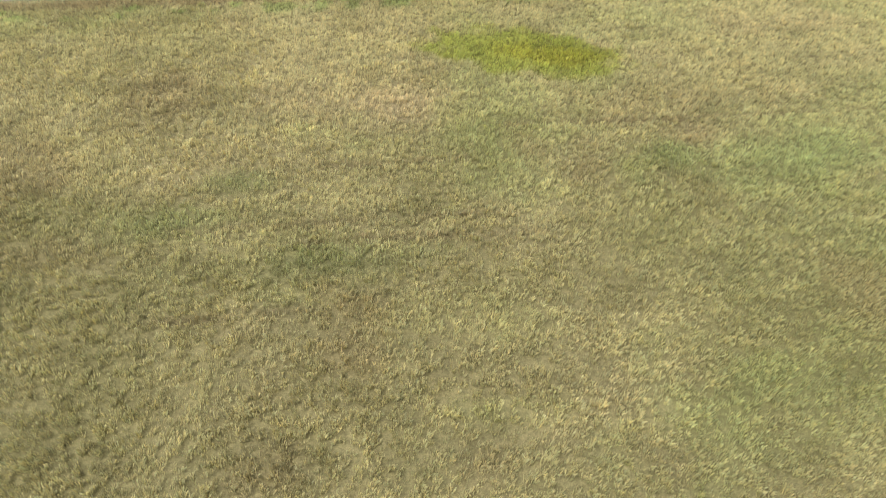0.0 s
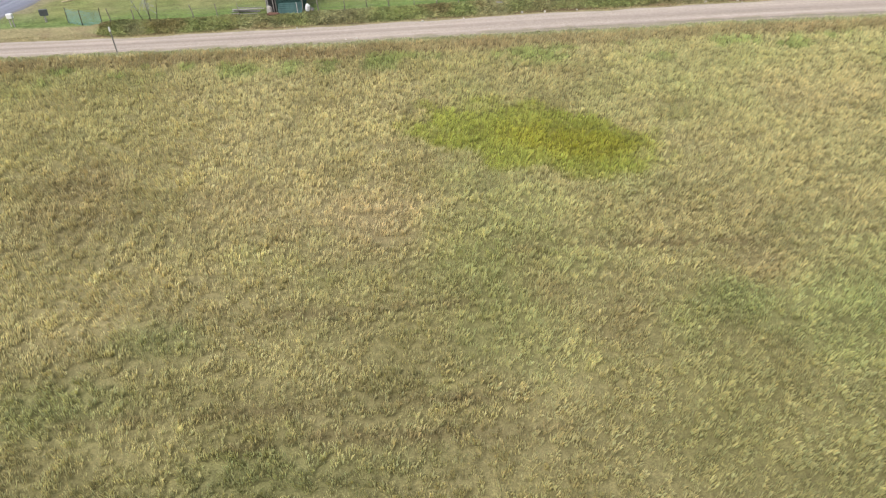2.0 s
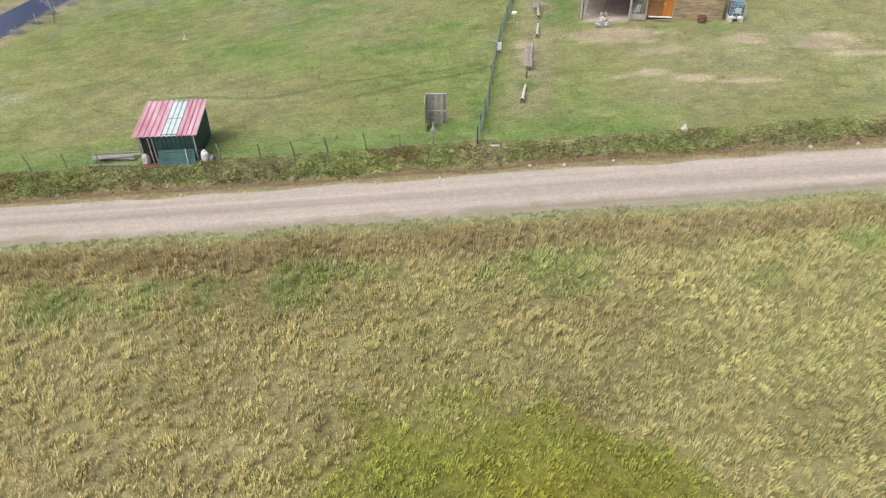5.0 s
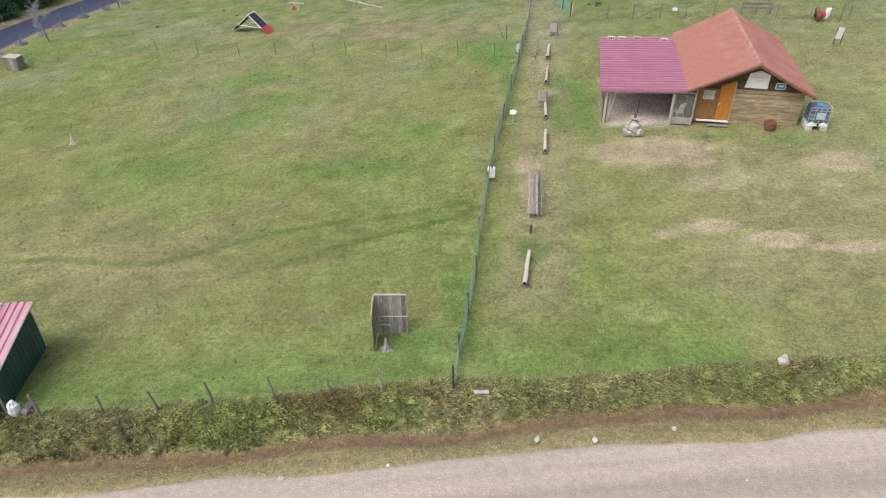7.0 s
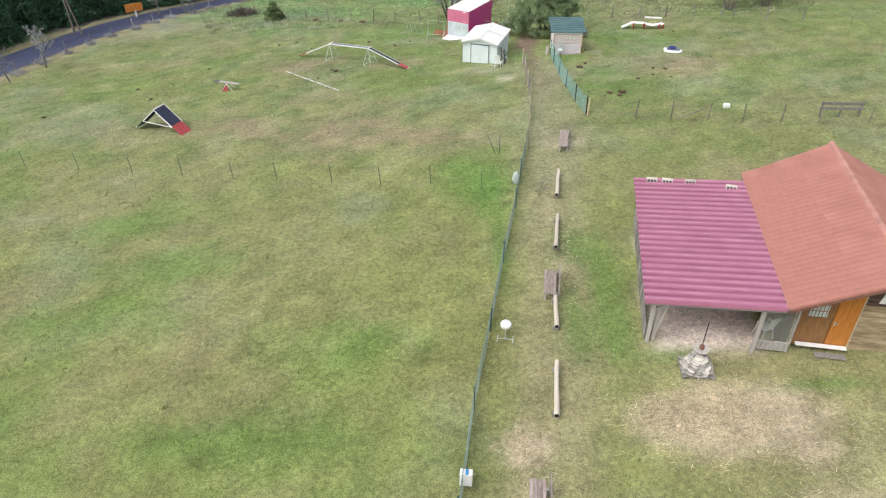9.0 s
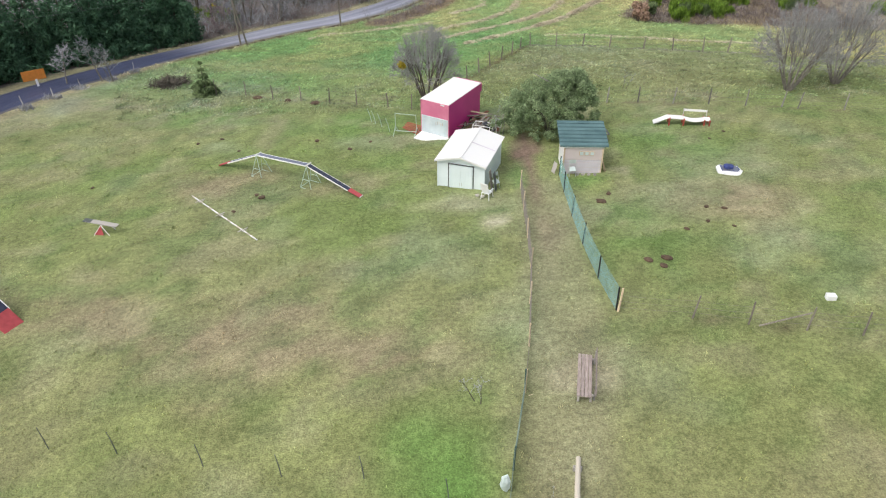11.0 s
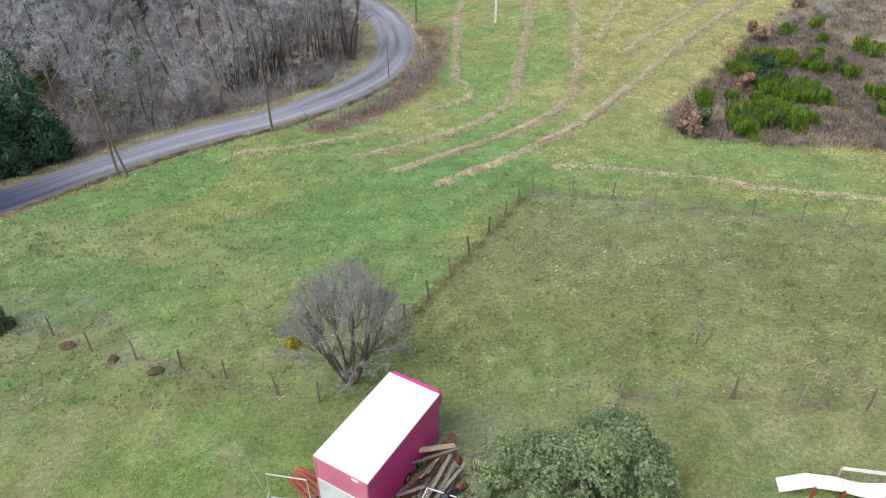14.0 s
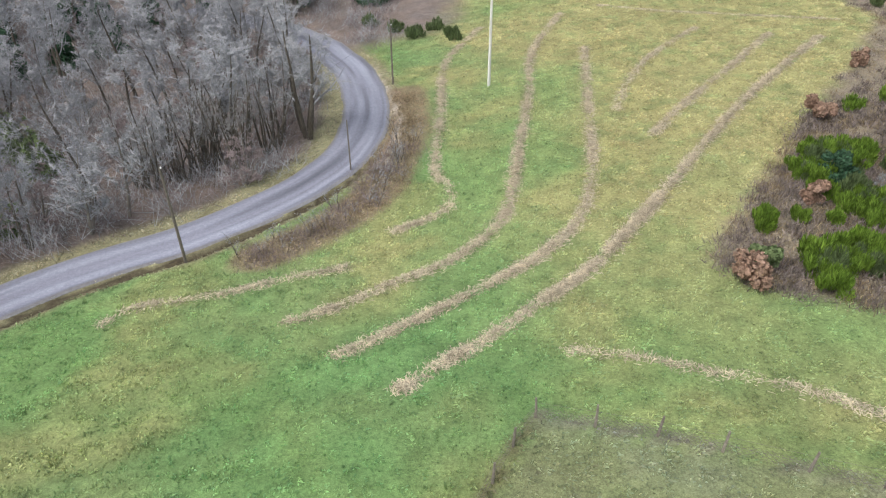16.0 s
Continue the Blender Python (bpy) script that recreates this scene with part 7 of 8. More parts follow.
# slender dark stems standing close by the bend
for i in range(3):
    tr, cr = tree_mesh(130 + i, H=(9, 10.5, 8)[i], r0=.10, limbs=9, subs=5, twigs=7, spread=.2, low=.45, stems=(3, 2, 4)[i], thick=.015, share=2)
    WOODS.append((tr.data("trunk", M_BARKDARK), cr.data("crown", M_TWIGDARK), M_BARKDARK, M_TWIGDARK))
for i in range(30):
    f = i / 29
    x, y = -13.5 + 11.5 * f + RW.uniform(-.8, .8), 199.5 + 5.5 * f + RW.uniform(-.5, 4.5)
    if float(line_dist(np.array([x]), np.array([y]), LANE_PTS)[0]) > 5.2:
        wood_tree(7 + i % 3, x, y, RW.uniform(.8, 1.1), RW.uniform(0, 360), "slender stems of the wood", "slender dark-stemmed bare tree by the road bend")
# big tree on the bend
tb, cb = tree_mesh(7, H=13, r0=.3, limbs=14, subs=7, twigs=16, spread=.42, low=.35, stems=2, thick=.018)
bare_tree(-1.2, 209.6, 40, tb, cb, "tall bare tree with a forked mossy trunk on the road bend", bark=M_BARKDARK)


def brush(name, pts, label, mat, n, size, seed, category="undergrowth", h=.8, aim=.55, width=.03):
    """Thin stalks and twigs rising from the ground round the given places, which nobody could count."""
    rg = np.random.default_rng(seed)
    c = np.array(pts)
    k = rg.integers(0, len(c), n)
    x = c[k, 0] + rg.normal(0, .75, n) * c[k, 2]
    y = c[k, 1] + rg.normal(0, .75, n) * c[k, 2]
    hump = np.exp(-((x - c[k, 0]) ** 2 + (y - c[k, 1]) ** 2) / (c[k, 2] ** 2))
    root = np.stack([x, y, land(x, y) - .03 + h * hump * rg.random(n) * .7], 1)
    d = np.stack([rg.normal(0, aim, n), rg.normal(0, aim, n), .35 + rg.random(n)], 1)
    d /= np.linalg.norm(d, axis=1)[:, None]
    a = rg.random(n) * 6.283
    w = np.stack([np.cos(a), np.sin(a), rg.normal(0, .3, n)], 1) * width * (.5 + rg.random(n))[:, None]
    L = (size * (.4 + .8 * rg.random(n)))[:, None]
    bend = np.stack([rg.normal(0, .25, n), rg.normal(0, .25, n), -.1 * rg.random(n)], 1) * L
    mid, tip = root + d * L * .55, root + d * L + bend
    V = np.stack([root - w, root + w, mid + w * .7, tip, mid - w * .7], 1).reshape(-1, 3)
    q = 5 * np.arange(n)
    F = np.concatenate([np.stack([q, q + 1, q + 2], 1), np.stack([q, q + 2, q + 4], 1), np.stack([q + 4, q + 2, q + 3], 1)])
    ob = new(name, big_mesh(name, V, F, mat))
    return tagged(ob, label, category, kind="stuff")


under = []
for i in range(1500):
    x, y = RW.uniform(-60, 4), RW.uniform(186, 262)
    d = float(line_dist(np.array([x]), np.array([y]), LANE_PTS)[0])
    if ((lane_x_at(y) > x) if y < 236 else True) and d > 4.2 and not (x < -22 and y < 189):
        under.append((x, y, RW.uniform(.5, 1.1)))
brush("wood_undergrowth", under[::2], "brown twiggy undergrowth at the wood's edge", M_TWIGRED, 24000, 1.1, 51, h=1.2, width=.022)
brush("wood_dead_grass", under[1::2], "pale dead grass and bramble in the wood", M_HEATHER, 18000, .6, 52, h=.5)
brush("wood_saplings", [(a, b, 1.2) for a, b, _ in under[::3]], "tangle of thin grey saplings in the wood", M_TWIG, 30000, 2.6, 53, h=2.2, width=.016, aim=.8)

# dark conifers far back in the wood
def conifer(x, y, H, R, seed, label, mat, name="conifer", n=5200, leaf=.34, group="", trunk_mat=None, stretch=1.6, bell=1.0):
    t = thing(name, x, y, seed * 37 % 360, label, "conifer", group)
    rg = random.Random(seed)
    part("trunk", Shape().tube((0, 0, -.2), (0, 0, H * .9), .05 * R + .05, .02, 7), trunk_mat or M_BARKDARK, t)
    cs = []
    levels = max(6, int(H * 1.7))
    for i in range(levels):
        f = i / (levels - 1)
        r = R * (1 - f) ** bell * (.8 + .35 * rg.random()) + .06
        z = H * (.06 + .92 * f)
        n2 = max(1, int(2 + 7 * (1 - f)))
        for k in range(n2):
            a = 6.283 * (k + rg.random()) / n2
            q = r * rg.uniform(.55, .95)
            cs.append((q * math.cos(a), q * math.sin(a), z + rg.uniform(-.2, .2) * H / levels, max(.12, r * .42)))
    leaf_part("crown", cs, n, leaf, mat, t, seed, flat=.3, stretch=stretch, broad=.2)
    return t


for i in range(9):
    conifer(-52 + 6.5 * i + RW.uniform(-2, 2), 256 + RW.uniform(-4, 8) - (6 if i < 4 else -8), RW.uniform(10, 14), 2.4, 200 + i, "dark spruce at the back of the wood", M_FIR, n=2600, leaf=.55, group="spruces behind the wood")
for i, (x, y) in enumerate(((-46, 228), (-42, 232), (-48, 236), (-38, 237), (-44, 222), (-52, 231), (-34, 242))):
    conifer(x, y, 9 + i % 3, 2.3, 250 + i, "dark spruce deep in the wood", M_FIR, n=2400, leaf=.5, group="spruces behind the wood")
for x, y, h in ((-24.5, 205, 5.5), (-29, 209, 6), (-34, 203, 5)):
    conifer(x, y, h, 1.7, int(300 + h * 10 + y), "grey-green young pine in the wood", M_BROOMDARK, n=2000, leaf=.4)

# conifer hedge west of the lane
hy = [(-24.0, 182.6), (-26.0, 179.4), (-27.6, 176.6), (-29.2, 173.6), (-30.8, 170.6), (-32.4, 167.4), (-33.8, 164.0), (-35.2, 160.4), (-36.4, 156.6), (-37.6, 152.6), (-38.6, 148.4), (-39.6, 144), (-41.6, 138.5), (-42.8, 133), (-44.2, 127.5), (-45.4, 122)]
hedge = []
for i, (x, y) in enumerate(hy):
    if i < 4:
        hedge.append(conifer(x - .6, y + .3, RW.uniform(9.4, 10.4), 2.3, 400 + i, "tall dark green conifer of a dense roadside hedge", M_THUJA, "hedge_conifer", n=10000, leaf=.30, group="hedge conifers", stretch=1.9, bell=.5))
    else:
        s = RW.uniform(.92, 1.06)
        copy_thing(hedge[i % 4], pose(x - .6, y + .3, gz(x - .6, y + .3), 0, 0, RW.uniform(0, 360)) @ Matrix.Diagonal((s, s, s, 1)))

conifer(-12.75, 155.9, 2.85, .8, 500, "small dark fir beside a wooden post", M_BROOMDARK, "small_fir", n=6500, leaf=.18, stretch=1.7, bell=.8)
stake(-11.75, 155.6, 1.0, .05, (0, 0), label="dark wooden post beside the small fir", mat=M_BARKDARK)

# broad evergreen between the sheds
def evergreen():
    t = thing("evergreen_tree", 14.75, 144.1, 0, "broad evergreen tree with glossy mid-green leaves", "tree")
    rg = random.Random(77)
    tr = Shape()
    cs = []
    for i in range(5):
        a = 6.28 * i / 5
        tip = Vector((1.5 * math.cos(a), 1.3 * math.sin(a), 2.0))
        tr.path([Vector((.15 * math.cos(a), .15 * math.sin(a), -.2)), Vector((.5 * math.cos(a), .5 * math.sin(a), 1.0)), tip], [.12, .09, .05], 7)
    part("trunk", tr, M_BARKDARK, t)
    for i in range(330):
        a, f = 6.28 * rg.randrange(13) / 13 + rg.gauss(0, .13), rg.random()
        z = .5 + 3.75 * f
        rr = 2.75 * math.sqrt(max(.05, 1 - ((z - 1.4) / 2.75) ** 2)) * rg.uniform(.4, 1.08)
        cs.append((rr * math.cos(a) * 1.15 + .45 * (z - 1.7) - .15, rr * math.sin(a) * .8, z, rg.uniform(.2, .5)))
    leaf_part("crown", cs, 52000, .105, M_LAUREL, t, 78, flat=.9, fill=.1)
    part("dead_branch", Shape().path([Vector((.2, -.2, 3.4)), Vector((-.8, -.5, 4.1)), Vector((-1.5, -.6, 4.5))], [.05, .035, .01], 5).path([Vector((.4, -.2, 3.5)), Vector((.5, -.4, 4.3))], [.04, .01], 5), M_WOOD_GREY, t, "bare grey branch")


evergreen()

# round bare shrub-tree behind the trailer
def dome_tree(seed, R, H, boughs=230, sprays=34):
    """Many stems fanning out from one foot to a round crown of fine twigs."""
    rg = random.Random(seed)
    trunk, crown = Shape(), Shape()
    for i in range(9):
        a = 6.283 * i / 9
        trunk.path([Vector((.12 * math.cos(a), .12 * math.sin(a), -.2)), Vector((.3 * R * math.cos(a), .3 * R * math.sin(a), H * .25)), Vector((.55 * R * math.cos(a + .2), .55 * R * math.sin(a + .2), H * (.5 + .12 * (i % 3))))], [.085, .065, .035], 6)
        for k in range(4):
            q, e = rg.uniform(.5, .9), a + rg.uniform(-.6, .6)
            trunk.path([Vector((.4 * R * math.cos(a), .4 * R * math.sin(a), H * .34)), Vector((.55 * R * math.cos(e), .55 * R * math.sin(e), H * (.4 + .2 * q))), Vector((.8 * R * q * math.cos(e), .8 * R * q * math.sin(e), H * (.55 + .3 * (1 - q))))], [.035, .024, .009], 4)
    for i in range(boughs):
        a, u = rg.uniform(0, 6.283), rg.uniform(.12, 1)
        k = rg.uniform(.85, 1.08)
        tip = Vector((R * k * math.sqrt(1 - u * u * .98) * math.cos(a), R * k * math.sqrt(1 - u * u * .98) * math.sin(a), H * (.30 + .70 * u) * rg.uniform(.9, 1.02)))
        foot = Vector((tip.x * .55, tip.y * .55, max(.36 * H, tip.z * .62)))
        mid = foot.lerp(tip, .55) + Vector((rg.uniform(-.2, .2), rg.uniform(-.2, .2), .12))
        crown.tube(foot, mid, .018, .011, 3, False)
        crown.tube(mid, tip, .011, .004, 3, False)
        for j in range(sprays):
            q = mid.lerp(tip, rg.random() ** .7) if j % 7 else foot.lerp(mid, rg.uniform(.5, 1))
            c = (Vector((rg.gauss(0, .7), rg.gauss(0, .7), rg.gauss(.2, .7))) + (tip - foot).normalized() * .5).normalized()
            w = c.cross(Vector((rg.gauss(0, 1), rg.gauss(0, 1), rg.gauss(0, 1)))).normalized() * .010
            crown.add([q - w, q + w, q + c * rg.uniform(.25, .6)], [(0, 1, 2)])
    return trunk, crown


tr, cr = dome_tree(11, 2.8, 6.1)
rt = bare_tree(6.2, 151.3, 0, tr, cr, "round many-stemmed bare tree with dense grey twigs", twig=M_TWIGDARK, bark=M_BARKDARK)
leaf_part("yellow_clump", [(-1.85, -1.55, 3.65, .28), (-1.7, -1.5, 3.5, .22)], 260, .14, M_MISTLE, rt, 12, "yellow leafy clump")
# bare trees to the east and west
tr, cr = dome_tree(13, 3.4, 6.8)
bare_tree(34.2, 151.9, 0, tr, cr, "spreading bare tree with lichen-grey twigs", bark=M_BARK, twig=M_TWIGDARK)
bare_tree(38.5, 153.5, 80, tr, cr, "spreading bare tree with lichen-grey twigs", bark=M_BARK, twig=M_TWIGDARK)
tr, cr = tree_mesh(14, H=4.6, r0=.09, limbs=11, subs=7, twigs=14, spread=.62, stems=1, low=.4)
s_tr, s_cr = tr.data("trunk", M_BARK), cr.data("crown", M_TWIG)
for x, y, s in ((-29.9, 140.3, .95), (-31.2, 136.6, .85), (-24.4, 162.0, 1.0), (-27.3, 161.0, .85), (-23.4, 161.9, .8), (-35.6, 108.6, .7), (-34.1, 116.5, .95), (-32.9, 124.3, .85)):
    t = thing("bare_tree", x, y, x * 50 % 360, "small bare roadside tree with thin upswept branches", "tree", "small trees beside the lane")
    t.scale = (s, s, s)
    part("trunk", s_tr, None, t)
    part("crown", s_cr, None, t)
tr, cr = tree_mesh(15, H=2.6, r0=.035, limbs=9, subs=3, twigs=3, spread=.45, stems=2, low=.3)
p_tr, p_cr = tr.data("trunk", M_BARKDARK), cr.data("crown", M_TWIG)
for x, y, s in ((-26.1, 76.8, 1.3), (-25.6, 76.6, 1.4), (21.7, 153.3, .7), (10.6, 143.8, .9), (12.0, 146.5, .9), (9.2, 118.6, .75), (10.9, 113.2, .6)):
    t = thing("sapling", x, y, x * 70 % 360, "thin leafless sapling among dry grass", "sapling", "leafless saplings")
    t.scale = (s, s, s)
    part("trunk", p_tr, None, t)
    part("crown", p_cr, None, t)
# whips in the bramble strip along the lane
for i in range(34):
    k = RW.randrange(0, len(BRAMBLE) * 2 // 3)
    x, y = BRAMBLE[k] + np.array((RW.uniform(-1.6, 1.2), RW.uniform(-1, 1)))
    t = thing("sapling", x, y, RW.uniform(0, 360), "thin leafless sapling among dry grass", "sapling", "leafless saplings")
    s = RW.uniform(.6, 1.25)
    t.scale = (s, s, s)
    part("trunk", p_tr, None, t)
    part("crown", p_cr, None, t)
brush("roadside_bramble", [(p[0] + RW.uniform(-1.6, 1.2), p[1] + RW.uniform(-1.2, 1.2), 1.0) for p in BRAMBLE[:len(BRAMBLE) * 5 // 8]], "reddish-brown bramble tangle beside the lane", M_TWIGRED, 5000, .6, 61, width=.014, h=.3)
brush("bramble_dead_grass", [(p[0] + RW.uniform(-1.3, 1.3), p[1] + RW.uniform(-1.3, 1.3), .7) for p in BRAMBLE], "pale dead grass among the bramble", M_DEADGRASS, 9000, .34, 62, h=.1, aim=1.1)
brush("lane_weeds", [(x + RW.uniform(-.5, .4), y, .35) for x, y in LF for _ in (0, 1)], "dry weeds along the lane fence", M_TWIG, 6000, .5, 63, h=.3, width=.015)
brush("brush_heap", [(-17.2 + RW.uniform(-.9, .9), 159.6 + RW.uniform(-.7, .7), .6) for _ in range(9)], "low heap of grey cut branches", M_BARKDARK, 1500, .9, 64, aim=1.5)


# ---- thicket on the slope ----
def bush(name, x, y, r, h, mat, n, size, label, seed, category="bush", aim=(0, 0, .9), group=""):
    t = thing(name, x, y, 0, label, category, group)
    rg = random.Random(seed)
    cs = [(rg.uniform(-r, r) * .6, rg.uniform(-r, r) * .6, h * rg.uniform(.15, .85), r * rg.uniform(.22, .42)) for _ in range(12)]
    leaf_part("foliage", cs, n, size, mat, t, seed, aim=aim, slim=.075)
    st = Shape()
    for i in range(5):
        a = 6.28 * i / 5
        st.tube((0, 0, -.1), (r * .5 * math.cos(a), r * .5 * math.sin(a), h * .6), .03, .01, 4, False)
    part("stems", st, M_BARKDARK, t)
    return t


RT = random.Random(63)
# green bushes at the end of the hedge, some in flower
for i, (x, y, r) in enumerate(((-26.2, 195.2, 1.3), (-24.6, 196.4, 1.5), (-22.4, 195.0, 1.4), (-20.6, 192.8, 1.1), (-23.6, 193.6, 1.2))):
    b = bush("broom_bush", x, y, r, r * 1.35, M_BROOMDARK if i % 2 else M_BROOM, 1300, .5, "green broom bush with a few yellow flowers", 650 + i, group="broom bushes by the hedge")
    if i in (1, 2):
        leaf_part("flowers", [(.3, -.2, r * 1.25, .45)], 90, .14, M_BLOSSOM, b, 660 + i, "yellow flowers")
for x, y, h in ((-22.1, 188.6, 1.6), (-22.7, 191.3, 1.0), (-19.8, 192.1, 1.3)):
    stake(x, y, h, .06, (-.12, 0), label="pale leaning stake beside the lane", group="stakes beside the lane", mat=M_WHITEWOOD)
for i in range(120):
    for _ in range(60):
        x, y = (RT.uniform(30.5, 50), RT.uniform(180.5, 202)) if i < 72 else (RT.uniform(30, 74), RT.uniform(180, 246))
        dp = float(thicket_depth(np.array([x]), np.array([y]))[0])
        if dp > 1.1 and fbm(np.array([x]), np.array([y]), 5, 141)[0] > .5 and not (x > 36 and y < 183.5):
            break
    r = RT.uniform(.7, 1.35)
    m = M_BROOM if RT.random() < .72 else M_BROOMDARK
    bush("broom_bush", x, y, r, r * 1.25, m, 1700 if i < 72 else 800, .5, "bright green upright broom bush" if m is M_BROOM else "dull green upright broom bush", 700 + i, group="broom bushes in the thicket")
heath = []
for i in range(2400):
    x, y = (RT.uniform(28, 54), RT.uniform(177, 212)) if i < 1600 else (RT.uniform(34, 76), RT.uniform(200, 246))
    if float(thicket_depth(np.array([x]), np.array([y]))[0]) > -.2:
        heath.append((x, y, RT.uniform(.4, .8)))
brush("heather", heath[::2], "purplish-brown dead heather and bracken", M_HEATHER, 44000, .6, 71, "heather", h=.6, width=.03)
brush("thicket_grass", heath[1::2], "pale tufted dead grass in the thicket", M_DEADGRASS, 32000, .5, 72, "grass", h=.3, width=.022)
for x, y, r, m, lab in ((30.0, 183.4, 1.45, M_OAKLEAF, "young oak with withered orange-brown leaves"), (38.5, 193.5, 1.1, M_OAKLEAF, "young oak with withered orange-brown leaves"), (45, 208, 1.3, M_OAKLEAF, "young oak with withered orange-brown leaves"), (31.6, 184.6, 1.2, M_BROOMDARK, "grey-green rounded evergreen bush"), (41, 196, 1.5, M_FIR, "dark green rounded conifer bush"), (55, 222, 1.2, M_OAKLEAF, "young oak with withered orange-brown leaves")):
    bush("oak_sapling" if m is M_OAKLEAF else "round_bush", x, y, r, r * 1.7, m, 2200, .26, lab, int(x * 9), "bush", aim=None)
for i in range(16):
    x, y = RT.uniform(34, 70), RT.uniform(186, 240)
    if float(thicket_depth(np.array([x]), np.array([y]))[0]) > 2:
        wood_tree(RT.choice((4, 6)), x, y, RT.uniform(.3, .5), RT.uniform(0, 360), "bare shrubs in the thicket", "low bare grey shrub in the thicket")
for x, y in ((7.5, 240), (10, 243.5), (4.5, 244), (12.5, 238), (1, 247)):
    bush("broom_bush", x, y, 1.5, 1.3, M_BROOMDARK, 700, .7, "dull green upright broom bush", int(x * 31) + 5, group="broom bushes in the thicket")
# ---- hay windrows ----
ROWS_OF_HAY = (((-8.4, 180.9), (-7.1, 182.7), (-1.9, 184.1), (2.1, 185.8), (5.3, 186.7)),
               ((8.3, 191.4), (11.9, 194.4), (12.1, 198.1), (10.9, 201.3), (11.2, 213.7), (11.6, 229.2), (16.0, 242.1)),
               ((2.8, 180.6), (4.9, 181.7), (8.8, 184.7), (12.3, 187.2), (15.5, 191.6), (16.8, 195.7), (18.3, 206.0), (20.0, 216.7), (21.8, 231.1), (26.9, 246.3)),
               ((6.3, 177.1), (7.7, 178.3), (11.0, 181.0), (14.8, 184.3), (18.3, 187.6), (21.7, 192.8), (24.0, 202.0), (25.8, 215.9), (27.8, 231.0)),
               ((9.8, 174.1), (11.8, 176.1), (14.2, 178.3), (17.3, 181.6), (21.4, 186.0), (25.5, 191.7), (30.1, 198.4), (34.9, 205.6), (42.7, 216.5), (55.6, 232.3)),
               ((27.9, 212.0), (30.2, 218.5), (34.5, 226.9), (42.4, 237.0)),
               ((29.9, 206.0), (34.4, 212.7), (41.8, 222.4), (50.2, 233.8)),
               ((18.6, 177.1), (22.3, 176.2), (24.8, 175.2), (27.6, 174.4), (30.0, 173.1), (32.0, 171.7), (37, 170), (43, 168)),
               ((32.8, 249.6), (42.3, 244.5), (52.5, 241.7), (60.8, 239.3)))
WEIGHT = (.6, .8, 1.0, 1.0, 1.5, .6, 1.0, .5, .6)
for r, (row, wgt) in enumerate(zip(ROWS_OF_HAY, WEIGHT)):
    pts = smooth_line(row, .3)
    rg = np.random.default_rng(900 + r)
    dens = vnoise(pts[:, 0], pts[:, 1], 1.3, 160 + r) ** 1.2 + .16
    n = int(len(pts) * 62 * wgt)
    pick = rg.choice(len(pts), n, p=dens / dens.sum())
    x = pts[pick, 0] + rg.normal(0, .3, n)
    y = pts[pick, 1] + rg.normal(0, .27, n)
    mound = np.exp(-((x - pts[pick, 0]) ** 2 + (y - pts[pick, 1]) ** 2) / .13)
    z = land(x, y) + .02 + .34 * rg.random(n) * mound * wgt ** .5 * dens[pick]
    a = rg.random(n) * 6.283
    L = .08 + .15 * rg.random(n)
    d = np.stack([np.cos(a) * L, np.sin(a) * L, rg.normal(0, .05, n)], 1)
    w = np.stack([-np.sin(a) * .022, np.cos(a) * .022, rg.normal(0, .01, n)], 1)
    p = np.stack([x, y, z], 1)
    V = np.stack([p - d - w, p + d - w * .4, p + d + w * .4, p - d + w], 1).reshape(-1, 3)
    k = 4 * np.arange(n)
    hay = new("hay_windrow", big_mesh("hay_windrow", V, np.stack([k, k + 1, k + 2, k + 3], 1), M_HAY))
    tagged(hay, "matted row of old pinkish-grey hay on the field", "hay", kind="stuff")


# ---- poles and signs along the lane ----
def utility_pole(x, y, h, lean=(0, 0), mat=M_WOOD_POST, label="dark wooden telephone pole", r=.11, cap=True, strut=False):
    t = thing("utility_pole", x, y, 0, label, "pole")
    part("pole", Shape().path([Vector((0, 0, -.3)), Vector((lean[0] * h * .5, lean[1] * h * .5, h * .5)), Vector((lean[0] * h, lean[1] * h, h))], [r, r * .85, r * .68], 10), mat, t)
    if cap:
        part("insulator", Shape().lathe([(.03, h - .05), (.06, h + .03), (.03, h + .1)], 8, (lean[0] * h + .08, lean[1] * h, 0)), M_PLASTIC, t)
    if strut:
        part("strut", Shape().tube((.85, -.2, -.2), (lean[0] * h * .75, lean[1] * h * .75, h * .75), .1, .08, 9), mat, t)
    return t


utility_pole(-5.9, 188.3, 7.3, (-.02, 0))
utility_pole(-15.9, 178.3, 7.2, (-.04, 0), strut=True)
utility_pole(-32.4, 151.4, 7.0, (-.03, 0), strut=True)
utility_pole(5.8, 222.9, 6.5)
utility_pole(3.75, 202.0, 4.6, r=.07, cap=False)
utility_pole(16.15, 220.2, 9.0, mat=M_WHITE, label="pale concrete power pole in the field", r=.17)


def cable(a, b, sag):
    t = thing("cable", a[0], a[1], 0, "thin sagging telephone cable", "cable", z=a[2])
    o = Vector(a)
    pts = []
    for i in range(13):
        f = i / 12
        p = Vector(a).lerp(Vector(b), f) - o
        p.z -= sag * 4 * f * (1 - f)
        pts.append(p)
    part("wire", Shape().path(pts, [.012] * 13, 4), M_TRIMDARK, t)


def pole_top(x, y, h, lx=0.0):
    return (x + lx * h, y, gz(x, y) + h)


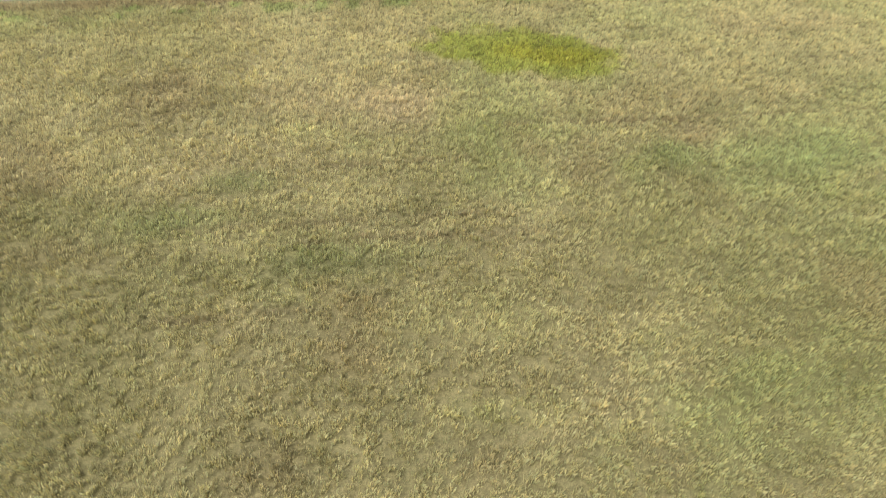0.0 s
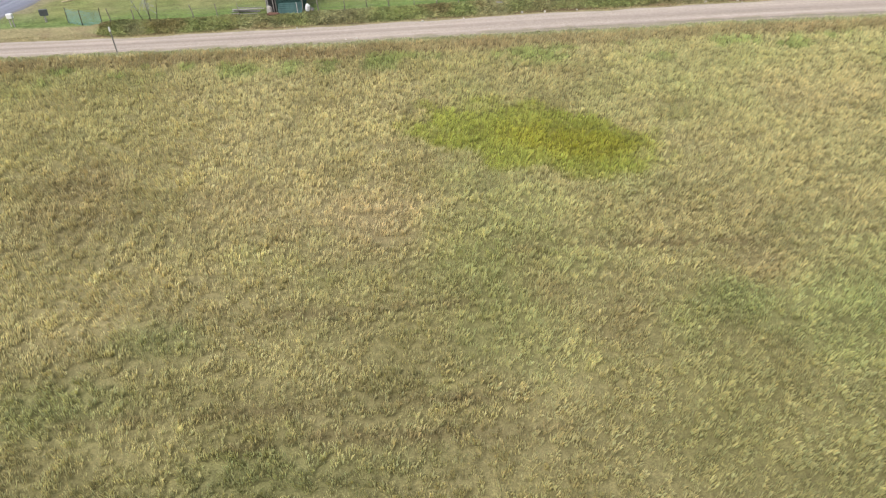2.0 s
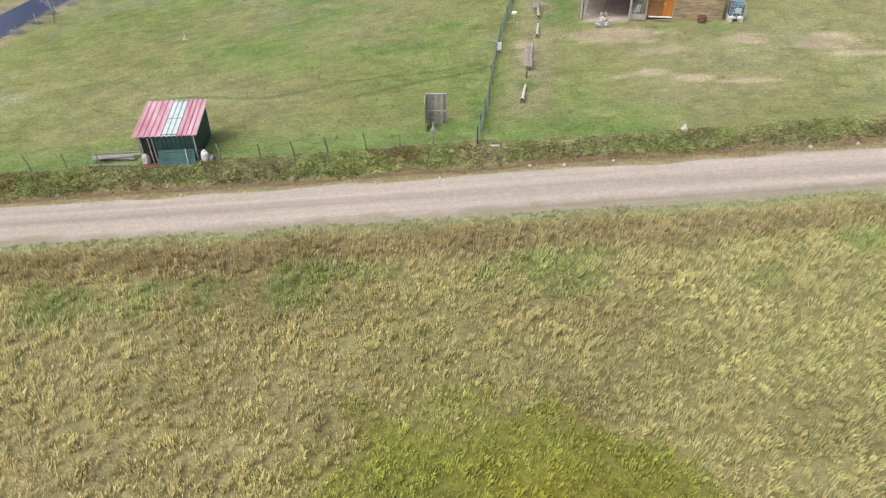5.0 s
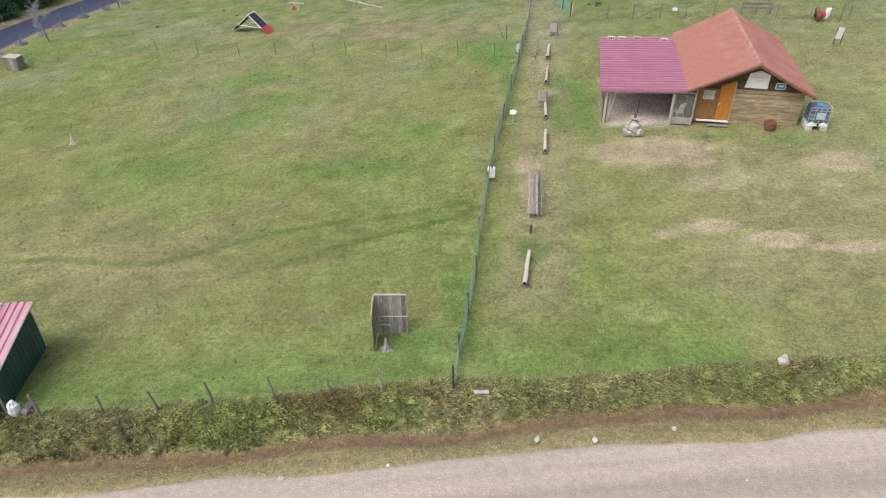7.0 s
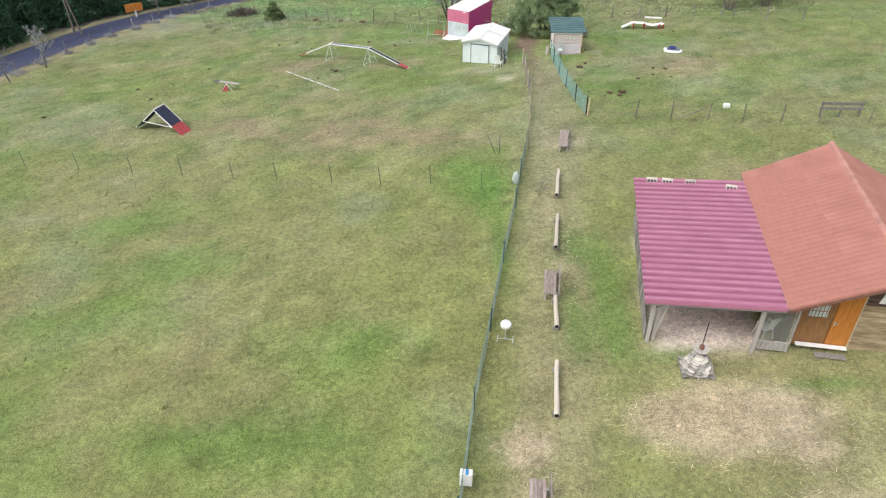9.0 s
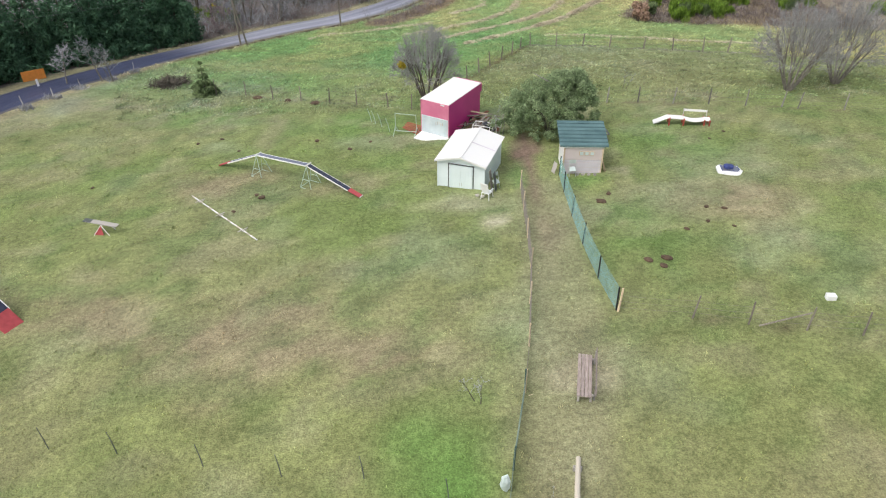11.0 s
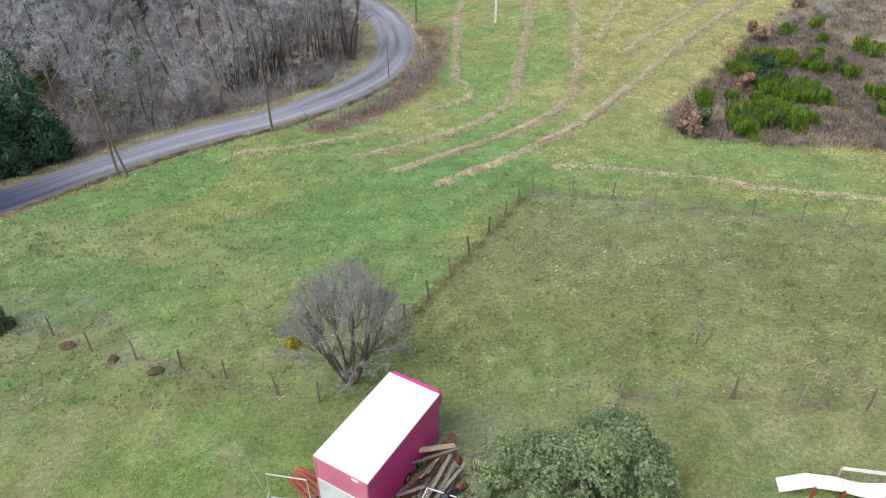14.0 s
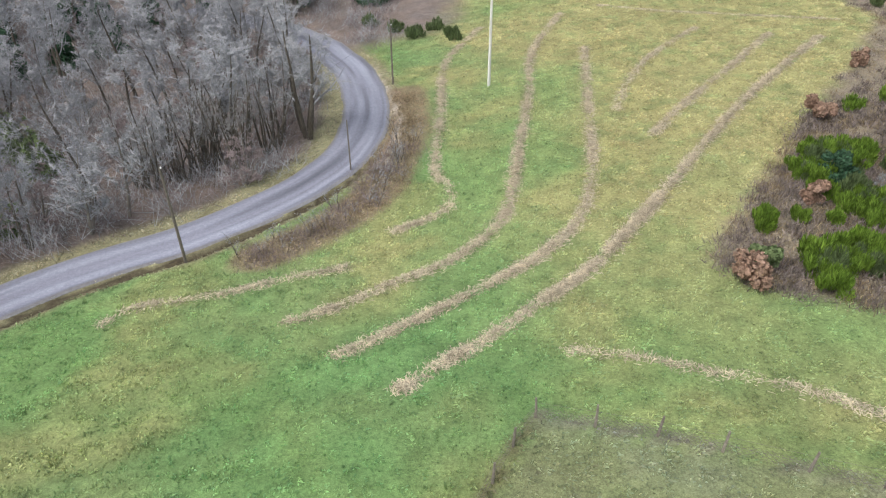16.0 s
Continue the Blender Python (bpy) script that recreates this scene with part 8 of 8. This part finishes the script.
PT = [pole_top(-32.4, 151.4, 6.9, -.03), pole_top(-15.9, 178.3, 7.1, -.04), pole_top(-5.9, 188.3, 7.2, -.02), pole_top(5.8, 222.9, 6.4)]
for a, b in zip(PT, PT[1:]):
    cable(a, b, .5)
cable((-42, 112, PT[0][2] + 1), PT[0], .7)
t = thing("road_sign", -29.6, 160.2, 35, "orange rectangular board with a white post", "sign")
part("post", Shape().box((.1, 0, .4), (.2, .06, .8)), M_PLASTIC, t)
part("board", Shape().box((0, 0, 1.15), (1.9, .05, .9)), M_ORANGE, t)
# near the junction with the track
mesh_fence("mesh_gate", [(-33.5, 77.1), (-31.9, 76.4), (-30.0, 76.2)], 1.3, "green netting panel on dark posts by the junction", M_NET, .09, .03, .008, post_mat=M_BARKDARK)
t = thing("meter_box", -35.8, 77.7, 20, "small dark box on a pale stand", "box")
part("stand", Shape().tube((0, 0, -.1), (0, 0, .6), .1, .08, 8), M_WHITEWOOD, t)
part("box", Shape().box((0, 0, .85), (.7, .3, .55)), M_TRIMDARK, t)
t = thing("road_post", -26.2, 69.6, 0, "slim pale roadside marker post", "post")
part("post", Shape().tube((0, 0, -.1), (-.1, 0, 1.9), .05, .05, 8), M_WOOD_GREY, t)
part("cap", Shape().tube((-.1, 0, 1.75), (-.11, 0, 2.1), .08, .08, 8), M_PLASTIC, t)
t = thing("letter_box", -38.2, 76.4, 0, "white letter box on two posts", "letter box")
for x in (-.15, .15):
    part("post", Shape().tube((x, 0, -.1), (x, 0, .8), .05, .05, 8), M_WHITEWOOD, t)
part("box", Shape().box((0, 0, .95), (.5, .35, .4), bev=.03), M_PLASTIC, t)
plank_pile(-36.0, 84.5, 30, 2, 2.6, "fallen_rail", "pale rail lying in the grass", M_FRESH, .2, 33, .1)
t = thing("grey_bin", -32.3, 117.1, -10, "grey weathered wooden crate in the meadow corner", "crate")
for i in range(5):
    part("board", Shape().box((-.5 + .25 * i, -.4, .55), (.23, .04, 1.15)), M_WOOD_GREY, t)
    part("board", Shape().box((-.5 + .25 * i, .4, .55), (.23, .04, 1.15)), M_WOOD_GREY, t)
for sx in (-1, 1):
    part("side", Shape().box((sx * .62, 0, .55), (.04, .84, 1.1)), M_WOOD_GREY, t)
part("lid", Shape().box((0, 0, 1.13), (1.3, .9, .05)), M_WHITEWOOD, t)
